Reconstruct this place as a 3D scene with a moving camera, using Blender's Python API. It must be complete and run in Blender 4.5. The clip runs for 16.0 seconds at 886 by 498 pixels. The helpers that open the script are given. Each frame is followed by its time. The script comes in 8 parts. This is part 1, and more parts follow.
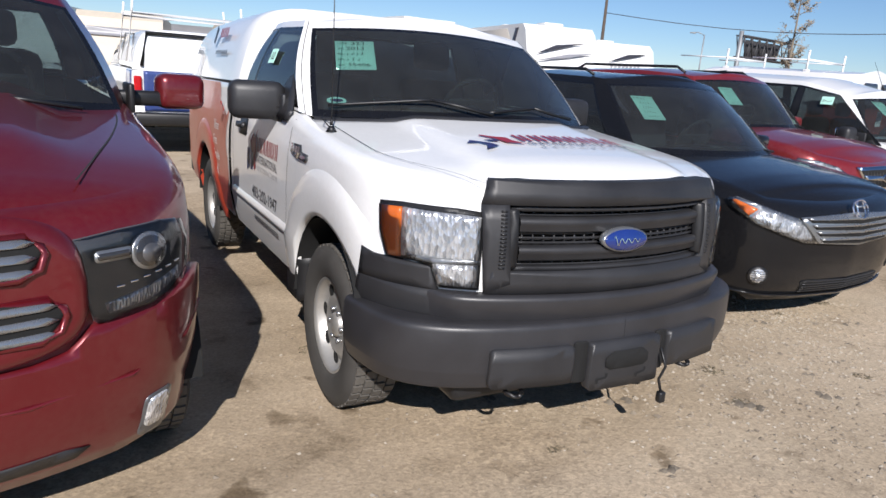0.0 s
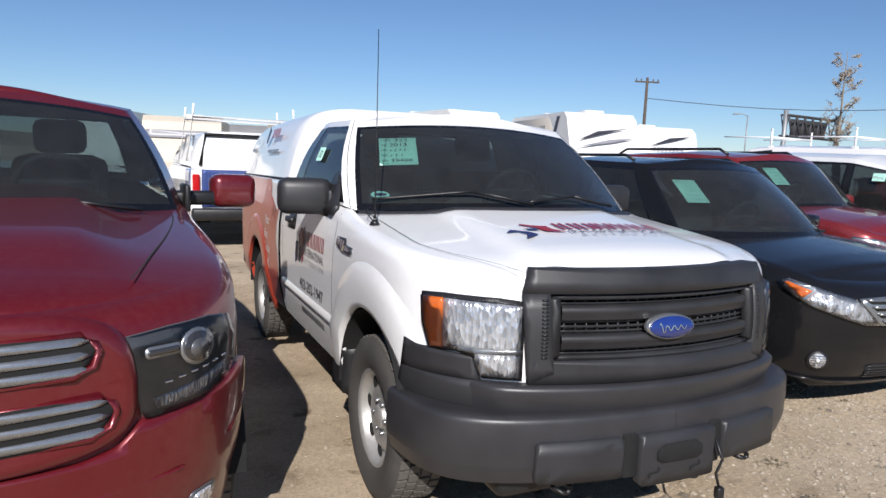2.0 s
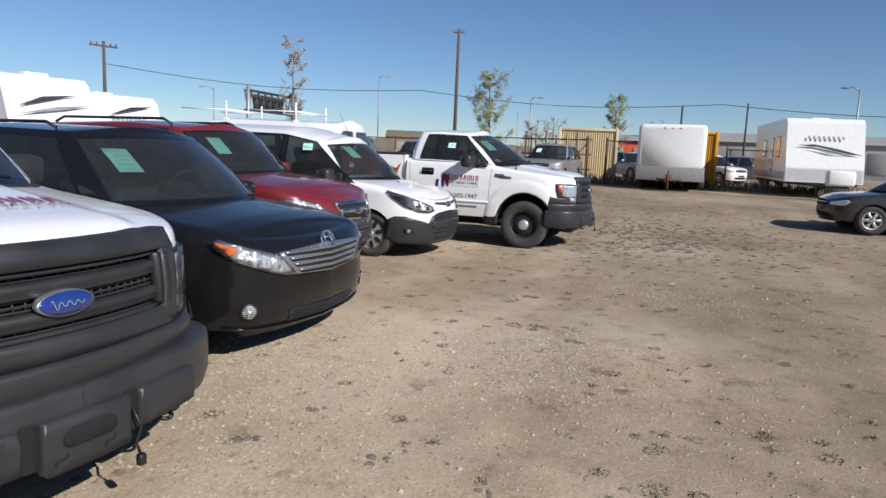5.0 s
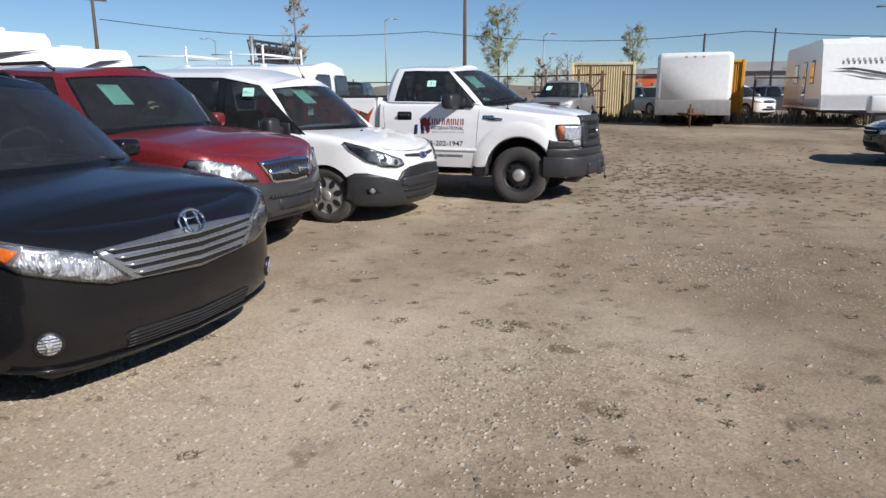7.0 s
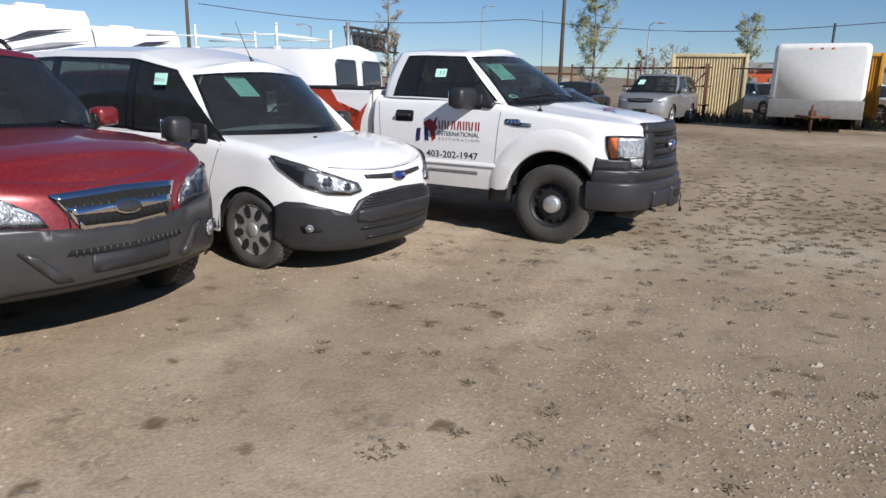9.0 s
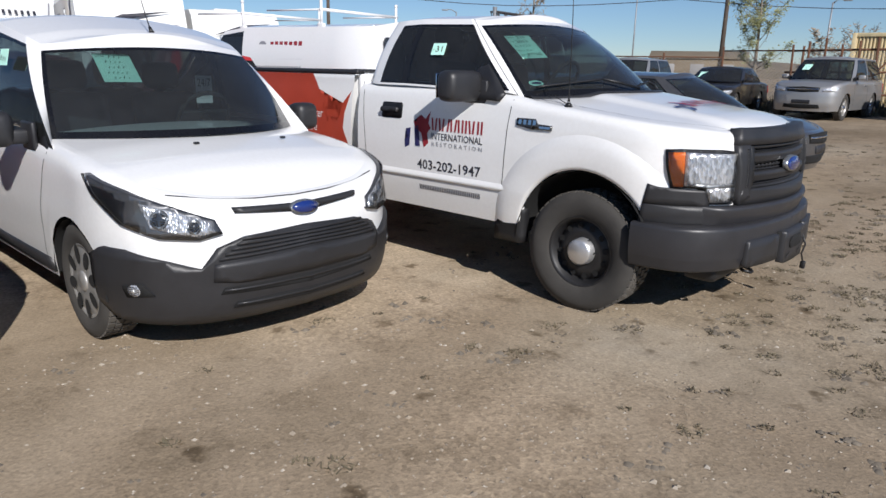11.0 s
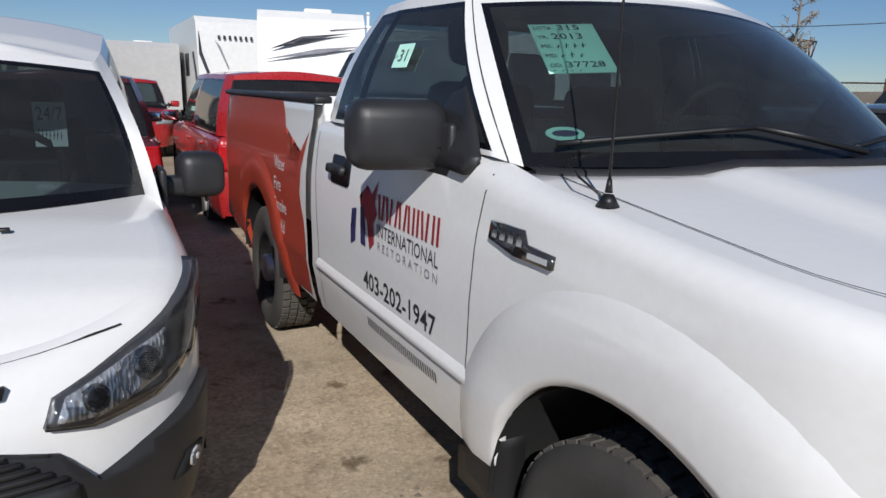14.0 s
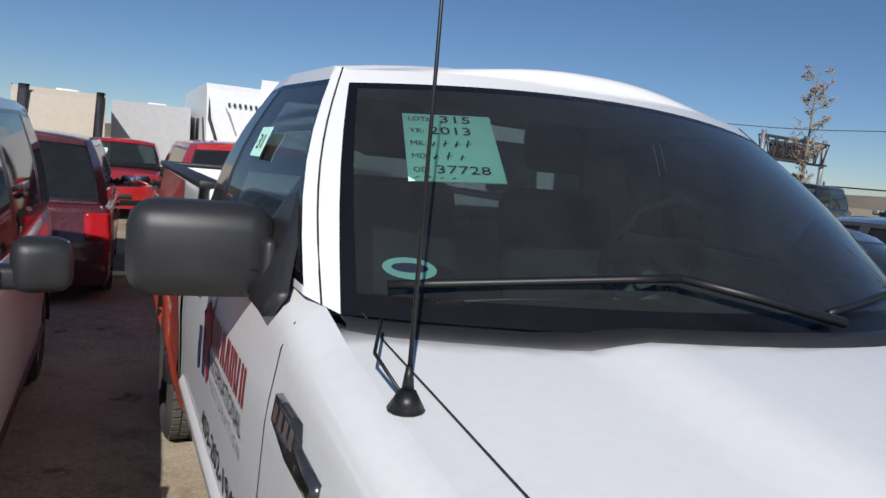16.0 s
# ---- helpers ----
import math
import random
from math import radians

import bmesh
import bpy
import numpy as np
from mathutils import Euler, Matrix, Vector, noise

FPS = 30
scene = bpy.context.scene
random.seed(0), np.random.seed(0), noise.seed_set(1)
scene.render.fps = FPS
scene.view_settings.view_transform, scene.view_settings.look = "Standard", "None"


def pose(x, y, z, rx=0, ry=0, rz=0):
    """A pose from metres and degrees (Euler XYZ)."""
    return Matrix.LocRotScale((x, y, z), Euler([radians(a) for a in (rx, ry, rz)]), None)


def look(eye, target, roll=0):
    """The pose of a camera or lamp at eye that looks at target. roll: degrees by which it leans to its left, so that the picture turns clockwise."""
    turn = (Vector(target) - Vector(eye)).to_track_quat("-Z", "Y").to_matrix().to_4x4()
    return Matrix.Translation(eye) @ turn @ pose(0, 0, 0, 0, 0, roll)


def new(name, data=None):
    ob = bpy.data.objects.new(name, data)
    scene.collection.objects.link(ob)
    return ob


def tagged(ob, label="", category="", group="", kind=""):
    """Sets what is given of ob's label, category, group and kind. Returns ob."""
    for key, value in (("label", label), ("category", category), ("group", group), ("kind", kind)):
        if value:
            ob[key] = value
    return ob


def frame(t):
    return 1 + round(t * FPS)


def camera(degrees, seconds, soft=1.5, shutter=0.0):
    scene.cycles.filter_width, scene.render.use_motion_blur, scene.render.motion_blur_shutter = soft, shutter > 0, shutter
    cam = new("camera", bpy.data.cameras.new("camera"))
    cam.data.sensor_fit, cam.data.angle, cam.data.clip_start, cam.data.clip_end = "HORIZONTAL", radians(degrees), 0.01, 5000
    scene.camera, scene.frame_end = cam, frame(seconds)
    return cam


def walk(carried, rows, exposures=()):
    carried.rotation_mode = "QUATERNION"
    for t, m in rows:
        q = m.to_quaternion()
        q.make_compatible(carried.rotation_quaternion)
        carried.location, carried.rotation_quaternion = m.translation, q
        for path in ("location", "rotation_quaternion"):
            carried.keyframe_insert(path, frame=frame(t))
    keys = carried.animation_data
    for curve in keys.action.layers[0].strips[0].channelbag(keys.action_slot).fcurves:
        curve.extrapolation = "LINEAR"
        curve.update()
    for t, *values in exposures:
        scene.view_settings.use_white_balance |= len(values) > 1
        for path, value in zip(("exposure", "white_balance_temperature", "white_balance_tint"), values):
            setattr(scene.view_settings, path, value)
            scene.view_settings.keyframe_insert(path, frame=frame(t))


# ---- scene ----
cam = camera(66.5, 16.0)
METRES, EYE = 11.5, 1.5
ROWS = [
    (0.0, 0.0, 0.0, 0.0, 1.07, -14.68, -4.1),
    (0.5, 0.0004, -0.0015, 0.0031, 3.24, -9.53, -3.82),
    (1.0, 0.0004, -0.0008, 0.0032, 4.74, -8.1, -3.4),
    (1.5, 0.0009, -0.0007, 0.003, 4.97, -7.69, -2.9),
    (2.0, 0.0023, -0.0014, 0.0021, 4.83, -7.65, -2.23),
    (2.5, 0.005, -0.003, 0.0016, 2.32, -8.39, -2.02),
    (3.0, 0.0097, -0.0065, 0.0014, -4.98, -8.49, -2.6),
    (3.5, 0.0149, -0.01, 0.0015, -15.77, -8.16, -3.13),
    (4.0, 0.0199, -0.0142, 0.0016, -26.72, -7.55, -3.54),
    (4.5, 0.0209, -0.0147, 0.0016, -35.94, -7.05, -3.12),
    (7.0, 0.1559, 0.079, -0.0047, -35.98, -12.75, 0.18),
    (7.5, 0.2057, 0.112, -0.0034, -29.07, -14.5, 0.52),
    (8.0, 0.2574, 0.147, -0.001, -30.6, -13.82, -0.74),
    (8.5, 0.3091, 0.1823, -0.0006, -28.58, -12.87, -0.97),
    (9.0, 0.3602, 0.2213, -0.0003, -27.56, -13.63, -1.16),
    (11.5, 0.5762, 0.3936, -0.0015, -11.82, -14.9, -2.26),
    (12.0, 0.6035, 0.4338, -0.0015, -9.84, -14.67, -3.63),
    (12.5, 0.6283, 0.4707, -0.0023, -7.97, -13.42, -3.5),
    (13.0, 0.6469, 0.5069, -0.0027, -3.44, -13.71, -2.36),
    (13.5, 0.6667, 0.5401, -0.0025, -0.12, -13.81, -1.23),
    (14.0, 0.6867, 0.5747, 0.001, 4.92, -13.33, -1.73),
    (14.5, 0.7049, 0.6055, 0.0053, 5.93, -10.39, -3.96),
    (15.0, 0.7169, 0.6239, 0.0089, 7.93, -8.32, -5.4),
    (15.5, 0.7183, 0.6293, 0.0088, 8.22, -7.73, -5.55),
    (16.0, 0.7185, 0.6298, 0.0089, 6.41, -7.03, -5.31),
]
walk(cam, [(t, pose(0, 0, EYE) @ pose(METRES * x, METRES * y, METRES * z, 90 + pitch, roll, yaw))
           for t, x, y, z, yaw, pitch, roll in ROWS],
     [(0.0, 0.65, 6300, 13), (4.5, 0.55, 6300, 12), (9.0, 0.50, 6300, 12), (12.0, 0.30, 6250, 12), (14.0, 0.08, 6250, 11), (16.0, 0.16, 6250, 11)])

# ---- world, sun, exposure ----
SUN_ELEV, SUN_DIR = radians(34), Vector((0.10, -0.995, 0))
world = bpy.data.worlds.new("sky")
scene.world = world
world.use_nodes = True
wn = world.node_tree
sky = wn.nodes.new("ShaderNodeTexSky")
sky.sky_type, sky.sun_disc = "NISHITA", False
sky.sun_elevation, sky.sun_rotation = SUN_ELEV, math.atan2(SUN_DIR.x, SUN_DIR.y)
sky.air_density, sky.dust_density, sky.ozone_density, sky.altitude = 1.0, 0.0, 6.0, 1000
wn.nodes["Background"].inputs["Strength"].default_value = 0.060
wn.links.new(sky.outputs[0], wn.nodes["Background"].inputs["Color"])
sun_lamp = bpy.data.lights.new("sun", "SUN")
sun_lamp.energy, sun_lamp.angle, sun_lamp.color = 4.0, radians(0.53), (1.0, 0.955, 0.89)
sun = new("sun", sun_lamp)
to_sun = (SUN_DIR.normalized() * math.cos(SUN_ELEV) + Vector((0, 0, math.sin(SUN_ELEV)))).normalized()
sun.matrix_world = look(to_sun * 60, (0, 0, 0))


# ---- materials ----
def shader(name):
    m = bpy.data.materials.new(name)
    m.use_nodes = True
    return m, m.node_tree.nodes, m.node_tree.links, m.node_tree.nodes["Principled BSDF"]


def noise_node(nodes, links, scale, detail=4, coords="Object", rough=0.55):
    tc, n = nodes.new("ShaderNodeTexCoord"), nodes.new("ShaderNodeTexNoise")
    n.inputs["Scale"].default_value, n.inputs["Detail"].default_value = scale, detail
    n.inputs["Roughness"].default_value = rough
    links.new(tc.outputs[coords], n.inputs["Vector"])
    return n


def ramp_node(nodes, links, source, stops):
    r = nodes.new("ShaderNodeValToRGB")
    r.color_ramp.elements[0].position, r.color_ramp.elements[0].color = stops[0][0], (*stops[0][1], 1)
    r.color_ramp.elements[1].position, r.color_ramp.elements[1].color = stops[-1][0], (*stops[-1][1], 1)
    for p, c in stops[1:-1]:
        r.color_ramp.elements.new(p).color = (*c, 1)
    links.new(source, r.inputs[0])
    return r


def shade(c, k):
    return tuple(min(1.0, v * k) for v in c)


def surface(name, color, rough=0.5, metal=0.0, vary=0.12, scale=6.0, bump=0.0, bump_scale=120.0, coat=0.0, spec=0.5):
    """A plain surface with two scales of variation in colour, roughness and relief."""
    m, nodes, links, b = shader(name)
    big, fine = noise_node(nodes, links, scale), noise_node(nodes, links, scale * 14, 3)
    mix = nodes.new("ShaderNodeMath")
    mix.operation, mix.inputs[1].default_value = "MULTIPLY_ADD", 0.35
    links.new(fine.outputs[0], mix.inputs[0])
    links.new(big.outputs[0], mix.inputs[2])
    ramp = ramp_node(nodes, links, mix.outputs[0], [(0.35, shade(color, 1 - vary)), (0.95, shade(color, 1 + vary))])
    links.new(ramp.outputs[0], b.inputs["Base Color"])
    mr = nodes.new("ShaderNodeMapRange")
    mr.inputs["To Min"].default_value, mr.inputs["To Max"].default_value = rough * 0.8, min(1, rough * 1.25)
    links.new(mix.outputs[0], mr.inputs["Value"])
    links.new(mr.outputs[0], b.inputs["Roughness"])
    b.inputs["Metallic"].default_value = metal
    b.inputs["Specular IOR Level"].default_value = spec
    b.inputs["Coat Weight"].default_value = coat
    b.inputs["Coat Roughness"].default_value = 0.04
    if bump:
        bn = noise_node(nodes, links, bump_scale, 2)
        bp = nodes.new("ShaderNodeBump")
        bp.inputs["Strength"].default_value, bp.inputs["Distance"].default_value = bump, 0.002
        links.new(bn.outputs[0], bp.inputs["Height"])
        links.new(bp.outputs[0], b.inputs["Normal"])
    return m


def car_paint(name, color, metal=0.0, rough=0.32, dust=0.25, coat=0.8):
    """Clear-coated paint with a thin, blotchy film of dust."""
    m, nodes, links, b = shader(name)
    big, fine = noise_node(nodes, links, 1.3, 5), noise_node(nodes, links, 40, 3)
    mul = nodes.new("ShaderNodeMath")
    mul.operation = "MULTIPLY"
    links.new(big.outputs[0], mul.inputs[0])
    links.new(fine.outputs[0], mul.inputs[1])
    film = nodes.new("ShaderNodeMapRange")
    film.inputs["From Min"].default_value, film.inputs["From Max"].default_value = 0.12, 0.45
    film.inputs["To Max"].default_value = dust
    links.new(mul.outputs[0], film.inputs["Value"])
    mix = nodes.new("ShaderNodeMix")
    mix.data_type = "RGBA"
    mix.inputs["A"].default_value, mix.inputs["B"].default_value = (*color, 1), (0.36, 0.31, 0.25, 1)
    links.new(film.outputs[0], mix.inputs["Factor"])
    links.new(mix.outputs["Result"], b.inputs["Base Color"])
    add = nodes.new("ShaderNodeMath")
    add.operation, add.inputs[1].default_value = "ADD", rough
    links.new(film.outputs[0], add.inputs[0])
    links.new(add.outputs[0], b.inputs["Roughness"])
    b.inputs["Metallic"].default_value = metal
    b.inputs["Coat Weight"].default_value, b.inputs["Coat Roughness"].default_value = coat, 0.05
    return m


def glass(name, tint, gloss=0.03, dust=0.035):
    """A pane: tinted see-through with a mirror gloss."""
    m, nodes, links, b = shader(name)
    tr, gl, mix, fr = (nodes.new(k) for k in ("ShaderNodeBsdfTransparent", "ShaderNodeBsdfGlossy", "ShaderNodeMixShader", "ShaderNodeFresnel"))
    n = noise_node(nodes, links, 2.5, 5)
    rr = ramp_node(nodes, links, n.outputs[0], [(0.3, shade(tint, 0.9)), (0.8, tint)])
    links.new(rr.outputs[0], tr.inputs["Color"])
    gl.inputs["Roughness"].default_value = gloss
    fr.inputs["IOR"].default_value = 1.5
    links.new(fr.outputs[0], mix.inputs[0])
    links.new(tr.outputs[0], mix.inputs[1])
    links.new(gl.outputs[0], mix.inputs[2])
    film, dusty, dirt = nodes.new("ShaderNodeMixShader"), nodes.new("ShaderNodeBsdfDiffuse"), noise_node(nodes, links, 7, 6, rough=0.7)
    dusty.inputs["Color"].default_value = (0.50, 0.52, 0.53, 1)
    mr = nodes.new("ShaderNodeMapRange")
    mr.inputs["From Min"].default_value, mr.inputs["From Max"].default_value = 0.3, 0.75
    mr.inputs["To Min"].default_value, mr.inputs["To Max"].default_value = 0.7 * dust, 1.2 * dust
    links.new(dirt.outputs[0], mr.inputs["Value"])
    links.new(mr.outputs[0], film.inputs[0])
    links.new(mix.outputs[0], film.inputs[1])
    links.new(dusty.outputs[0], film.inputs[2])
    links.new(film.outputs[0], nodes["Material Output"].inputs["Surface"])
    return m


M = {
    "white": car_paint("white paint", (0.80, 0.80, 0.79), dust=0.10),
    "red": car_paint("deep red paint", (0.135, 0.006, 0.011), 0.35, 0.30, 0.05),
    "kia_red": car_paint("cherry red paint", (0.20, 0.009, 0.014), 0.3, 0.28, 0.10),
    "bright_red": car_paint("bright red paint", (0.42, 0.012, 0.015), 0.1, 0.25, 0.10),
    "burgundy": car_paint("burgundy paint", (0.085, 0.008, 0.016), 0.3, 0.25, 0.12),
    "navy": car_paint("black metallic paint", (0.008, 0.008, 0.009), 0.0, 0.22, 0.004, 0.42),
    "blue": car_paint("blue paint", (0.03, 0.06, 0.22), 0.2, 0.3, 0.15),
    "steel_blue": car_paint("steel blue paint", (0.09, 0.12, 0.18), 0.4, 0.3, 0.1),
    "black": car_paint("black paint", (0.012, 0.012, 0.014), 0.1, 0.25, 0.10),
    "silver": car_paint("silver paint", (0.33, 0.33, 0.33), 0.5, 0.35, 0.15),
    "grey_car": car_paint("dark grey paint", (0.07, 0.072, 0.078), 0.4, 0.3, 0.12),
    "plastic": surface("dark grey moulded plastic", (0.022, 0.022, 0.024), 0.42, vary=0.25, bump=0.15, bump_scale=500),
    "plastic_light": surface("grey moulded bumper plastic", (0.027, 0.0265, 0.029), 0.36, vary=0.2, bump=0.1, bump_scale=500),
    "cladding": surface("grey two-tone cladding", (0.032, 0.031, 0.031), 0.34, vary=0.15, coat=0.3),
    "black_trim": surface("black trim", (0.010, 0.010, 0.011), 0.4, vary=0.3),
    # near-black that carries the shade of hollows and undersides in its colour
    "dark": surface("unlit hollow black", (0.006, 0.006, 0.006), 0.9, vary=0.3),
    "rubber": surface("dusty tyre rubber", (0.045, 0.042, 0.038), 0.85, vary=0.3, bump=0.4, bump_scale=200),
    "tread": surface("worn tyre tread", (0.085, 0.078, 0.068), 0.9, vary=0.35, bump=0.4, bump_scale=150),
    "steel_wheel": surface("silver painted steel wheel", (0.42, 0.41, 0.39), 0.4, 0.6, vary=0.2),
    "black_wheel": surface("black painted steel wheel", (0.014, 0.014, 0.015), 0.45, vary=0.3),
    "chrome": surface("bright chrome", (0.75, 0.75, 0.76), 0.08, 1.0, vary=0.05),
    "cap_metal": surface("dull bright hub cap", (0.62, 0.62, 0.62), 0.32, 0.75, vary=0.12),
    "satin": surface("satin grey metal", (0.35, 0.36, 0.37), 0.25, 0.8, vary=0.1),
    "reflector": surface("faceted lamp reflector", (0.78, 0.79, 0.81), 0.2, 0.45, vary=0.1, bump=1.0, bump_scale=45),
    "amber": surface("amber lens", (0.75, 0.16, 0.01), 0.12, vary=0.15, coat=1, bump=0.3, bump_scale=180),
    "red_lens": surface("red tail lamp lens", (0.45, 0.01, 0.012), 0.12, vary=0.1, coat=1),
    "lamp_dark": surface("smoked lamp housing", (0.03, 0.03, 0.032), 0.2, vary=0.2, coat=1),
    "glass": glass("tinted window glass", (0.24, 0.29, 0.29)),
    "ws_glass": glass("windscreen glass", (0.38, 0.47, 0.48), dust=0.036),
    "lens": glass("clear lamp lens", (0.90, 0.91, 0.92), 0.03, 0.01),
    "clod": surface("damp crumbled earth", (0.175, 0.147, 0.112), 0.95, vary=0.5),
    "frit": surface("black glazing border", (0.006, 0.006, 0.007), 0.25, vary=0.2),
    "lamp_grey": surface("smoked grey lamp housing", (0.10, 0.10, 0.105), 0.3, 0.4, vary=0.3, coat=0.6),
    "seat": surface("dark grey seat cloth", (0.035, 0.035, 0.037), 0.9, vary=0.2),
    "dash": surface("black dashboard", (0.02, 0.02, 0.021), 0.7, vary=0.2),
    "paper": surface("pale green paper", (0.56, 0.94, 0.79), 0.8, vary=0.05),
    "ink": surface("black marker ink", (0.015, 0.015, 0.016), 0.7, vary=0.1),
    "decal_red": surface("brick red vinyl", (0.40, 0.055, 0.028), 0.3, vary=0.08, coat=0.4),
    "decal_dark": surface("charcoal vinyl", (0.035, 0.035, 0.045), 0.35, vary=0.1),
    "decal_crimson": surface("crimson vinyl", (0.28, 0.02, 0.03), 0.35, vary=0.1),
    "decal_white": surface("white vinyl", (0.80, 0.80, 0.80), 0.35, vary=0.05),
    "decal_blue": surface("blue vinyl", (0.025, 0.028, 0.11), 0.35, vary=0.1),
    "decal_grey": surface("grey vinyl", (0.25, 0.25, 0.27), 0.35, vary=0.1),
    "oval_blue": surface("blue enamel", (0.012, 0.03, 0.16), 0.2, vary=0.1, coat=1),
    "seam": surface("panel gap shadow black", (0.02, 0.02, 0.02), 0.9, vary=0.1),
    "rv_white": surface("white fibreglass", (0.74, 0.74, 0.72), 0.35, vary=0.06, coat=0.2),
    "guard_grey": surface("scuffed grey panel", (0.24, 0.23, 0.215), 0.5, vary=0.15),
    "rv_beige": surface("beige fibreglass", (0.52, 0.46, 0.37), 0.4, vary=0.06),
    "rv_greige": surface("warm grey fibreglass", (0.40, 0.37, 0.33), 0.4, vary=0.06),
    "rv_grey": surface("weathered grey sheet", (0.42, 0.42, 0.42), 0.6, vary=0.08),
    "container_yellow": surface("faded yellow steel", (0.58, 0.47, 0.27), 0.6, vary=0.12, bump=0.2),
    "container_orange": surface("orange-yellow steel", (0.62, 0.30, 0.03), 0.6, vary=0.12, bump=0.2),
    "rust": surface("rusty steel", (0.12, 0.055, 0.03), 0.8, 0.2, vary=0.4, bump=0.4),
    "galv": surface("galvanised steel", (0.30, 0.31, 0.32), 0.5, 0.6, vary=0.2),
    "pole_wood": surface("weathered pole wood", (0.085, 0.065, 0.05), 0.85, vary=0.25, bump=0.4),
    "dark_steel": surface("dark steel", (0.05, 0.05, 0.055), 0.6, 0.3, vary=0.2),
    "bark": surface("pale bark", (0.20, 0.17, 0.13), 0.9, vary=0.25, bump=0.5, bump_scale=40),
    "leaf": surface("young spring leaves", (0.24, 0.25, 0.115), 0.6, vary=0.35, scale=2),
    "dry_leaf": surface("dry twig tips", (0.27, 0.22, 0.16), 0.8, vary=0.3, scale=2),
    "weed": surface("dry dark weeds", (0.13, 0.108, 0.068), 0.9, vary=0.4, scale=3),
    "brown_hill": surface("dry grass hillside", (0.19, 0.15, 0.10), 0.95, vary=0.3, scale=0.08),
    "far_roof": surface("far grey building", (0.28, 0.27, 0.26), 0.8, vary=0.15, scale=0.4),
    "orange": surface("orange paint", (0.55, 0.09, 0.02), 0.5, vary=0.1),
    "soil": surface("dark soil bank", (0.06, 0.05, 0.04), 0.95, vary=0.3, scale=1.5, bump=0.5, bump_scale=30),
}


def ground_material():
    """Packed tan dirt with paler gravel spreads, dark damp clods and fine stones."""
    m, nodes, links, b = shader("packed dirt and gravel")
    wide = noise_node(nodes, links, 0.22, 6, rough=0.6)
    base = ramp_node(nodes, links, wide.outputs[0], [(0.34, (0.285, 0.225, 0.155)), (0.50, (0.385, 0.31, 0.222)), (0.62, (0.44, 0.37, 0.275)), (0.74, (0.50, 0.45, 0.37))])
    mid = noise_node(nodes, links, 2.6, 8, rough=0.7)
    blot = ramp_node(nodes, links, mid.outputs[0], [(0.30, (0.55, 0.53, 0.50)), (0.44, (0.92, 0.92, 0.91)), (0.70, (1.1, 1.1, 1.1))])
    fine = noise_node(nodes, links, 60, 6, rough=0.8)
    grain = ramp_node(nodes, links, fine.outputs[0], [(0.3, (0.68, 0.67, 0.65)), (0.5, (1, 1, 1)), (0.72, (1.3, 1.28, 1.24))])
    tc, vor = nodes.new("ShaderNodeTexCoord"), nodes.new("ShaderNodeTexVoronoi")
    vor.inputs["Scale"].default_value = 48
    links.new(tc.outputs["Object"], vor.inputs["Vector"])
    stones = ramp_node(nodes, links, vor.outputs["Color"], [(0.0, (0.72, 0.70, 0.68)), (1.0, (1.25, 1.22, 1.18))])

    def times(a, c, f=1.0):
        mx = nodes.new("ShaderNodeMix")
        mx.data_type, mx.blend_type = "RGBA", "MULTIPLY"
        if isinstance(f, float):
            mx.inputs["Factor"].default_value = f
        else:
            links.new(f, mx.inputs["Factor"])
        links.new(a, mx.inputs["A"])
        links.new(c, mx.inputs["B"])
        return mx.outputs["Result"]

    gravel = noise_node(nodes, links, 0.5, 4)
    where = ramp_node(nodes, links, gravel.outputs[0], [(0.42, (0.25, 0.25, 0.25)), (0.62, (1, 1, 1))])
    tc2, mp, sn = nodes.new("ShaderNodeTexCoord"), nodes.new("ShaderNodeMapping"), nodes.new("ShaderNodeTexNoise")
    mp.vector_type = "TEXTURE"
    mp.inputs["Rotation"].default_value, mp.inputs["Scale"].default_value = (0, 0, radians(36)), (9.0, 1.1, 1.0)
    sn.inputs["Scale"].default_value, sn.inputs["Detail"].default_value = 1.0, 5
    links.new(tc2.outputs["Object"], mp.inputs["Vector"])
    links.new(mp.outputs[0], sn.inputs["Vector"])
    lane = ramp_node(nodes, links, sn.outputs[0], [(0.36, (0.84, 0.83, 0.81)), (0.5, (1, 1, 1)), (0.66, (1.14, 1.15, 1.16))])
    col = times(base.outputs[0], blot.outputs[0])
    col = times(col, lane.outputs[0])
    tc3, warp, add3, clod = nodes.new("ShaderNodeTexCoord"), nodes.new("ShaderNodeTexNoise"), nodes.new("ShaderNodeMix"), nodes.new("ShaderNodeTexVoronoi")
    warp.inputs["Scale"].default_value, warp.inputs["Detail"].default_value = 9, 4
    add3.data_type, add3.blend_type = "RGBA", "LINEAR_LIGHT"
    add3.inputs["Factor"].default_value = 0.12
    clod.inputs["Scale"].default_value = 3.0
    links.new(tc3.outputs["Object"], warp.inputs["Vector"])
    links.new(tc3.outputs["Object"], add3.inputs["A"])
    links.new(warp.outputs["Color"], add3.inputs["B"])
    links.new(add3.outputs["Result"], clod.inputs["Vector"])
    spot = ramp_node(nodes, links, clod.outputs["Distance"], [(0.08, (0.44, 0.41, 0.37)), (0.15, (0.62, 0.60, 0.57)), (0.23, (1, 1, 1))])
    drift = noise_node(nodes, links, 0.45, 3)
    lot = nodes.new("ShaderNodeMath")
    lot.operation, lot.inputs[1].default_value = "MULTIPLY_ADD", 1.3
    links.new(drift.outputs[0], lot.inputs[0])
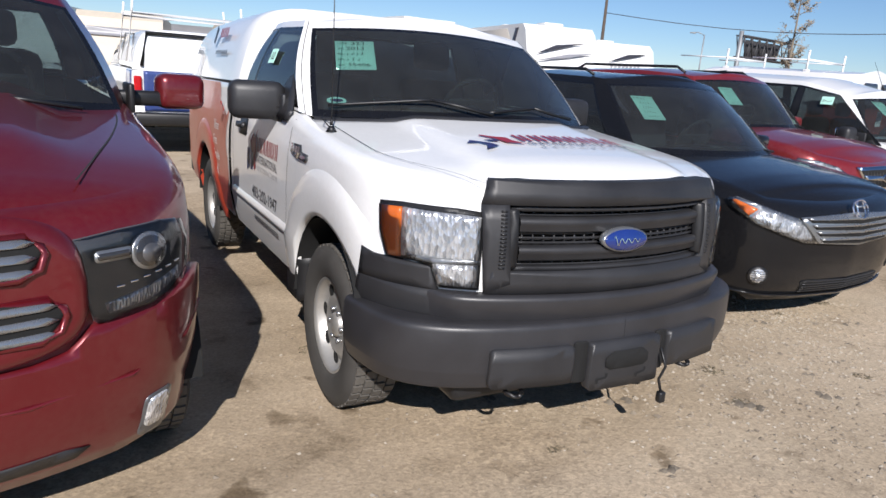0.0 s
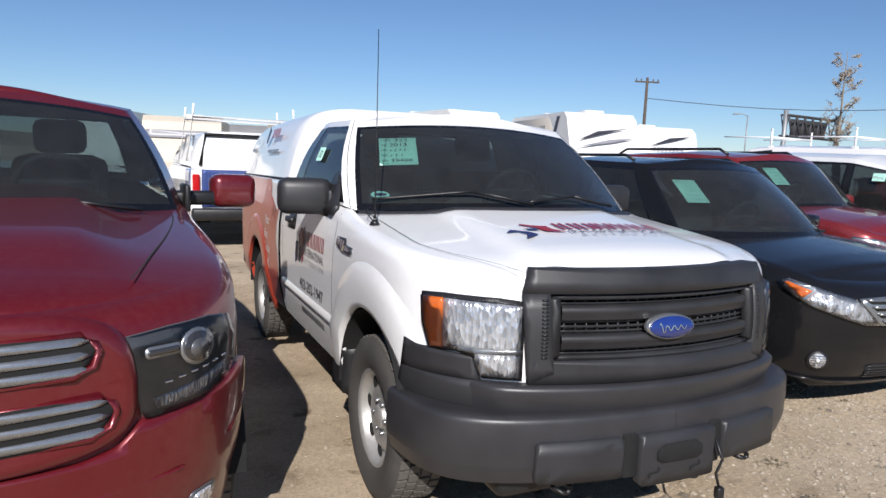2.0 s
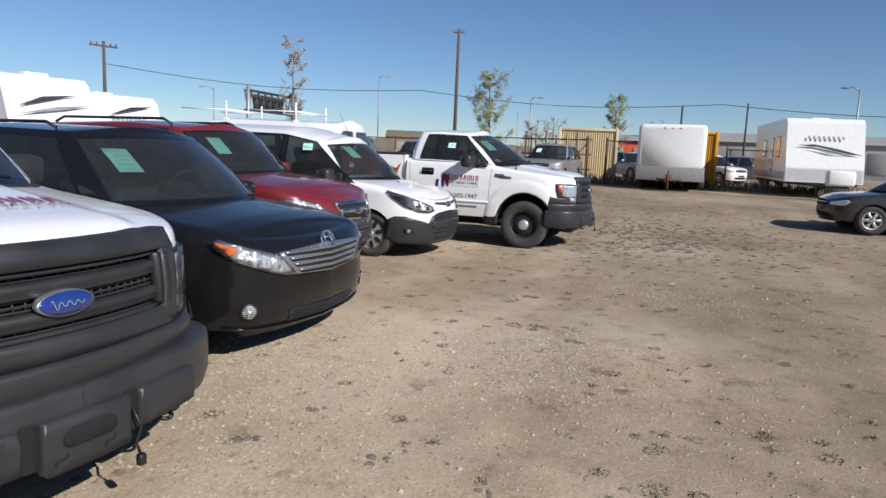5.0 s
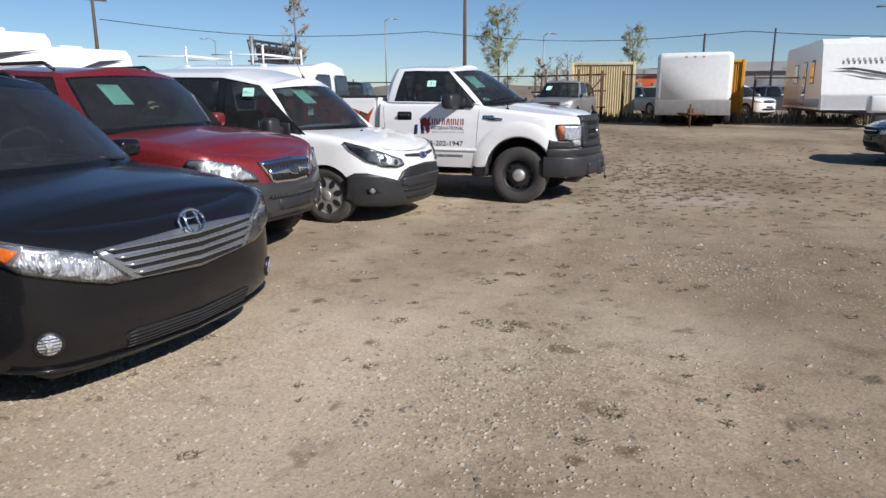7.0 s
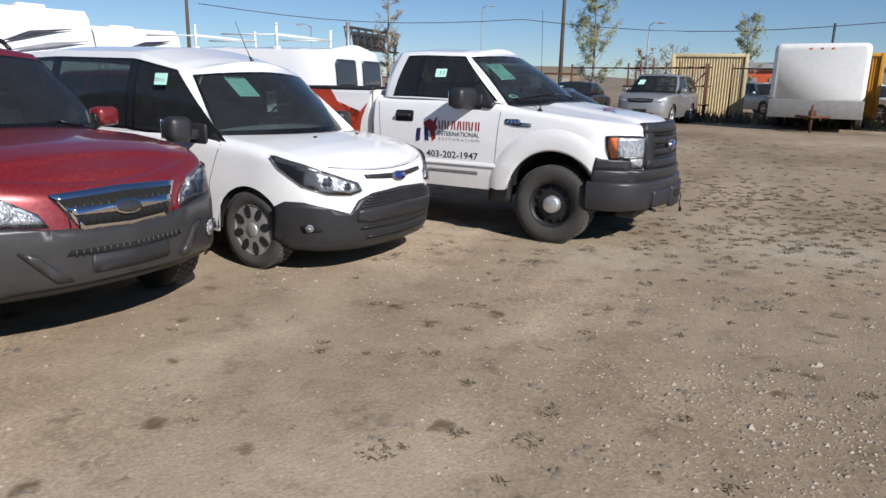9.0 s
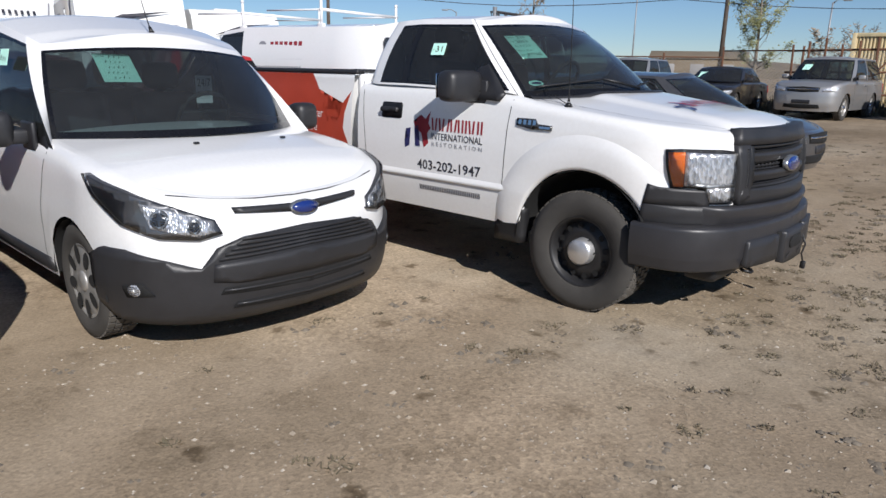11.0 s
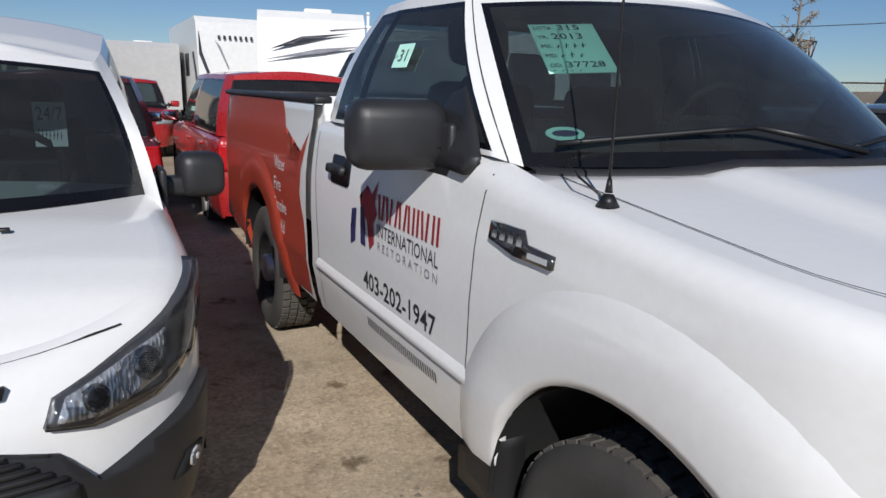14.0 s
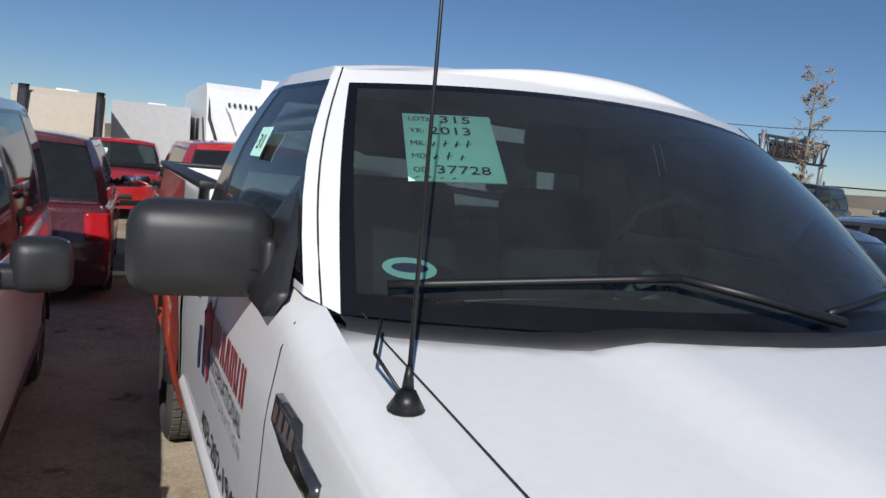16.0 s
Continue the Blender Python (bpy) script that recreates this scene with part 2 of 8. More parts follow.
    links.new(clod.outputs["Color"], lot.inputs[2])
    half = nodes.new("ShaderNodeMath")
    half.operation, half.inputs[1].default_value = "MULTIPLY", 0.42
    links.new(lot.outputs[0], half.inputs[0])
    pick = ramp_node(nodes, links, half.outputs[0], [(0.43, (0, 0, 0)), (0.50, (1, 1, 1))])
    col = times(col, spot.outputs[0], pick.outputs[0])
    # the driven lane, packed darker than the gravelled margin before the row
    tc4, far, wob = nodes.new("ShaderNodeTexCoord"), nodes.new("ShaderNodeVectorMath"), noise_node(nodes, links, 0.6, 4)
    far.operation, far.inputs[1].default_value = "DOT_PRODUCT", (0.75, -0.55, 0)
    links.new(tc4.outputs["Object"], far.inputs[0])
    off = nodes.new("ShaderNodeMath")
    off.operation, off.inputs[1].default_value = "MULTIPLY_ADD", 2.4
    links.new(wob.outputs[0], off.inputs[0])
    links.new(far.outputs["Value"], off.inputs[2])
    span = nodes.new("ShaderNodeMapRange")
    span.inputs["From Min"].default_value, span.inputs["From Max"].default_value = 1.8, 4.2
    links.new(off.outputs[0], span.inputs["Value"])
    packed = ramp_node(nodes, links, span.outputs[0], [(0.0, (1.14, 1.14, 1.15)), (0.45, (0.97, 0.96, 0.955)), (1.0, (0.77, 0.755, 0.74))])
    col = times(col, packed.outputs[0])
    for centre, reach, gain in (((12.6, 9.3, 0), 1.9, 1.28), ((2.6, 4.0, 0), 1.0, 1.22), ((3.5, 4.7, 0), 0.9, 1.2), ((0.9, 1.9, 0), 0.9, 1.12)):
        gap = nodes.new("ShaderNodeVectorMath")
        gap.operation, gap.inputs[1].default_value = "DISTANCE", centre
        links.new(tc4.outputs["Object"], gap.inputs[0])
        frayed = nodes.new("ShaderNodeMath")
        frayed.operation, frayed.inputs[1].default_value = "MULTIPLY_ADD", 2.2 * reach
        links.new(mid.outputs[0], frayed.inputs[0])
        links.new(gap.outputs["Value"], frayed.inputs[2])
        near = nodes.new("ShaderNodeMapRange")
        near.inputs["From Min"].default_value, near.inputs["From Max"].default_value = 1.2 * reach, 2.2 * reach
        links.new(frayed.outputs[0], near.inputs["Value"])
        spill = ramp_node(nodes, links, near.outputs[0], [(0.0, (gain, gain * 1.02, gain * 1.06)), (1.0, (1, 1, 1))])
        col = times(col, spill.outputs[0])
    col = times(col, grain.outputs[0])
    col = times(col, stones.outputs[0], where.outputs[0])
    links.new(col, b.inputs["Base Color"])
    b.inputs["Roughness"].default_value, b.inputs["Specular IOR Level"].default_value = 0.95, 0.2
    h = nodes.new("ShaderNodeMath")
    h.operation, h.inputs[1].default_value = "MULTIPLY_ADD", 0.6
    links.new(vor.outputs["Distance"], h.inputs[0])
    links.new(fine.outputs[0], h.inputs[2])
    bp, bp2 = nodes.new("ShaderNodeBump"), nodes.new("ShaderNodeBump")
    bp.inputs["Strength"].default_value, bp.inputs["Distance"].default_value = 0.35, 0.010
    bp2.inputs["Strength"].default_value, bp2.inputs["Distance"].default_value = 0.22, 0.05
    links.new(h.outputs[0], bp.inputs["Height"])
    links.new(mid.outputs[0], bp2.inputs["Height"])
    links.new(bp.outputs[0], bp2.inputs["Normal"])
    links.new(bp2.outputs[0], b.inputs["Normal"])
    return m


M["navy"].node_tree.nodes["Principled BSDF"].inputs["Specular IOR Level"].default_value = 0.2
M["ground"] = ground_material()


def reflector_material():
    """Pressed lamp bowl: a mosaic of facets, their bright and dim glints put into the base colour."""
    m, nodes, links, b = shader("faceted lamp reflector")
    tc, vor = nodes.new("ShaderNodeTexCoord"), nodes.new("ShaderNodeTexVoronoi")
    vor.inputs["Scale"].default_value = 62
    mp = nodes.new("ShaderNodeMapping")
    mp.inputs["Scale"].default_value = (1.0, 1.6, 0.55)
    links.new(tc.outputs["Object"], mp.inputs["Vector"])
    links.new(mp.outputs[0], vor.inputs["Vector"])
    # random cell tones paint the sparkle of the facets
    r = ramp_node(nodes, links, vor.outputs["Color"], [(0.1, (0.42, 0.43, 0.45)), (0.55, (0.72, 0.73, 0.75)), (0.9, (0.95, 0.95, 0.97))])
    links.new(r.outputs[0], b.inputs["Base Color"])
    b.inputs["Metallic"].default_value, b.inputs["Roughness"].default_value = 0.6, 0.16
    bp = nodes.new("ShaderNodeBump")
    bp.inputs["Strength"].default_value, bp.inputs["Distance"].default_value = 0.35, 0.02
    links.new(vor.outputs["Distance"], bp.inputs["Height"])
    links.new(bp.outputs[0], b.inputs["Normal"])
    return m


M["reflector"] = reflector_material()


def stone_material():
    m, nodes, links, b = shader("gravel stones")
    geo = nodes.new("ShaderNodeNewGeometry")
    r = ramp_node(nodes, links, geo.outputs["Random Per Island"], [(0.0, (0.19, 0.155, 0.115)), (0.6, (0.34, 0.285, 0.215)), (1.0, (0.43, 0.38, 0.31))])
    links.new(r.outputs[0], b.inputs["Base Color"])
    b.inputs["Roughness"].default_value = 0.9
    return m


M["stones"] = stone_material()


# ---- mesh helpers ----
def part(name, bm, material, parent=None, label="", smooth=True, flip=True):
    """Link a bmesh as one mesh object under a thing or a part."""
    if flip:
        bmesh.ops.recalc_face_normals(bm, faces=bm.faces)
    me = bpy.data.meshes.new(name)
    for f in bm.faces:
        f.smooth = smooth
    bm.to_mesh(me)
    bm.free()
    me.materials.append(material)
    ob = new(name, me)
    if parent:
        ob.parent = parent
    if label:
        ob["label"] = label
    return ob


def thing(name, m, label, category, group="", kind=""):
    ob = new(name)
    ob.matrix_world = m
    return tagged(ob, label, category, group, kind)


def lerp(a, b, k):
    return a + (b - a) * k


def table(rows, x):
    """Piecewise linear look-up, softened."""
    if x <= rows[0][0]:
        return rows[0][1]
    for (x0, y0), (x1, y1) in zip(rows, rows[1:]):
        if x <= x1:
            return lerp(y0, y1, (x - x0) / (x1 - x0))
    return rows[-1][1]


def box(bm, c, s, bevel=0.0, m=None, seg=2):
    """A bevelled box of size s at c, turned by m."""
    t = bmesh.new()
    bmesh.ops.create_cube(t, size=1)
    bmesh.ops.scale(t, vec=s, verts=t.verts)
    if bevel:
        bmesh.ops.bevel(t, geom=list(t.edges), offset=bevel, segments=seg, affect="EDGES", profile=0.5)
    bmesh.ops.transform(t, matrix=Matrix.Translation(c) @ (m or Matrix()), verts=t.verts)
    merge(bm, t)
    return bm


def merge(bm, t):
    vs = [bm.verts.new(v.co) for v in t.verts]
    t.verts.index_update()
    for f in t.faces:
        bm.faces.new([vs[v.index] for v in f.verts])
    t.free()


def tube(bm, pts, r, sides=8, r2=None):
    """A round bar along points, tapering from r to r2."""
    pts = [Vector(p) for p in pts]
    rings = []
    for i, p in enumerate(pts):
        d = (pts[min(i + 1, len(pts) - 1)] - pts[max(i - 1, 0)]).normalized()
        a = d.orthogonal().normalized()
        b = d.cross(a)
        k = lerp(r, r if r2 is None else r2, i / max(1, len(pts) - 1))
        rings.append([bm.verts.new(p + (a * math.cos(q) + b * math.sin(q)) * k) for q in (2 * math.pi * j / sides for j in range(sides))])
    for u, v in zip(rings, rings[1:]):
        for j in range(sides):
            bm.faces.new((u[j], u[(j + 1) % sides], v[(j + 1) % sides], v[j]))
    bm.faces.new(rings[0])
    bm.faces.new(rings[-1])
    return bm


def lathe(bm, prof, n=40, axis="y"):
    """Turn a profile of (offset along the axle, radius) round the y axis."""
    rings = []
    for o, r in prof:
        rings.append([bm.verts.new((r * math.cos(a), o, r * math.sin(a))) for a in (2 * math.pi * j / n for j in range(n))])
    for u, v in zip(rings, rings[1:]):
        for j in range(n):
            bm.faces.new((u[j], u[(j + 1) % n], v[(j + 1) % n], v[j]))
    return bm


def sheet(bm, rows, close=False):
    """Quads over a grid of points."""
    g = [[bm.verts.new(p) for p in r] for r in rows]
    for a, b in zip(g, g[1:]):
        for i in range(len(a) - 1):
            bm.faces.new((a[i], a[i + 1], b[i + 1], b[i]))
    return g


def slab(bm, poly, warp, depth, step=0.06):
    """A flat outline (u, v) cut into a grid, laid on a surface by warp(u, v, off), with a rim of that depth."""
    t = bmesh.new()
    f = t.faces.new([t.verts.new((u, v, 0)) for u, v in poly])
    bmesh.ops.triangulate(t, faces=[f])
    lo = [min(p[i] for p in poly) for i in (0, 1)]
    hi = [max(p[i] for p in poly) for i in (0, 1)]
    for i in (0, 1):
        n = int((hi[i] - lo[i]) / step)
        for k in range(1, n + 1):
            co, no = Vector((0, 0, 0)), Vector((0, 0, 0))
            co[i], no[i] = lo[i] + (hi[i] - lo[i]) * k / (n + 1), 1
            bmesh.ops.bisect_plane(t, geom=list(t.verts) + list(t.edges) + list(t.faces), plane_co=co, plane_no=no, dist=1e-6)
    t.verts.index_update()
    top = [bm.verts.new(warp(v.co.x, v.co.y, 0.0)) for v in t.verts]
    for f in t.faces:
        bm.faces.new([top[v.index] for v in f.verts])
    if depth:
        low = {}
        for e in t.edges:
            if e.is_boundary:
                for v in e.verts:
                    if v.index not in low:
                        low[v.index] = bm.verts.new(warp(v.co.x, v.co.y, -depth))
                a, b = e.verts[0].index, e.verts[1].index
                bm.faces.new((top[a], top[b], low[b], low[a]))
    t.free()


def text_mesh(words, bold=0.0):
    """A flat mesh of words in the built-in font, 1 high."""
    cu = bpy.data.curves.new("words", "FONT")
    cu.body, cu.size, cu.offset, cu.resolution_u = words, 1.0, bold, 2
    ob = new("words", cu)
    bpy.context.view_layer.update()
    me = bpy.data.meshes.new_from_object(ob.evaluated_get(bpy.context.evaluated_depsgraph_get()))
    bpy.data.objects.remove(ob)
    bpy.data.curves.remove(cu)
    return me


def lettering(bm, words, warp, u0, v0, width, height, bold=0.0, step=0.05):
    """Words laid on a surface: lower left corner (u0, v0), of that width (sign gives direction) and height."""
    me = text_mesh(words, bold)
    t = bmesh.new()
    t.from_mesh(me)
    bpy.data.meshes.remove(me)
    if not t.verts:
        return
    xs, ys = [v.co.x for v in t.verts], [v.co.y for v in t.verts]
    x0, x1, y0, y1 = min(xs), max(xs), min(ys), max(ys)
    for k in range(1, int(abs(width) / step) + 1):
        co = Vector((lerp(x0, x1, k * step / abs(width)), 0, 0))
        bmesh.ops.bisect_plane(t, geom=list(t.verts) + list(t.edges) + list(t.faces), plane_co=co, plane_no=(1, 0, 0), dist=1e-6)
    t.verts.index_update()
    vs = [bm.verts.new(warp(u0 + (v.co.x - x0) / (x1 - x0) * width, v0 + (v.co.y - y0) / (y1 - y0) * height, 0.0)) for v in t.verts]
    for f in t.faces:
        bm.faces.new([vs[v.index] for v in f.verts])
    t.free()


def bars(bm, warp, u0, v0, width, height, n, seed=1, fill=0.7):
    """A row of plain upright bars in place of lettering that is not spelt out."""
    r = random.Random(seed)
    w = width / n
    for i in range(n):
        a = u0 + w * (i + 0.5 * (1 - fill))
        h = height * r.uniform(0.96, 1.0)
        slab(bm, [(a, v0), (a + w * fill, v0), (a + w * fill, v0 + h), (a, v0 + h)], warp, 0.0, 0.2)


def stroke(bm, warp, pts, w):
    """A thin flat line of width w through points (u, v)."""
    for (a, b), (c, d) in zip(pts, pts[1:]):
        L = max(1e-6, math.hypot(c - a, d - b))
        px, pz = -(d - b) / L * w / 2, (c - a) / L * w / 2
        slab(bm, [(a + px, b + pz), (a - px, b - pz), (c - px, d - pz), (c + px, d + pz)], warp, 0.0, 0.2)


def script_strokes(bm, warp, u0, v0, w, h):
    """A plain wavy line in place of a maker's script."""
    n = 22
    stroke(bm, warp, [(u0 + w * k / n, v0 + h * (0.42 + (0.5 if k < 6 else 0.28) * math.sin(k * 1.15 + 0.6) * (1 - 0.4 * k / n))) for k in range(n + 1)], 0.028 * w)


def letter_shapes(bm, warp, u0, v0, w, h, n, seed=1):
    """A row of plain leaning strokes, as dense as bold capitals."""
    r = random.Random(seed)
    cell = w / n
    for k in range(n):
        a, q = u0 + cell * k, cell * 0.24
        lean = cell * r.choice((-0.18, 0.0, 0.18))
        stroke(bm, warp, [(a + 0.26 * cell, v0), (a + 0.26 * cell + lean, v0 + h)], q)
        stroke(bm, warp, [(a + 0.72 * cell + lean * 0.5, v0), (a + 0.72 * cell, v0 + h)], q)


def rounded(u0, v0, u1, v1, r, n=4):
    """The outline of a rectangle with rounded corners."""
    pts = []
    for cx, cy, a in ((u1 - r, v1 - r, 0), (u0 + r, v1 - r, 90), (u0 + r, v0 + r, 180), (u1 - r, v0 + r, 270)):
        for k in range(n + 1):
            q = radians(a + 90 * k / n)
            pts.append((cx + r * math.cos(q), cy + r * math.sin(q)))
    return pts


def ellipse(cu, cv, a, b, n=24):
    return [(cu + a * math.cos(2 * math.pi * k / n), cv + b * math.sin(2 * math.pi * k / n)) for k in range(n)]


# ---- vehicles: the shell ----
def spline(ctrl, step=0.03):
    """A smooth plan curve through control points."""
    p = [Vector(c) for c in ctrl]
    p = [p[0] * 2 - p[1]] + p + [p[-1] * 2 - p[-2]]
    raw = []
    for i in range(1, len(p) - 2):
        for k in range(12):
            t = k / 12
            a, b, c, d = p[i - 1:i + 3]
            raw.append(0.5 * ((2 * b) + (c - a) * t + (2 * a - 5 * b + 4 * c - d) * t * t + (3 * b - a - 3 * c + d) * t ** 3))
    raw.append(p[-2])
    out, acc = [raw[0]], 0.0
    for a, b in zip(raw, raw[1:]):
        acc += (b - a).length
        if acc >= step:
            out.append(b)
            acc = 0.0
    if (out[-1] - raw[-1]).length > 1e-4:
        out.append(raw[-1])
    return out


class Shell:
    """The body of a vehicle: a plan outline from the tail's middle round the left side to the nose's middle, with a
    top edge, a bottom edge with wheel arches, and an inset that changes with height. Front axle at the origin, x ahead."""

    def __init__(self, outline, top, sill, arches, side, nose, tail=None, r=0.05, ends=(0.45, 0.45)):
        self.top_rows, self.sill, self.arches, self.side, self.nose, self.tail, self.r, self.ends = top, sill, arches, side, nose, tail or nose, r, ends
        pts = spline(outline)
        self.pts, n = [], len(pts)
        length = [0.0]
        for a, b in zip(pts, pts[1:]):
            length.append(length[-1] + (b - a).length)
        for i, p in enumerate(pts):
            t = (pts[min(i + 1, n - 1)] - pts[max(i - 1, 0)]).normalized()
            if i in (0, n - 1):
                t = Vector((0, 1)) if i == 0 else Vector((0, -1))
            self.pts.append((p.x, p.y, -t.y, t.x, length[-1] - length[i]))

    def top(self, x):
        return table(self.top_rows, x)

    def bottom(self, x, ny, nx):
        z = self.sill
        if nx > 0.5:
            z = lerp(self.sill, self.ends[0], min(1, (nx - 0.5) / 0.3))
        if nx < -0.5:
            z = lerp(self.sill, self.ends[1], min(1, (-nx - 0.5) / 0.3))
        for xc, r, h in self.arches:
            if abs(x - xc) < r and ny > 0.3:
                z = max(z, h + math.sqrt(r * r - (x - xc) ** 2))
        return z

    def inset(self, z, zt, nx, r):
        k = nx * nx
        v = lerp(table(self.side, z), table(self.nose if nx > 0 else self.tail, z), k)
        d = zt - z
        if r and d < r:
            v += r - math.sqrt(max(0, r * r - (r - d) ** 2))
        return v

    def at(self, s):
        """The outline at a distance s from the nose's middle."""
        s = abs(s)
        p = self.pts
        lo, hi = 0, len(p) - 1
        while hi - lo > 1:
            mid = (lo + hi) // 2
            if p[mid][4] > s:
                lo = mid
            else:
                hi = mid
        k = 0 if p[lo][4] == p[hi][4] else (p[lo][4] - s) / (p[lo][4] - p[hi][4])
        return [lerp(p[lo][i], p[hi][i], min(1, max(0, k))) for i in range(4)]

    def s_of(self, x):
        """The distance from the nose's middle at which the side reaches x."""
        for a, b in zip(self.pts, self.pts[1:]):
            if a[0] <= x <= b[0]:
                return lerp(a[4], b[4], (x - a[0]) / max(1e-6, b[0] - a[0]))
        return self.pts[0][4]

    def on(self, s, z, off=0.0, round_top=False):
        x, y, nx, ny = self.at(s)
        i = self.inset(z, self.top(x), nx, self.r if round_top else 0) - off
        return Vector((x - nx * i, (y - ny * i) * (1 if s >= 0 else -1), z))

    def warp(self, off, side=None):
        """For slab(): from (s, z), or from (x, z) on a side (+1 left, -1 right)."""
        if side is None:
            return lambda u, v, o: self.on(u, v, off + o)
        return lambda u, v, o: self.on(self.s_of(u) * side, v, off + o)

    def wall(self, bm, rows=14, x0=-99, x1=99, zb=None, zt=None, off=0.0, skip=None, s0=0.0, s1=99, r=None, sides=(1, -1)):
        r = self.r if r is None else r
        for side in sides:
            g = []
            for x, y, nx, ny, s in self.pts:
                if not (x0 <= x <= x1 and s0 <= s <= s1):
                    continue
                top = zt(x, s) if zt else self.top(x)
                bot = zb(x, s) if zb else self.bottom(x, ny, nx)
                bot = min(bot, top - 0.01)
                col = []
                for k in range(rows + 1):
                    f = k / rows
                    f = 1 - (1 - f) ** 1.5
                    z = lerp(bot, top, f)
                    i = self.inset(z, top, nx, r) - off
                    col.append((x - nx * i, (y - ny * i) * side, z, s))
                g.append(col)
            vs = [[bm.verts.new(c[:3]) for c in col] for col in g]
            for i in range(len(vs) - 1):
                for k in range(rows):
                    if skip and skip(g[i][k][3], 0.5 * (g[i][k][2] + g[i][k + 1][2])):
                        continue
                    bm.faces.new((vs[i][k], vs[i + 1][k], vs[i + 1][k + 1], vs[i][k + 1]))
        bmesh.ops.remove_doubles(bm, verts=bm.verts, dist=0.0005)

    def lid(self, bm, x0, x1, crown=0.04, n=16, zt=None, extra=None):
        """A crowned deck between the two top edges, from x0 to x1."""
        rows = []
        for x, y, nx, ny, s in self.pts:
            if not x0 <= x <= x1:
                continue
            top = zt(x, s) if zt else self.top(x)
            i = self.inset(top, top, nx, self.r)
            ex, ey = x - nx * i, max(0.0, y - ny * i)
            row = []
            for k in range(n + 1):
                q = 2 * k / n - 1
                z = top + crown * (1 - abs(q) ** 2.2) * min(1, ey / 0.75)
                if extra:
                    z += extra(ex, ey * q)
                row.append((ex, ey * q, z))
            rows.append(row)
        sheet(bm, rows)


def greenhouse(car, keys, paint, panes, bulge=0.03, glass_top=0.93, glass_low=0.03, roof_crown=0.06, n_ws=10, roof_paint=None):
    """Pillars, panes and roof from key columns (base, top), from the tail's middle to the windscreen's middle; panes names
    the columns after which a pane follows: index -> (part name, material, label)."""
    pillars, roof_edge = bmesh.new(), []
    last = len(keys) - 2

    def outward(j):
        if j in (0, last + 1):
            return Vector((-1 if j == 0 else 1, 0, 0.5))
        if j in (1, last):
            return Vector((-0.6 if j == 1 else 0.6, 0.6, 0.3))
        return Vector((0, 1, 0))

    for i, ((b0, t0), (b1, t1)) in enumerate(zip(keys, keys[1:])):
        b0, t0, b1, t1 = (Vector(v) for v in (b0, t0, b1, t1))
        curved = i in (0, last)
        pane = i in panes
        fs = [k / (n_ws if curved else 4) for k in range((n_ws if curved else 4) + 1)]
        if pane:
            e = 0.022 if not curved else 0.03
            fs = sorted(set(fs + ([e] if i or not curved else []) + ([1 - e] if i != last else [])))
        body, seal = [], bmesh.new()
        for side in (1, -1):
            cols = []
            for f in fs:
                b, t = b0.lerp(b1, f), t0.lerp(t1, f)
                if curved:
                    e = (1 - (1 - f) ** 2) if i else f * f
                    b.x, b.z = lerp(b0.x, b1.x, e), lerp(b0.z, b1.z, e)
                    t.x, t.z = lerp(t0.x, t1.x, e), lerp(t0.z, t1.z, e)
                out = outward(i).lerp(outward(i + 1), f)
                col = []
                for v in (0, glass_low, glass_low + 0.035, 0.2, 0.35, 0.5, 0.65, 0.78, glass_top - 0.035, glass_top, 1):
                    p = b.lerp(t, v) + out * bulge * math.sin(math.pi * v)
                    col.append(Vector((p.x, p.y * side, p.z)))
                cols.append(col)
            if side == 1:
                roof_edge += [c[-1] for c in (cols if not i else cols[1:])]
            if not pane:
                sheet(pillars, cols)
                continue
            name, mat, label = panes[i]
            low = 0 if i == last else 1
            lo, hi = (1 if (i or not curved) else 0), (len(cols) - 1 if i == last else len(cols) - 2)
            if not curved or side == 1:
                bm, seal = bmesh.new(), bmesh.new()
                body.append((bm, seal))
            sheet(bm, [c[2:-2] for c in cols[lo:hi + 1]])
            sheet(seal, [c[low:3] for c in cols])
            sheet(seal, [c[-3:-1] for c in cols])
            if lo:
                sheet(seal, [c[2:-2] for c in cols[:2]])
            if hi < len(cols) - 1:
                sheet(seal, [c[2:-2] for c in cols[-2:]])
            if low:
                sheet(pillars, [c[:2] for c in cols])
            sheet(pillars, [c[-2:] for c in cols])
        for bm, seal in body:
            name, mat, label = panes[i]
            for q in (bm, seal):
                bmesh.ops.remove_doubles(q, verts=q.verts, dist=0.001)
            part(name, bm, mat, car, label)
            part("window_seal", seal, M["frit"], car)
    bmesh.ops.remove_doubles(pillars, verts=pillars.verts, dist=0.001)
    part("cab_frame", pillars, paint, car)
    bm = bmesh.new()
    rows = []
    for p in roof_edge:
        rows.append([(p.x, p.y * q, p.z + roof_crown * (1 - abs(q) ** 2.4) * min(1, p.y / 0.4)) for q in (k / 7 - 1 for k in range(15))])
    sheet(bm, rows)
    part("roof", bm, roof_paint or paint, car)


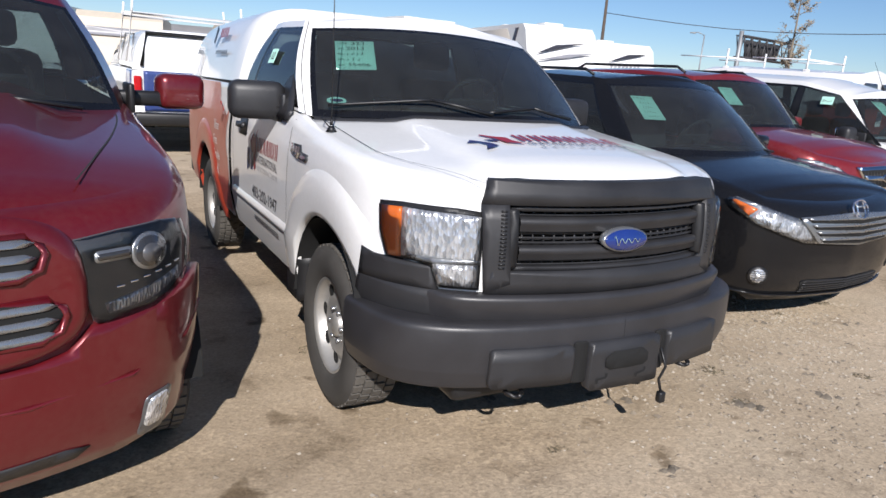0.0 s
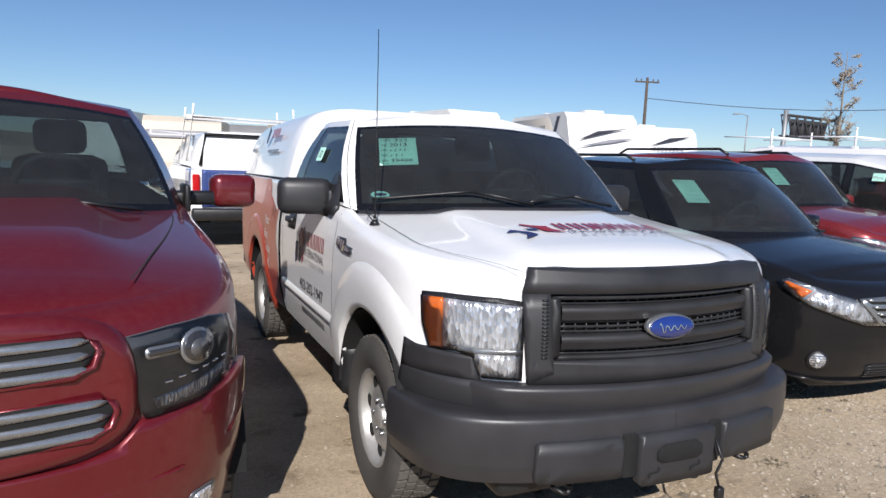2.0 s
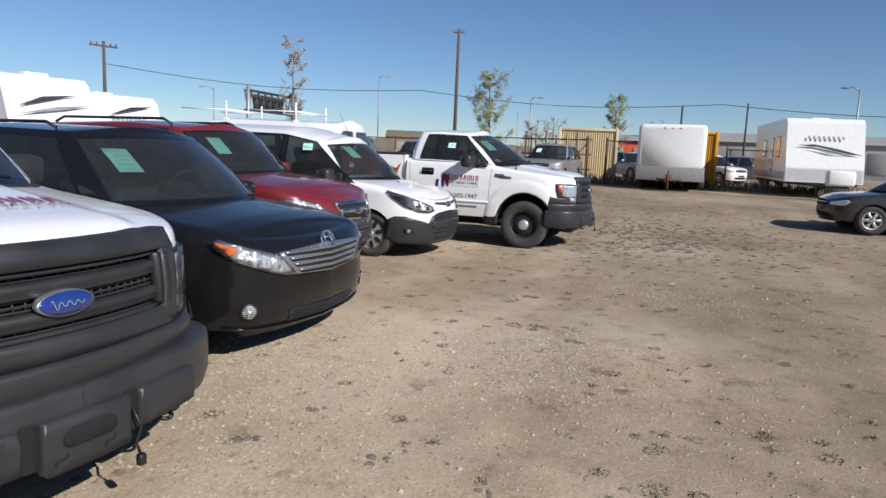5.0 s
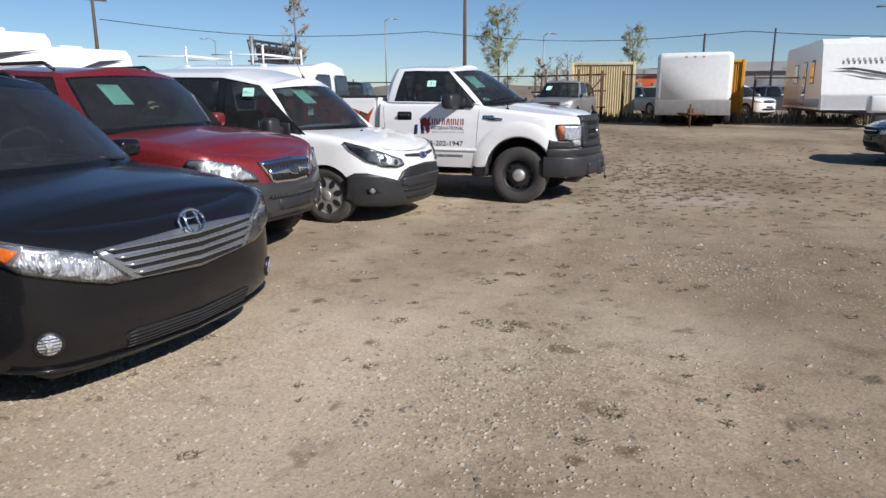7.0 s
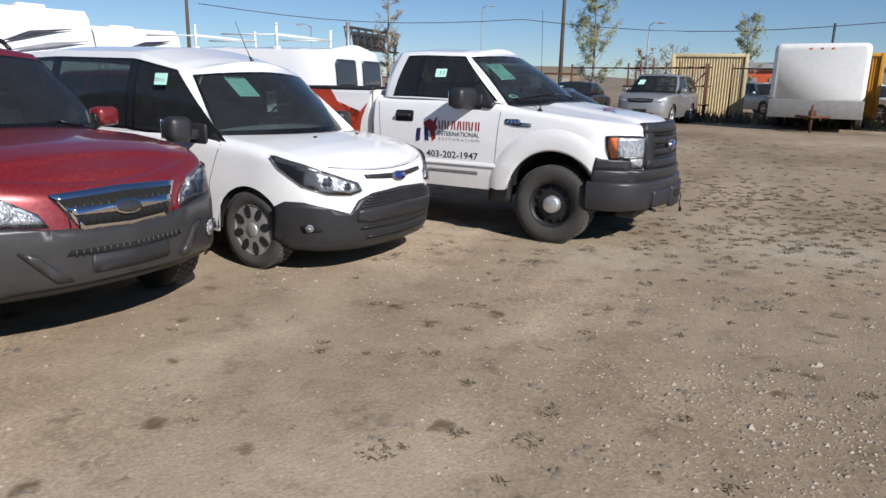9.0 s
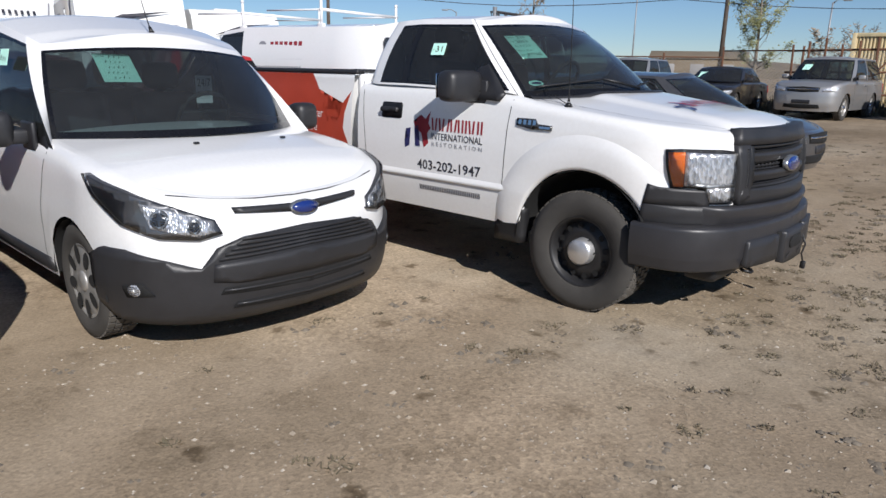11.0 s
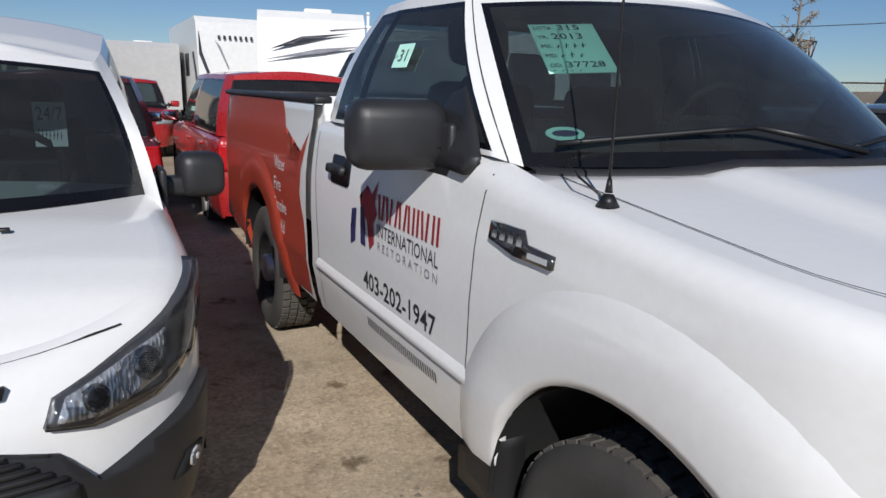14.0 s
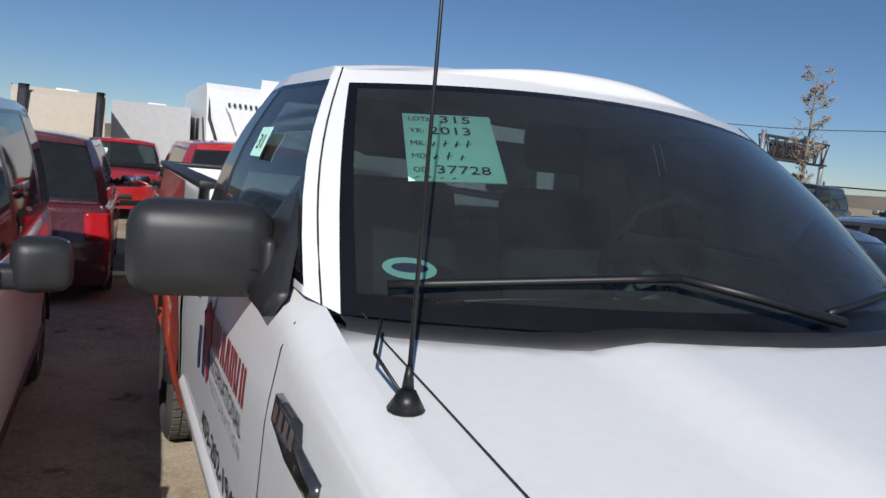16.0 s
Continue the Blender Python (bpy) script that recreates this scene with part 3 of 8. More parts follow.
def wheel(car, name, x, y, R, width, style, rim_r, turn=0.0):
    """A tyre with tread blocks and a pressed wheel; y's sign gives the side."""
    side = 1 if y > 0 else -1
    w = new(name)
    w.parent = car
    w.matrix_local = pose(x, y, R, 0, 0, turn) @ Matrix.Diagonal((1, side, 1, 1))
    h = width / 2
    bm = bmesh.new()
    lathe(bm, [(-h * 0.8, rim_r), (-h, rim_r + 0.03), (-h, R - 0.06), (-h * 0.86, R - 0.012), (-h * 0.6, R - 0.004)], 48)
    lathe(bm, [(h * 0.6, R - 0.004), (h * 0.86, R - 0.012), (h * 0.98, R - 0.05), (h, (R + rim_r) / 2), (h * 0.92, rim_r + 0.02), (h * 0.8, rim_r)], 48)
    part("tyre", bm, M["rubber"], w)
    bm = bmesh.new()
    lathe(bm, [(-h * 0.72, R - 0.012), (h * 0.72, R - 0.012)], 48)
    n = 44
    for k in range(n):
        for j, (o, q) in enumerate(((-0.62, 0), (-0.22, 0.5), (0.22, 0), (0.62, 0.5))):
            a = 2 * math.pi * (k + q) / n
            da, dw = 0.36 * 2 * math.pi / n, h * 0.17
            q4 = [(a - da, o * h - dw), (a + da, o * h - dw), (a + da, o * h + dw), (a - da, o * h + dw)]
            up = [bm.verts.new((R * math.cos(t), v, R * math.sin(t))) for t, v in q4]
            dn = [bm.verts.new(((R - 0.014) * math.cos(t), v, (R - 0.014) * math.sin(t))) for t, v in q4]
            bm.faces.new(up)
            for i in range(4):
                bm.faces.new((up[i], up[(i + 1) % 4], dn[(i + 1) % 4], dn[i]))
    part("tread", bm, M["tread"], w, smooth=False)
    mat = M["black_wheel"] if style == "black" else M["steel_wheel"]
    bm = bmesh.new()
    lathe(bm, [(h * 0.80, rim_r + 0.008), (h * 0.84, rim_r - 0.004), (h * 0.70, rim_r - 0.018), (h * 0.35, rim_r - 0.035), (-h * 0.6, rim_r - 0.045)], 48)
    part("rim", bm, mat, w)
    bm = bmesh.new()
    dish = [(h * 0.30, rim_r - 0.036), (h * 0.34, rim_r * 0.78), (h * 0.50, rim_r * 0.66), (h * 0.56, rim_r * 0.50), (h * 0.42, rim_r * 0.34), (h * 0.42, 0.02)]
    if style == "cover":
        dish = [(h * 0.72, rim_r - 0.012), (h * 0.80, rim_r * 0.85), (h * 0.86, rim_r * 0.5), (h * 0.86, 0.02)]
    if style == "alloy":
        dish = [(h * 0.30, rim_r - 0.036), (h * 0.25, rim_r * 0.6), (h * 0.25, 0.02)]
    lathe(bm, dish, 48)
    part("wheel_disc", bm, M["black_trim"] if style == "alloy" else mat, w)
    if style in ("black", "steel", "cover"):
        n, rr, sz = {"black": (12, 0.72, 0.020), "steel": (7, 0.72, 0.033), "cover": (8, 0.74, 0.034)}[style]
        o = h * (0.80 if style == "cover" else 0.42)
        for k in range(n):
            a = 2 * math.pi * (k + 0.3) / n
            c = Vector((rim_r * rr * math.cos(a), o, rim_r * rr * math.sin(a)))
            e, u = Vector((math.cos(a), 0, math.sin(a))), Vector((-math.sin(a), 0, math.cos(a)))
            k2 = 1.7 if style == "cover" else 1.0
            # a flat cap on the disc, the shade inside the hole painted black
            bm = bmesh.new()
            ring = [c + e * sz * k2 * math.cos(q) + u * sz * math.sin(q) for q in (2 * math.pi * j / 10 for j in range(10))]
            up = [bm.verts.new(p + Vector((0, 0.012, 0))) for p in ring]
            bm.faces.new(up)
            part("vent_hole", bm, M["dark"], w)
    if style == "alloy":
        bm = bmesh.new()
        for k in range(6):
            a = 2 * math.pi * k / 6
            box(bm, (rim_r * 0.52 * math.cos(a), h * 0.55, rim_r * 0.52 * math.sin(a)), (rim_r * 0.95, 0.03, 0.07), 0.012, Matrix.Rotation(-a, 4, "Y"), 1)
        part("spoke", bm, M["steel_wheel"], w)
    bm = bmesh.new()
    cap = M["cap_metal"] if style == "black" else M["chrome"] if style == "alloy" else mat
    cr = 0.088 if style == "black" else 0.062
    tip = 0.62 if style == "steel" else 0.97
    lathe(bm, [(h * 0.40, cr), (h * (tip - 0.07), cr * 0.94), (h * tip, cr * 0.78), (h * (tip + 0.03), 0.0)], 20)
    part("hub_cap", bm, cap, w)
    if style in ("steel", "black"):
        bm = bmesh.new()
        for k in range(6):
            a = 2 * math.pi * k / 6
            t = bmesh.new()
            bmesh.ops.create_cone(t, cap_ends=True, segments=6, radius1=0.011, radius2=0.010, depth=0.03)
            bmesh.ops.transform(t, matrix=Matrix.Translation((0.078 * math.cos(a), h * 0.5, 0.078 * math.sin(a))) @ Matrix.Rotation(math.pi / 2, 4, "X"), verts=t.verts)
            merge(bm, t)
        part("wheel_nut", bm, M["satin"] if style == "steel" else M["black_wheel"], w)
    return w


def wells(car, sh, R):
    """Dark liners inside the arches and a dark underbody, the shade there put into their colour."""
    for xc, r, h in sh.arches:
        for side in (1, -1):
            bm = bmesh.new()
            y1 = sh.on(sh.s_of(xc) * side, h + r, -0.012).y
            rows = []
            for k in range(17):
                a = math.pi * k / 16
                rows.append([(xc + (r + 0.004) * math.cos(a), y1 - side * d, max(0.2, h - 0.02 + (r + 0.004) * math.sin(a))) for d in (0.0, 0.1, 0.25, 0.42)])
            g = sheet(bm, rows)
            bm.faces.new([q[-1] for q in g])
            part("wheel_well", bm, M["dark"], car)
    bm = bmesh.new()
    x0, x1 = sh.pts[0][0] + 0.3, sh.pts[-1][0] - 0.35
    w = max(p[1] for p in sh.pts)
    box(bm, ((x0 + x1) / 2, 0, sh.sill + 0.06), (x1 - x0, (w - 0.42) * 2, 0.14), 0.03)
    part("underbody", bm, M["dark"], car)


def interior(car, dash_x, seat_x, seat_z, w, wheel_side=1, rows=1, gap=0.9, head=0.0):
    """Dashboard, steering wheel and seats behind the glass."""
    bm = bmesh.new()
    box(bm, (dash_x - 0.05, 0, seat_z + 0.24), (0.5, w * 1.7, 0.22), 0.06)
    part("dashboard", bm, M["dash"], car)
    bm = bmesh.new()
    c = Vector((dash_x - 0.42, wheel_side * w * 0.44, seat_z + 0.47))
    tilt = Matrix.Rotation(radians(-62), 4, "Y")
    tube(bm, [c + tilt @ Vector((0.19 * math.cos(a), 0.19 * math.sin(a), 0)) for a in (2 * math.pi * k / 24 for k in range(25))], 0.016)
    tube(bm, [c, c + tilt @ Vector((0, 0, -0.3))], 0.03)
    box(bm, c, (0.1, 0.34, 0.03), 0.01, tilt)
    part("steering_wheel", bm, M["dash"], car)
    for r in range(rows):
        for side in (1, -1):
            bm = bmesh.new()
            y, x = side * w * 0.46, seat_x - gap * r
            box(bm, (x + 0.2, y, seat_z), (0.5, 0.5, 0.16), 0.06)
            box(bm, (x - 0.12, y, seat_z + 0.32), (0.15, 0.5, 0.62), 0.06, Matrix.Rotation(radians(-14), 4, "Y"))
            box(bm, (x - 0.22, y, seat_z + 0.74 + head), (0.11, 0.28, 0.2), 0.05, Matrix.Rotation(radians(-10), 4, "Y"))
            part("seat", bm, M["seat"], car)


def door_mirror(car, x, y, z, size, mat, side, arm=0.12, mat_arm=None, tall=False):
    mir = new("door_mirror")
    mir.parent = car
    bm = bmesh.new()
    box(bm, (x, y * side + side * (arm + size[1] / 2), z), size, min(size) * 0.32, Matrix.Rotation(radians(8 * side), 4, "Z"), 3)
    part("mirror_shell", bm, mat, mir)
    bm = bmesh.new()
    box(bm, (x + 0.02, side * (y + arm / 2), z - size[2] * 0.22), (size[0] * 0.6, arm + 0.12, size[2] * 0.42), 0.02)
    box(bm, (x + 0.05, side * (y + 0.005), z - size[2] * 0.2), (0.2, 0.03, size[2] * 0.8), 0.012)
    part("mirror_arm", bm, mat_arm or mat, mir)
    bm = bmesh.new()
    box(bm, (x - size[0] / 2 - 0.002, side * (y + arm + size[1] / 2), z), (0.008, size[1] * 0.82, size[2] * 0.78), 0.003, Matrix.Rotation(radians(8 * side), 4, "Z"))
    part("mirror_glass", bm, M["chrome"], mir)
    return mir


def wiper(car, pts, r=0.008):
    bm = bmesh.new()
    tube(bm, pts[:3], r * 1.3, 6, r)
    a, b = Vector(pts[2]), Vector(pts[3])
    tube(bm, [a.lerp(b, k / 6) for k in range(7)], r, 6)
    part("wiper", bm, M["black_trim"], car)


def paper_slip(name, origin, right, up, size, label, lines, big=True):
    """A pale green lot slip behind the glass: lines of (words or None, u, v, width, height)."""
    x, y = Vector(right).normalized(), Vector(up).normalized()
    n = x.cross(y)
    m = Matrix((x, y, n)).transposed().to_4x4()
    m.translation = origin
    sl = thing(name, m, label, "paper")
    bm = bmesh.new()
    box(bm, (0, 0, -0.001), (size[0], size[1], 0.002), 0)
    part("sheet", bm, M["paper"], sl, smooth=False)
    ink = bmesh.new()
    warp = lambda u, v, o: Vector((u * size[0] - size[0] / 2, v * size[1] - size[1] / 2, 0.002))
    for words, u, v, w, h in lines:
        if words:
            lettering(ink, words, warp, u, v, w, h, 0.0, 9)
        else:
            r = random.Random(int(u * 1000 + v * 777))
            n = max(3, int(w / 0.11))
            for k in range(n):
                a = u + w * k / n
                hh = h * r.uniform(0.5, 1)
                slab(ink, [(a, v), (a + 0.018, v), (a + 0.05, v + hh), (a + 0.032, v + hh)], warp, 0, 9)
                slab(ink, [(a, v + hh * 0.4), (a + 0.07, v + hh * 0.5), (a + 0.07, v + hh * 0.58), (a, v + hh * 0.5)], warp, 0, 9)
    part("writing", ink, M["ink"], sl, smooth=False, flip=False)
    return sl


def seam(bm, sh, pts, side, w=0.005, off=0.0015):
    """A thin dark panel gap along points (x, z) of a side."""
    for (a, b), (c, d) in zip(pts, pts[1:]):
        L = math.hypot(c - a, d - b)
        px, pz = -(d - b) / L * w / 2, (c - a) / L * w / 2
        n = max(1, int(L / 0.05))
        for k in range(n):
            q = [(lerp(a, c, k / n) + px, lerp(b, d, k / n) + pz), (lerp(a, c, (k + 1) / n) + px, lerp(b, d, (k + 1) / n) + pz),
                 (lerp(a, c, (k + 1) / n) - px, lerp(b, d, (k + 1) / n) - pz), (lerp(a, c, k / n) - px, lerp(b, d, k / n) - pz)]
            bm.faces.new([bm.verts.new(sh.on(sh.s_of(u) * side, v, off, True)) for u, v in q])


def at_ground(x, y, heading, dz=0.0, nose_up=0.0):
    return pose(x, y, dz, 0, 0, heading) @ pose(0, 0, 0, 0, -nose_up, 0)


# ---- ground ----
def smooth(a, b, x):
    t = min(1, max(0, (x - a) / (b - a)))
    return t * t * (3 - 2 * t)


def ground_z(x, y):
    """The lot dips a little in the west and rises gently to the north-east."""
    dip = -0.085 * smooth(1.9, 0.2, x - 0.25 * (y - 3.0)) * (1 + 0.6 * smooth(3, 8, y))
    rise = 0.30 * smooth(14, 27, 0.8 * x + 0.6 * y) * smooth(60, 2, y - x)
    lump = 0.012 * noise.noise((x * 0.35, y * 0.35, 0)) * smooth(400, 100, abs(x) + abs(y))
    du, dv = 0.844 * (x - 9.03) + 0.536 * (y - 8.49), 0.536 * (x - 9.03) - 0.844 * (y - 8.49)
    rut = -0.036 * smooth(1.75, 1.25, abs(du)) * smooth(2.6, 1.2, dv) * smooth(-6.5, -5.0, dv)
    return dip + rise + lump + rut


def axis_steps(lo, hi, fine, far):
    v, out = lo, []
    while v < hi:
        out.append(v)
        v += fine
    out.append(hi)
    a, b, s = lo, hi, fine
    while b < far:
        s *= 1.35
        a, b = a - s, b + s
        out = [a] + out + [b]
    return out


bm = bmesh.new()
gx, gy = axis_steps(-8, 30, 0.4, 1500), axis_steps(-8, 32, 0.4, 1500)
sheet(bm, [[(x, y, ground_z(x, y)) for y in gy] for x in gx])
ground = part("ground", bm, M["ground"])
tagged(ground, "packed tan dirt and gravel lot", "ground", kind="structure")


# ---- pickup with a grey bumper and a black slotted grille ----
PICKUP = Shell(
    [(-4.36, 0), (-4.36, 0.6), (-4.34, 0.90), (-4.26, 0.965), (-3.9, 0.98), (-3.2, 0.985), (-2.4, 0.985), (-1.4, 0.985), (-0.6, 0.985), (-0.1, 0.985),
     (0.25, 0.965), (0.45, 0.915), (0.62, 0.81), (0.755, 0.64), (0.835, 0.40), (0.875, 0.18), (0.885, 0)],
    [(-4.4, 1.44), (-2.11, 1.44), (-2.08, 1.37), (-0.80, 1.36), (-0.56, 1.325), (-0.40, 1.295), (0.0, 1.25), (0.45, 1.203), (0.9, 1.165)],
    0.47, [(0.0, 0.47, 0.44), (-3.2, 0.45, 0.46)],
    [(0.40, 0.075), (0.52, 0.035), (0.66, 0.012), (0.70, 0.0), (0.76, 0.006), (0.95, 0.0), (1.12, 0.004), (1.25, 0.022), (1.36, 0.045), (1.44, 0.05)],
    [(0.40, 0.06), (0.70, 0.0), (0.95, 0.0), (1.08, 0.02), (1.2, 0.06)],
    [(0.40, 0.02), (1.44, 0.02)], 0.06, (0.66, 0.5))


def pickup_hood(x, y):
    """Height of the hood's skin."""
    edge = PICKUP.top(x)
    _, w, _, ny = PICKUP.at(PICKUP.s_of(min(x, 0.84)))
    half = max(0.2, w - ny * (table(PICKUP.side, edge) + PICKUP.r))
    q = min(1, abs(y) / half)
    return edge + 0.045 * (1 - q ** 2.2) + pickup_dome(x, y)


def pickup_dome(x, y):
    return 0.022 * smooth(0.56, 0.44, abs(y)) * smooth(0.95, 0.6, x) + 0.025 * max(0, 1 - (y / 0.85) ** 2) * smooth(0.5, -0.3, x)


def pickup(m, label, wheels, topper, slip_tail):
    sh = PICKUP
    car = thing("pickup_truck", m, label, "pickup truck", "white company pickups")
    white = M["white"]
    bm = bmesh.new()
    sh.wall(bm, 18, x0=-2.075, skip=lambda s, z: abs(s) < 0.60 and 0.78 < z < 1.13)
    part("body", bm, white, car)
    bm = bmesh.new()
    sh.wall(bm, 14, x1=-2.115, r=0.02)
    part("bed_side", bm, white, car)
    # cab back and bed interior
    bm = bmesh.new()
    box(bm, (-2.06, 0, 0.98), (0.03, 1.84, 0.8), 0.01)
    part("cab_back", bm, white, car)
    bm = bmesh.new()
    for side in (1, -1):
        box(bm, (-3.23, side * 0.875, 1.13), (2.2, 0.03, 0.58), 0.01)
    box(bm, (-3.23, 0, 0.84), (2.2, 1.76, 0.04), 0.01)
    box(bm, (-2.14, 0, 1.13), (0.04, 1.8, 0.6), 0.01)
    box(bm, (-4.31, 0, 1.13), (0.05, 1.78, 0.6), 0.01)
    part("bed_liner", bm, white, car)
    bm = bmesh.new()
    for side in () if topper else (1, -1):
        box(bm, (-3.23, side * 0.902, 1.445), (2.22, 0.085, 0.035), 0.012)
    box(bm, (-4.32, 0, 1.445), (0.075, 1.74, 0.03), 0.01)
    part("bed_rail", bm, M["plastic"], car, "black plastic bed rail caps")
    # hood
    bm = bmesh.new()
    sh.lid(bm, -0.62, 0.99, 0.045, 40, extra=lambda x, y: pickup_dome(x, y) - 0.14 * smooth(0.0, 0.05, -0.14 - 0.365 * (y / 0.89) ** 2 - x))
    part("hood", bm, white, car)
    for side in (1, -1):
        bm = bmesh.new()
        pts = [(lerp(-0.52, 0.80, k / 20), side * (0.835 - 0.26 * smooth(0.2, 0.95, lerp(-0.52, 0.80, k / 20)))) for k in range(21)]
        for (a, b), (c, d) in zip(pts, pts[1:]):
            bm.faces.new([bm.verts.new((u, v, pickup_hood(u, v) + 0.003)) for u, v in ((a, b - 0.0017), (c, d - 0.0017), (c, d + 0.0017), (a, b + 0.0017))])
        part("hood_gap", bm, M["seam"], car)
    # arch flares
    for xc, r, h in sh.arches:
        for side in (1, -1):
            bm = bmesh.new()
            rows = []
            for k in range(33):
                a = math.pi * (-0.04 + 1.08 * k / 32)
                row = []
                for dr, off in ((-0.004, -0.02), (-0.002, 0.010), (0.02, 0.015), (0.12, 0.018), (0.175, 0.013), (0.215, -0.003)):
                    x, z = xc + (r + dr) * math.cos(a), h + (r + dr) * math.sin(a)
                    p = sh.on(sh.s_of(x) * side, max(0.4, z), off)
                    row.append((p.x, p.y, z))
                rows.append(row)
            sheet(bm, rows)
            part("arch_flare", bm, white if xc > -1 else (M["decal_red"] if side < 0 else white), car)
    # grille surround, bars, mesh and oval
    gr = new("grille")
    gr.parent = car
    bm = bmesh.new()
    for poly in ([(-0.63, 1.10), (-0.60, 1.188), (0.60, 1.188), (0.63, 1.10)], [(-0.60, 0.76), (-0.58, 0.845), (0.58, 0.845), (0.60, 0.76)],
                 [(-0.63, 1.10), (-0.60, 0.76), (-0.505, 0.80), (-0.525, 1.10)], [(0.63, 1.10), (0.525, 1.10), (0.505, 0.80), (0.60, 0.76)]):
        slab(bm, poly, sh.warp(0.035), 0.07)
    part("grille_surround", bm, M["plastic"], gr, "matt black grille surround")
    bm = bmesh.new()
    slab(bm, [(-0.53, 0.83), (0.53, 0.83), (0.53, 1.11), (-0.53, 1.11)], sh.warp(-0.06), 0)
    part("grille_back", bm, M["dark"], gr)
    for z0, z1 in ((0.995, 1.052), (0.885, 0.942)):
        bm = bmesh.new()
        rows = []
        for k in range(25):
            u = -0.475 + 0.95 * k / 24
            rows.append([sh.on(u, z, o) for z, o in ((z1, -0.03), (z1, 0.004), (z1 - 0.008, 0.014), (z0 + 0.030, 0.018), (z0 + 0.024, 0.008), (z0 + 0.006, 0.010), (z0, 0.002), (z0, -0.03))])
        sheet(bm, rows)
        part("grille_bar", bm, M["plastic"], gr)
    bm = bmesh.new()
    for poly in ([(-0.51, 1.077), (-0.51, 1.092), (0.51, 1.092), (0.51, 1.077)], [(-0.50, 0.847), (-0.50, 0.860), (0.50, 0.860), (0.50, 0.847)]):
        slab(bm, poly, sh.warp(0.012), 0.05)
    part("grille_inner_frame", bm, M["plastic"], gr)
    bm = bmesh.new()
    for z0, z1 in ((1.050, 1.080), (0.942, 0.996), (0.858, 0.888)):
        n = 2 if z1 - z0 < 0.04 else 3
        for k in range(n):
            z = lerp(z0, z1, (k + 0.5) / n)
            slab(bm, [(-0.50, z - 0.0035), (0.50, z - 0.0035), (0.50, z + 0.0035), (-0.50, z + 0.0035)], sh.warp(-0.016), 0.012)
        for k in range(23):
            u = -0.50 + 1.0 * k / 22
            slab(bm, [(u - 0.003, z0), (u + 0.003, z0), (u + 0.003, z1), (u - 0.003, z1)], sh.warp(-0.022), 0.010)
    part("grille_mesh", bm, M["plastic"], gr)
    for side in (1, -1):
        bm = bmesh.new()
        slab(bm, rounded(min(side * 0.525, side * 0.485), 0.86, max(side * 0.525, side * 0.485), 1.085, 0.012), sh.warp(0.028), 0.04)
        for k in range(16):
            z = 0.86 + 0.215 * k / 15
            slab(bm, [(side * 0.545 - 0.012, z), (side * 0.545 + 0.012, z), (side * 0.545 + 0.012, z + 0.006), (side * 0.545 - 0.012, z + 0.006)], sh.warp(0.039), 0.004)
        part("grille_side_post", bm, M["black_trim"], gr)
    bm = bmesh.new()
    slab(bm, ellipse(-0.02, 0.967, 0.112, 0.048), sh.warp(0.036), 0.03)
    badge = part("badge_rim", bm, M["satin"], gr)
    bm = bmesh.new()
    slab(bm, ellipse(-0.02, 0.967, 0.105, 0.042), sh.warp(0.040), 0.004)
    part("badge", bm, M["oval_blue"], badge, "blue enamel oval badge")
    bm = bmesh.new()
    script_strokes(bm, sh.warp(0.0435), -0.085, 0.947, 0.13, 0.042)
    part("badge_script", bm, M["chrome"], badge)
    # headlights
    for side in (1, -1):
        lamp = new("headlight")
        lamp.parent = car
        out = [(0.625, 0.775), (0.625, 1.055), (0.72, 1.065), (0.93, 1.068), (1.03, 1.062), (1.02, 0.97), (0.985, 0.865), (0.86, 0.868), (0.80, 0.85), (0.775, 0.775)]
        mir = lambda poly: [(side * u, v) for u, v in poly]
        bm = bmesh.new()
        slab(bm, mir([(u + (0.012 if u > 0.8 else -0.008), v + (0.010 if v > 0.95 else -0.010)) for u, v in out]), sh.warp(0.010), 0.03)
        part("lamp_bezel", bm, M["black_trim"], lamp)
        bm = bmesh.new()
        slab(bm, mir([(0.622, 0.868), (0.622, 0.884), (0.905, 0.884), (0.905, 0.872), (0.80, 0.862)]), sh.warp(0.022), 0.01, 0.03)
        part("lamp_divider", bm, M["satin"], lamp)
        bm = bmesh.new()
        slab(bm, mir([(0.628, 0.87), (0.628, 1.05), (0.932, 1.060), (0.925, 0.874), (0.80, 0.870)]), sh.warp(0.019), 0.02, 0.03)
        part("reflector", bm, M["reflector"], lamp)
        bm = bmesh.new()
        slab(bm, mir([(0.628, 0.778), (0.628, 0.866), (0.800, 0.866), (0.776, 0.778)]), sh.warp(0.019), 0.02, 0.03)
        part("lower_reflector", bm, M["reflector"], lamp)
        bm = bmesh.new()
        slab(bm, mir([(0.930, 0.868), (0.936, 1.060), (1.026, 1.058), (1.016, 0.97), (0.982, 0.866)]), sh.warp(0.020), 0.02, 0.03)
        part("turn_lens", bm, M["amber"], lamp, "amber turn signal lens")
        bm = bmesh.new()
        slab(bm, mir(out), sh.warp(0.030), 0.012)
        part("lens", bm, M["lens"], lamp)
    # grey fascia, bumper
    bm = bmesh.new()
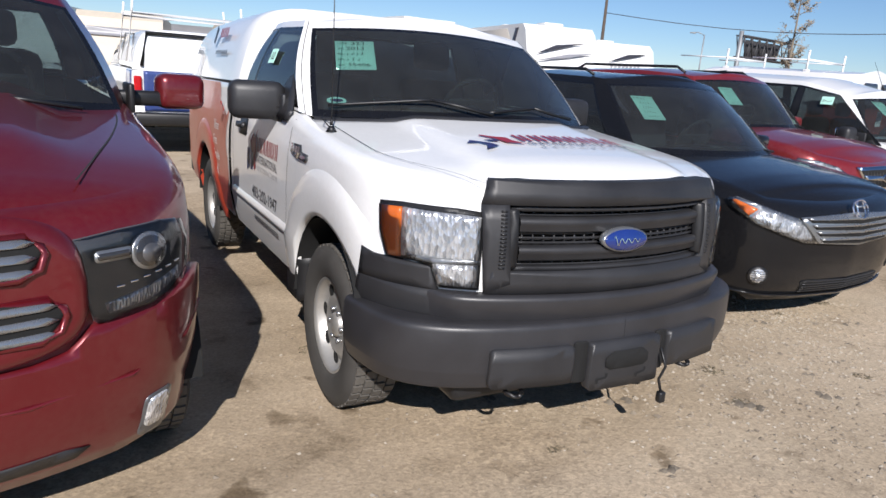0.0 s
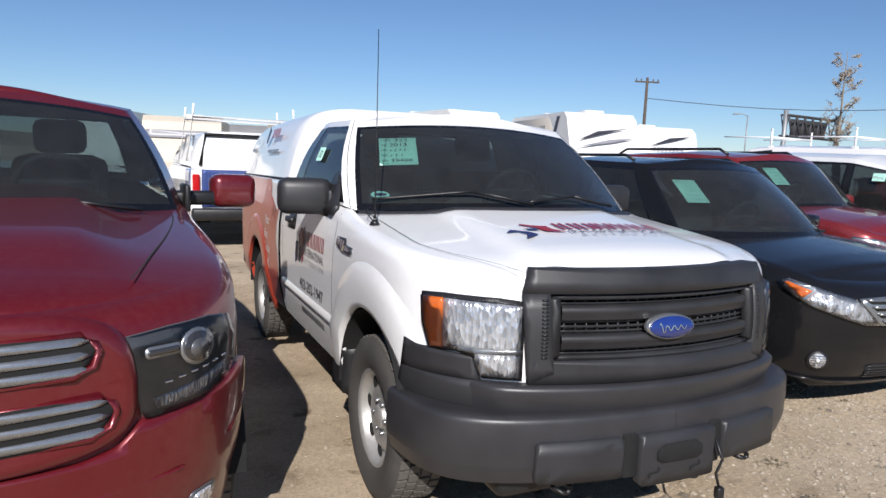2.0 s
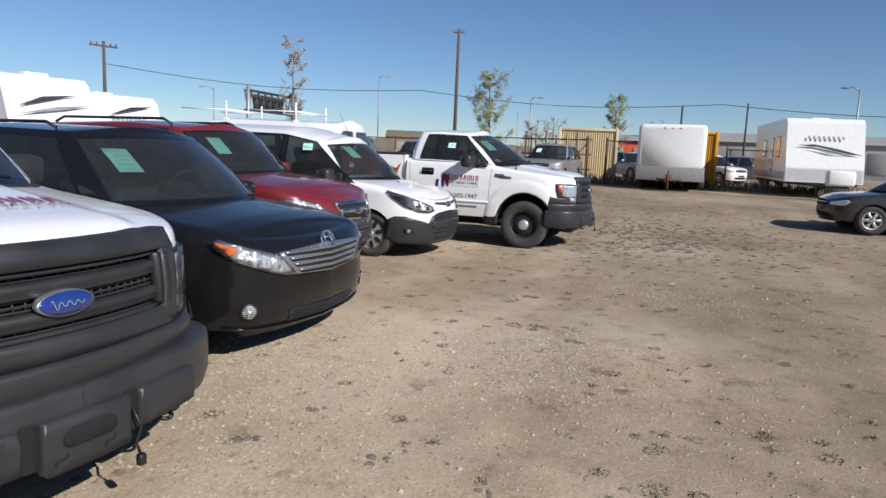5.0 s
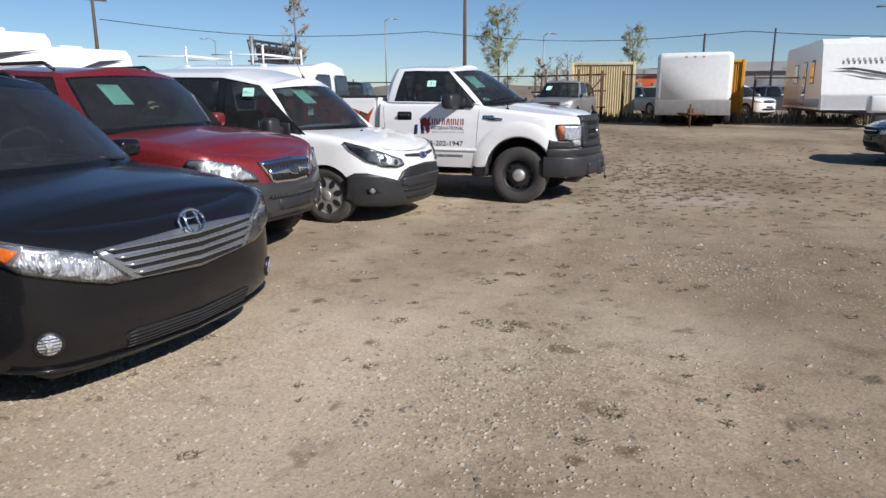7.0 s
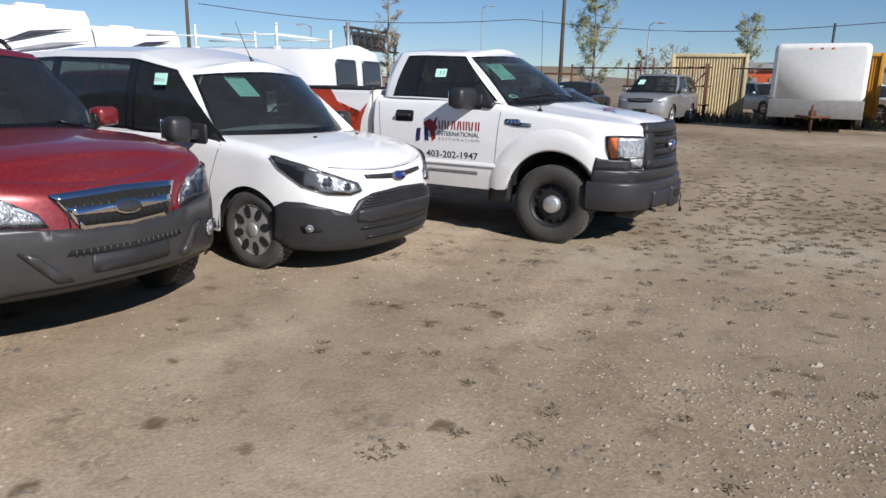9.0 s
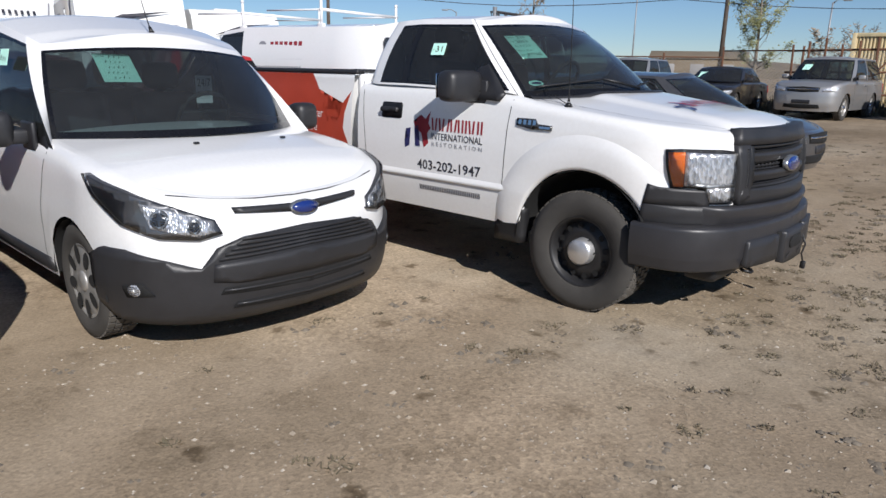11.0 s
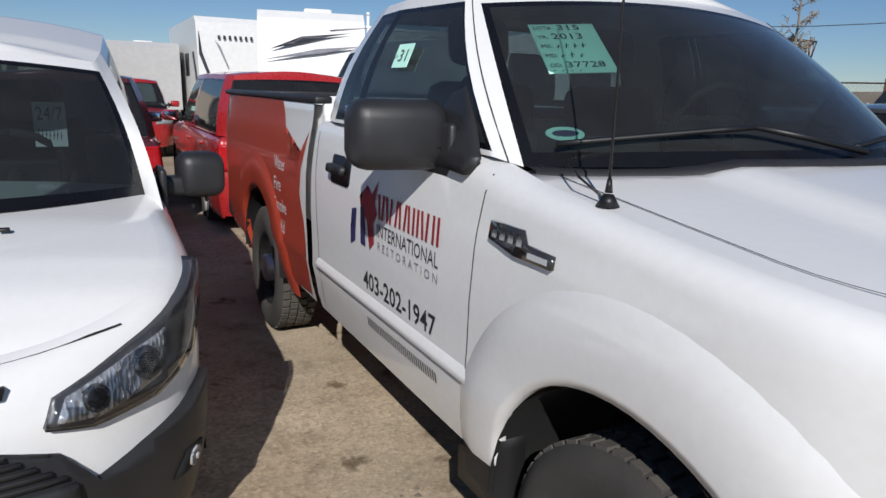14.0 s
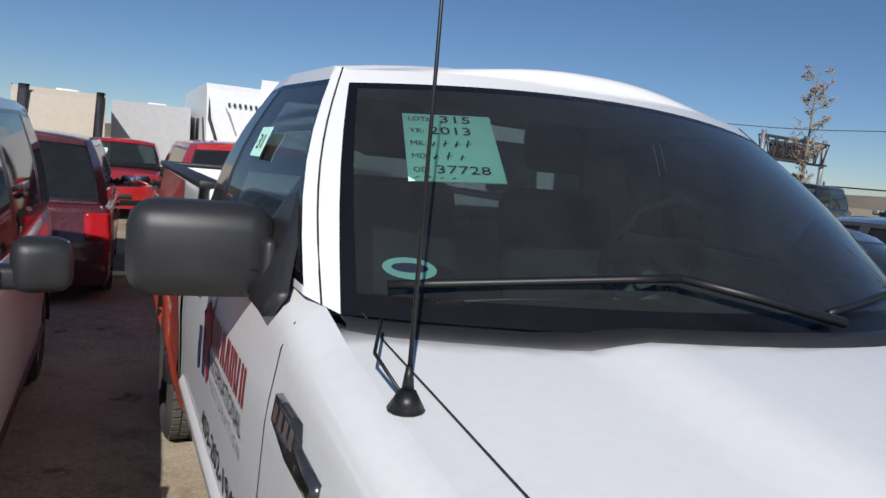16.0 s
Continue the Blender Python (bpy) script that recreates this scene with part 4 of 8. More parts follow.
    for side in (1, -1):
        for poly in ([(0.0, 0.63), (0.0, 0.757), (1.14, 0.757), (1.16, 0.63)], [(0.772, 0.757), (0.808, 0.848), (1.06, 0.86), (1.12, 0.875), (1.14, 0.757)]):
            slab(bm, [(side * u, v) for u, v in poly], sh.warp(0.022), 0.05, 0.04)
    part("front_fascia", bm, M["plastic"], car, "dark grey plastic fascia")
    bm = bmesh.new()
    rows = []
    for k in range(41):
        u = lerp(-0.84, 0.84, k / 40)
        e = smooth(0.84, 0.70, abs(u))
        rows.append([sh.on(u, z, 0.015 + o * e) for z, o in ((0.758, 0.0), (0.756, 0.032), (0.748, 0.044), (0.735, 0.047), (0.69, 0.036), (0.645, 0.026))])
    sheet(bm, rows)
    part("fascia_ledge", bm, M["plastic_light"], car)
    bump = new("front_bumper")
    bump.parent = car

    plan = spline([(0.30, 0.98), (0.46, 0.968), (0.61, 0.935), (0.735, 0.85), (0.83, 0.69), (0.895, 0.45), (0.925, 0.2), (0.935, 0)], 0.02)

    def bumper_at(s, o):
        """A point of the bumper's plan, s from the middle, pushed out by o."""
        acc = 0.0
        for i in range(len(plan) - 1, 0, -1):
            d = (plan[i] - plan[i - 1]).length
            if acc + d >= s or i == 1:
                p, t = plan[i].lerp(plan[i - 1], min(1, (s - acc) / d)), (plan[i] - plan[i - 1]).normalized()
                return Vector((p.x - t.y * o, p.y + t.x * o, 0))
            acc += d

    bm = bmesh.new()
    prof = [(0.646, -0.15), (0.652, -0.04), (0.651, -0.004), (0.645, 0.008), (0.636, 0.014), (0.625, 0.016), (0.55, 0.019), (0.465, 0.016), (0.458, 0.014), (0.400, -0.004), (0.392, -0.008), (0.375, -0.06)]
    for side in (1, -1):
        rows = []
        for k in range(46):
            s = 1.30 * k / 45
            row = []
            for z, o in prof:
                q = bumper_at(s, o)
                row.append((q.x, q.y * side, z))
            rows.append(row)
        sheet(bm, rows)
    bmesh.ops.remove_doubles(bm, verts=bm.verts, dist=0.001)
    part("bumper_shell", bm, M["plastic_light"], bump, "grey painted bumper")
    bwarp = lambda off: (lambda u, v, o: (lambda q: Vector((q.x, math.copysign(q.y, u), v)))(bumper_at(abs(u), 0.020 + off + o)))
    for side in (1, -1):
        bm = bmesh.new()
        slab(bm, rounded(min(side * 0.60, side * 0.25), 0.405, max(side * 0.60, side * 0.25), 0.562, 0.02), bwarp(0.022), 0.035)
        part("bumper_pad", bm, M["plastic"], bump)
    # slot outlines laid on the bumper, their inner shade painted black
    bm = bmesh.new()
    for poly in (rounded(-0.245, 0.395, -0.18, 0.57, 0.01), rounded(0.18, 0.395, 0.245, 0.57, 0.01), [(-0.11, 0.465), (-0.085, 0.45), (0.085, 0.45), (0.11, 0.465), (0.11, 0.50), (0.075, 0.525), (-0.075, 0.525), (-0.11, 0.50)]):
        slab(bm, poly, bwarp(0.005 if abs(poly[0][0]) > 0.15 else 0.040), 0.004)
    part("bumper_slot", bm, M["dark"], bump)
    bm = bmesh.new()
    slab(bm, rounded(-0.18, 0.365, 0.18, 0.565, 0.015), bwarp(0.034), 0.045)
    part("plate_bracket", bm, M["plastic"], bump)
    for u in (-0.12, 0.08):
        bm = bmesh.new()
        stroke(bm, bwarp(0.037), [(u - 0.022, 0.395), (u - 0.022, 0.412), (u + 0.022, 0.418), (u + 0.022, 0.435)], 0.010)
        part("bracket_slot", bm, M["dark"], bump)
    bm = bmesh.new()
    box(bm, (0.66, 0, 0.345), (0.20, 1.35, 0.11), 0.03)
    part("air_dam", bm, M["black_trim"], bump)
    for side in (1, -1):
        bm = bmesh.new()
        c = Vector((0.84, side * 0.46, 0.36))
        tube(bm, [c + Vector((0.035 * math.cos(a) + 0.02, 0.035 * math.sin(a), -0.008 * math.cos(a))) for a in (2 * math.pi * k / 14 for k in range(15))], 0.010, 6)
        part("tow_hook", bm, M["black_trim"], bump)
    bm = bmesh.new()
    tube(bm, [(0.97, 0.20, 0.50), (0.995, 0.22, 0.42), (0.985, 0.20, 0.36), (1.0, 0.21, 0.30)], 0.006, 6)
    box(bm, (1.0, 0.21, 0.285), (0.03, 0.035, 0.05), 0.008)
    part("block_heater_cord", bm, M["black_trim"], car, "dangling black block heater plug")
    # greenhouse
    keys = [((-2.03, 0, 1.36), (-1.96, 0, 1.845)), ((-2.03, 0.84, 1.365), (-1.94, 0.655, 1.83)), ((-1.97, 0.925, 1.365), (-1.88, 0.715, 1.83)),
            ((-1.86, 0.94, 1.36), (-1.76, 0.735, 1.835)), ((-1.62, 0.942, 1.36), (-1.58, 0.742, 1.84)), ((-1.57, 0.942, 1.36), (-1.54, 0.742, 1.84)),
            ((-0.605, 0.918, 1.338), (-1.118, 0.738, 1.828)), ((-0.535, 0.868, 1.318), (-1.09, 0.705, 1.82)), ((-0.18, 0, 1.345), (-0.98, 0, 1.855))]
    greenhouse(car, keys, white, {0: ("rear_window", M["glass"], ""), 3: ("quarter_window", M["glass"], ""), 4: ("window_divider", M["black_trim"], ""), 5: ("door_window", M["glass"], "tinted door glass"),
                                  7: ("windscreen", M["ws_glass"], "")}, 0.035, 0.92, 0.03, 0.055)
    ws = lambda y, v, o=0.012: Vector((lerp(-0.18 - 0.365 * (y / 0.89) ** 2, -0.98 - 0.11 * (y / 0.72) ** 2, v) + o + 0.035 * math.sin(math.pi * v), y, lerp(1.345 - 0.027 * (y / 0.89) ** 2, 1.855 - 0.035 * (y / 0.72) ** 2, v) + o + 0.017 * math.sin(math.pi * v)))
    for side in (1, -1):
        bm = bmesh.new()
        low, high = Vector((-0.570, 0.893 * side, 1.328)), Vector((-1.104, 0.7215 * side, 1.824))
        tube(bm, [low.lerp(high, k / 10) + Vector((0.25, 0.97 * side, 0.12)) * (0.035 * math.sin(math.pi * k / 10) + 0.001) for k in range(11)], 0.0022, 5)
        part("door_frame_gap", bm, M["seam"], car)
        bm = bmesh.new()
        slab(bm, [(-1.03, 1.345), (-0.98, 1.30), (-0.66, 1.285), (-0.63, 1.33), (-0.86, 1.55)], lambda u, v, o: Vector((u, side * (0.958 - (v - 1.34) * 0.41 + o), v)), 0.02)
        part("mirror_sail", bm, M["plastic"], car)
    bm = bmesh.new()
    rows = []
    for k in range(25):
        y = -0.88 + 1.76 * k / 24
        x = -0.18 - 0.365 * (y / 0.89) ** 2
        rows.append([(x - 0.40, y, 1.30), (x - 0.04, y, 1.335 - 0.027 * (y / 0.88) ** 2), (x + 0.03, y, pickup_hood(x + 0.03, y) + 0.008), (x + 0.072, y, pickup_hood(x + 0.072, y) + 0.010), (x + 0.080, y, pickup_hood(x + 0.08, y) - 0.01)])
    sheet(bm, rows)
    part("cowl", bm, M["plastic"], car)
    wiper(car, [ws(-0.02, 0.01, 0.03), ws(-0.18, 0.07, 0.03), ws(-0.32, 0.12, 0.03), ws(-0.80, 0.07, 0.02)])
    wiper(car, [ws(0.62, 0.01, 0.03), ws(0.42, 0.05, 0.03), ws(0.3, 0.09, 0.03), ws(-0.02, 0.045, 0.02)])
    for side in (1, -1):
        mir = door_mirror(car, -0.93, 0.94, 1.375, (0.17, 0.30, 0.205), M["plastic"], side, -0.028)
        bm = bmesh.new()
        box(bm, (-0.90, side * 0.93, 1.335), (0.12, 0.16, 0.115), 0.03, None, 3)
        part("mirror_bracket", bm, M["plastic"], mir)
        bm = bmesh.new()
        box(bm, (-0.843, side * 1.02, 1.345), (0.008, 0.26, 0.007), 0.002, Matrix.Rotation(radians(8 * side), 4, "Z"))
        part("mirror_groove", bm, M["dark"], mir)
    # door gaps, crease, handle, sill
    for side in (1, -1):
        for line in ([(-0.56, 1.30), (-0.575, 1.15), (-0.60, 0.80), (-0.62, 0.52)], [(-2.03, 1.36), (-1.99, 1.0), (-1.97, 0.75), (-1.98, 0.50)]):
            bm = bmesh.new()
            seam(bm, sh, line, side)
            part("door_gap", bm, M["seam"], car)
        bm = bmesh.new()
        slab(bm, rounded(min(-1.79, -1.57), 1.12, -1.57, 1.235, 0.02), sh.warp(0.004, side), 0.012)
        part("handle_recess", bm, M["black_trim"], car)
        bm = bmesh.new()
        slab(bm, rounded(-1.78, 1.165, -1.60, 1.20, 0.015), sh.warp(0.035, side), 0.02)
        part("door_handle", bm, M["plastic"], car, "black door handle")
        bm = bmesh.new()
        rows = []
        for k in range(30):
            x = lerp(-1.98, -0.50, k / 29)
            rows.append([sh.on(sh.s_of(x) * side, z, o) for z, o in ((0.695, 0.0), (0.705, 0.012), (0.722, 0.011), (0.745, 0.0))])
        sheet(bm, rows)
        part("side_crease", bm, white, car)
        bm = bmesh.new()
        slab(bm, [(-0.67, 0.36), (-0.44, 0.36), (-0.44, 0.60), (-0.50, 0.66), (-0.52, 0.50), (-0.67, 0.47)], lambda u, v, o: Vector((u, side * (0.955 + o), v)), 0.08)
        part("mud_flap", bm, M["black_trim"], car)
    wells(car, sh, 0.38)
    for x in (0.0, -3.2):
        for side in (1, -1):
            wheel(car, "wheel", x, side * 0.835, 0.385, 0.25, wheels, 0.225)
    interior(car, -0.62, -1.45, 0.92, 0.78, 1, 1, head=0.05)
    # tail
    bm = bmesh.new()
    for side in (1, -1):
        slab(bm, rounded(-0.06, 0.95, 0.09, 1.38, 0.03), lambda u, v, o: sh.on((sh.pts[0][4] - 0.83 + u * 1.0) * side, v, 0.012 + o), 0.02)
    part("tail_light", bm, M["red_lens"], car)
    bm = bmesh.new()
    box(bm, (-4.42, 0, 0.58), (0.16, 1.86, 0.18), 0.04)
    part("rear_bumper", bm, M["plastic_light"], car)
    # decals on the passenger side: door panel lettering and flame wrap
    w = sh.warp(0.0035, -1)
    for k in range(7):
        bm = bmesh.new()
        letter_shapes(bm, w, -1.26 + 0.07 * k, 1.055, 0.068, 0.088, 1, 3 + k)
        part("door_decal_stroke", bm, M["decal_crimson"], car)
    bm = bmesh.new()
    lettering(bm, "INTERNATIONAL", w, -1.26, 0.990, 0.48, 0.048)
    part("lettering", bm, M["decal_dark"], car, "dark lettering INTERNATIONAL")
    bm = bmesh.new()
    lettering(bm, "R E S T O R A T I O N", w, -1.25, 0.943, 0.47, 0.030)
    part("lettering", bm, M["decal_grey"], car, "grey lettering RESTORATION")
    bm = bmesh.new()
    lettering(bm, "403-202-1947", w, -1.40, 0.765, 0.61, 0.072, 0.012)
    part("phone_number", bm, M["decal_dark"], car, "dark phone number 403-202-1947")
    bm = bmesh.new()
    bars(bm, w, -1.385, 0.612, 0.59, 0.038, 34, 7, 0.5)
    part("web_line", bm, M["decal_dark"], car)
    bm = bmesh.new()
    slab(bm, [(-1.33, 0.925), (-1.285, 0.96), (-1.30, 1.03), (-1.265, 1.07), (-1.29, 1.10), (-1.275, 1.19), (-1.32, 1.13), (-1.37, 1.16), (-1.36, 1.10), (-1.44, 1.11), (-1.42, 1.06), (-1.36, 1.03)], w, 0)
    part("flame_emblem", bm, M["decal_crimson"], car)
    bm = bmesh.new()
    slab(bm, [(-1.53, 0.91), (-1.48, 0.93), (-1.475, 1.0), (-1.47, 1.06), (-1.52, 1.05), (-1.49, 0.99), (-1.53, 0.97)], w, 0)
    slab(bm, [(-1.42, 0.93), (-1.37, 0.93), (-1.39, 1.08), (-1.43, 1.07)], w, 0)
    part("emblem_shade", bm, M["decal_blue"], car)
    bm = bmesh.new()
    arch = [(-3.2 + 0.452 * math.cos(a), 0.46 + 0.452 * math.sin(a)) for a in (math.pi * k / 16 for k in range(17))]
    slab(bm, [(-4.24, 0.50), *reversed(arch), (-2.20, 0.50), (-2.17, 0.70), (-2.20, 0.88), (-2.26, 1.00), (-2.24, 1.12), (-2.175, 1.30), (-2.27, 1.20), (-2.31, 1.08), (-2.38, 1.02), (-2.43, 1.10), (-2.46, 1.03),
              (-2.53, 1.16), (-2.60, 1.30), (-2.70, 1.425), (-4.24, 1.425)], sh.warp(0.003, -1), 0)
    part("flame_wrap", bm, M["decal_red"], car, "brick red flame wrap")
    for word, z, wd in (("Water", 1.07, 0.22), ("Fire", 0.955, 0.14), ("Smoke", 0.845, 0.235), ("Mold", 0.735, 0.19)):
        bm = bmesh.new()
        lettering(bm, word, sh.warp(0.006, -1), -2.74, z, wd, 0.072)
        part("lettering", bm, M["decal_white"], car, "white lettering " + word)
    # fender emblem
    bm = bmesh.new()
    slab(bm, [(-0.50, 1.145), (-0.38, 1.145), (-0.38, 1.125), (-0.23, 1.125), (-0.23, 1.155), (-0.34, 1.16), (-0.36, 1.19), (-0.50, 1.19)], sh.warp(0.012, -1), 0.012)
    part("fender_emblem", bm, M["lamp_dark"], car)
    bm = bmesh.new()
    bars(bm, sh.warp(0.0145, -1), -0.49, 1.152, 0.15, 0.03, 4, 9, 0.6)
    slab(bm, [(-0.32, 1.133), (-0.24, 1.133), (-0.24, 1.147), (-0.32, 1.147)], sh.warp(0.0145, -1), 0)
    part("emblem_plating", bm, M["chrome"], car)
    # hood emblem, read from ahead
    hw = lambda u, v, o: Vector((0.43 - v, u, pickup_hood(0.43 - v, u) + 0.006))
    for k in range(7):
        bm = bmesh.new()
        letter_shapes(bm, hw, -0.15 + 0.087 * k, 0.12, 0.085, 0.12, 1, 11 + k)
        part("hood_decal_stroke", bm, M["decal_crimson"], car)
    bm = bmesh.new()
    slab(bm, [(-0.24, 0.10), (-0.15, 0.07), (-0.19, 0.14), (-0.19, 0.19), (-0.25, 0.21), (-0.30, 0.25), (-0.31, 0.23), (-0.26, 0.17)], hw, 0)
    part("hood_flame", bm, M["decal_crimson"], car)
    bm = bmesh.new()
    lettering(bm, "INTERNATIONAL", hw, -0.13, 0.055, 0.64, 0.05)
    part("lettering", bm, M["decal_dark"], car)
    bm = bmesh.new()
    lettering(bm, "R E S T O R A T I O N", hw, -0.10, 0.0, 0.60, 0.032)
    part("lettering", bm, M["decal_grey"], car)
    bm = bmesh.new()
    slab(bm, [(-0.44, 0.11), (-0.40, 0.155), (-0.33, 0.10), (-0.31, 0.05), (-0.36, 0.02), (-0.40, 0.00), (-0.36, 0.07), (-0.38, 0.11)], hw, 0)
    slab(bm, [(-0.31, 0.13), (-0.26, 0.12), (-0.27, 0.155), (-0.33, 0.16)], hw, 0)
    part("hood_emblem_shade", bm, M["decal_blue"], car)
    # whip antenna on the fender corner
    ant = new("antenna")
    ant.parent = car
    c = Vector((-0.185, -0.883, pickup_hood(-0.185, -0.883)))
    bm = bmesh.new()
    t = bmesh.new()
    bmesh.ops.create_cone(t, cap_ends=True, segments=12, radius1=0.027, radius2=0.012, depth=0.026)
    bmesh.ops.transform(t, matrix=Matrix.Translation(c + Vector((0, 0, 0.013))), verts=t.verts)
    merge(bm, t)
    tube(bm, [c + Vector((0, 0, 0.03)), c + Vector((0, 0, 0.06))], 0.009, 8, 0.005)
    part("antenna_base", bm, M["black_trim"], ant)
    bm = bmesh.new()
    tube(bm, [c + Vector((0, 0, 0.05)), c + Vector((-0.01, 0.004, 0.45)), c + Vector((-0.03, 0.01, 0.92))], 0.0035, 6, 0.002)
    part("whip", bm, M["black_trim"], ant)
    bm = bmesh.new()
    tube(bm, [c + Vector((0, 0, 0.01)), c + Vector((-0.08, -0.02, 0.055)), c + Vector((-0.19, 0.03, 0.075))], 0.003, 5)
    part("antenna_lead", bm, M["black_trim"], ant)
    # oval inspection decal inside the glass
    bm = bmesh.new()
    slab(bm, ellipse(-0.74, 0.165, 0.044, 0.033), lambda u, v, o: ws(u, v, -0.012), 0, 9)
    part("oval_sticker", bm, M["paper"], car, "small pale green oval sticker")
    bm = bmesh.new()
    slab(bm, ellipse(-0.74, 0.165, 0.030, 0.014), lambda u, v, o: ws(u, v, -0.010), 0, 9)
    part("oval_mark", bm, M["decal_blue"], car)
    if topper:
        cap = new("bed_cap")
        cap.parent = car
        bm = bmesh.new()
        rows = []
        for k in range(25):
            a = math.pi * k / 24
            y = 0.93 * math.copysign(abs(math.cos(a)) ** 0.28, math.cos(a))
            z = 1.435 + 0.555 * abs(math.sin(a)) ** 0.55
            y *= 1 - 0.14 * (z - 1.435) / 0.555
            rows.append([(x, y, z - dz) for x, dz in ((-2.07, 0.06), (-2.12, 0.01), (-2.4, 0.0), (-3.4, 0.0), (-4.30, 0.02), (-4.38, 0.07))])
        g = sheet(bm, rows)
        bm.faces.new([r[0] for r in g])
        bm.faces.new([r[-1] for r in g])
        part("cap_shell", bm, white, cap)
        bm = bmesh.new()
        for side in (1, -1):
            box(bm, (-3.22, side * 0.925, 1.442), (2.26, 0.02, 0.014), 0.004)
        part("cap_seal", bm, M["black_trim"], cap)
        side_w = lambda u, v, o: Vector((u, -0.932 * (1 - 0.14 * (v - 1.46) / 0.53) - 0.012, v))
        bm = bmesh.new()
        bars(bm, side_w, -3.1, 1.77, 0.34, 0.075, 5, 13)
        part("cap_bars_red", bm, M["decal_crimson"], cap)
        bm = bmesh.new()
        bars(bm, side_w, -3.15, 1.64, 0.5, 0.03, 16, 14)
        slab(bm, [(-3.34, 1.74), (-3.26, 1.72), (-3.2, 1.84), (-3.3, 1.88)], side_w, 0)
        part("cap_bars_dark", bm, M["decal_dark"], cap)
    # lot slips
    lines = [("LOT#", 0.06, 0.87, 0.26, 0.075), ("YR:", 0.06, 0.68, 0.16, 0.07), ("MK:", 0.06, 0.49, 0.17, 0.07), ("MD:", 0.06, 0.30, 0.17, 0.07), ("OD:", 0.06, 0.11, 0.17, 0.07),
             (slip_tail[0], 0.42, 0.86, 0.34, 0.11), ("2013", 0.28, 0.67, 0.46, 0.12), (None, 0.28, 0.48, 0.5, 0.12), (None, 0.28, 0.29, 0.42, 0.12), (slip_tail[1], 0.30, 0.10, 0.56, 0.11), (None, 0.06, 0.03, 0.5, 0.03)]
    o, e, u = ws(-0.56, 0.63, -0.02), ws(-0.41, 0.63, -0.02) - ws(-0.66, 0.63, -0.02), ws(-0.535, 0.78, -0.02) - ws(-0.535, 0.48, -0.02)
    n = e.cross(u)
    u = n.cross(e)
    rot = m.to_3x3()
    paper_slip("lot_slip", m @ o, rot @ e, rot @ u, (0.216, 0.279), "pale green lot slip with handwriting behind the windscreen", lines)
    paper_slip("window_slip", m @ Vector((-1.30, -0.878, 1.62)), rot @ Vector((1, 0, 0)), rot @ Vector((0, 0.38, 0.92)), (0.13, 0.09), "small pale green lot slip on the door glass",
               [(slip_tail[0][:2], 0.3, 0.25, 0.5, 0.5), ("LOT#", 0.05, 0.4, 0.18, 0.12)])
    return car


TRUCK_A = at_ground(0.313, 3.428, -61.34, -0.076, 1.0)
TRUCK_F = at_ground(9.008, 8.454, -57.6, -0.036) @ Matrix.Diagonal((1.024, 1.024, 1.024, 1))
pickup(TRUCK_A, "white pickup truck with red flame wrap and white bed cap", "steel", True, ("323", "35406"))
pickup(TRUCK_F, "white pickup truck with red flame wrap and open bed, black wheels", "black", False, ("315", "37728"))


# ---- other vehicles ----
def plan_outline(xr, xf, w, nose, tail=0.92):
    return [(xr, 0), (xr + 0.01, w * 0.5), (xr + 0.07, w * tail), (xr + 0.30, w * 0.975), (xr + 0.9, w), (-1.5, w), (-0.7, w), (-0.1, w * 0.995)] + nose + [(xf, 0)]


def car_parts(name, m, label, category, sh, keys, panes, paint, wheel_at, R, rim, style, hood_x, crown=0.04, tyre_w=0.22, skip=None, deck=None, group="", seats=2, roof_crown=0.05, inner=True, dome=None):
    """A vehicle from its shell: body, hood, cabin, wheels and seats."""
    car = thing(name, m, label, category, group)
    bm = bmesh.new()
    sh.wall(bm, 16, skip=skip)
    part("body", bm, paint, car)
    bm = bmesh.new()
    sh.lid(bm, hood_x, 9, crown, 20, extra=dome)
    part("hood", bm, paint, car)
    if deck:
        bm = bmesh.new()
        sh.lid(bm, -9, deck, 0.02, 8)
        part("rear_deck", bm, paint, car)
    greenhouse(car, keys, paint, panes, 0.03, 0.92, 0.03, roof_crown)
    wells(car, sh, R)
    w = max(p[1] for p in sh.pts)
    for x in wheel_at:
        for side in (1, -1):
            wheel(car, "wheel", x, side * (w - 0.03 - tyre_w / 2), R, tyre_w, style, rim)
    if inner:
        base = keys[-1][0]
        interior(car, base[0] - 0.38, base[0] - 1.25, base[2] - 0.42, w * 0.82, 1, seats, 0.95)
    return car


def side_gaps(car, sh, lines, sides=(1, -1), w=0.006):
    for side in sides:
        for l in lines:
            bm = bmesh.new()
            seam(bm, sh, l, side, w)
            part("door_gap", bm, M["seam"], car)


def handles(car, sh, spots, mat, sides=(1, -1)):
    for side in sides:
        for x, z in spots:
            bm = bmesh.new()
            slab(bm, rounded(x - 0.1, z - 0.016, x + 0.1, z + 0.016, 0.014), sh.warp(0.03, side), 0.03)
            part("door_handle", bm, mat, car)


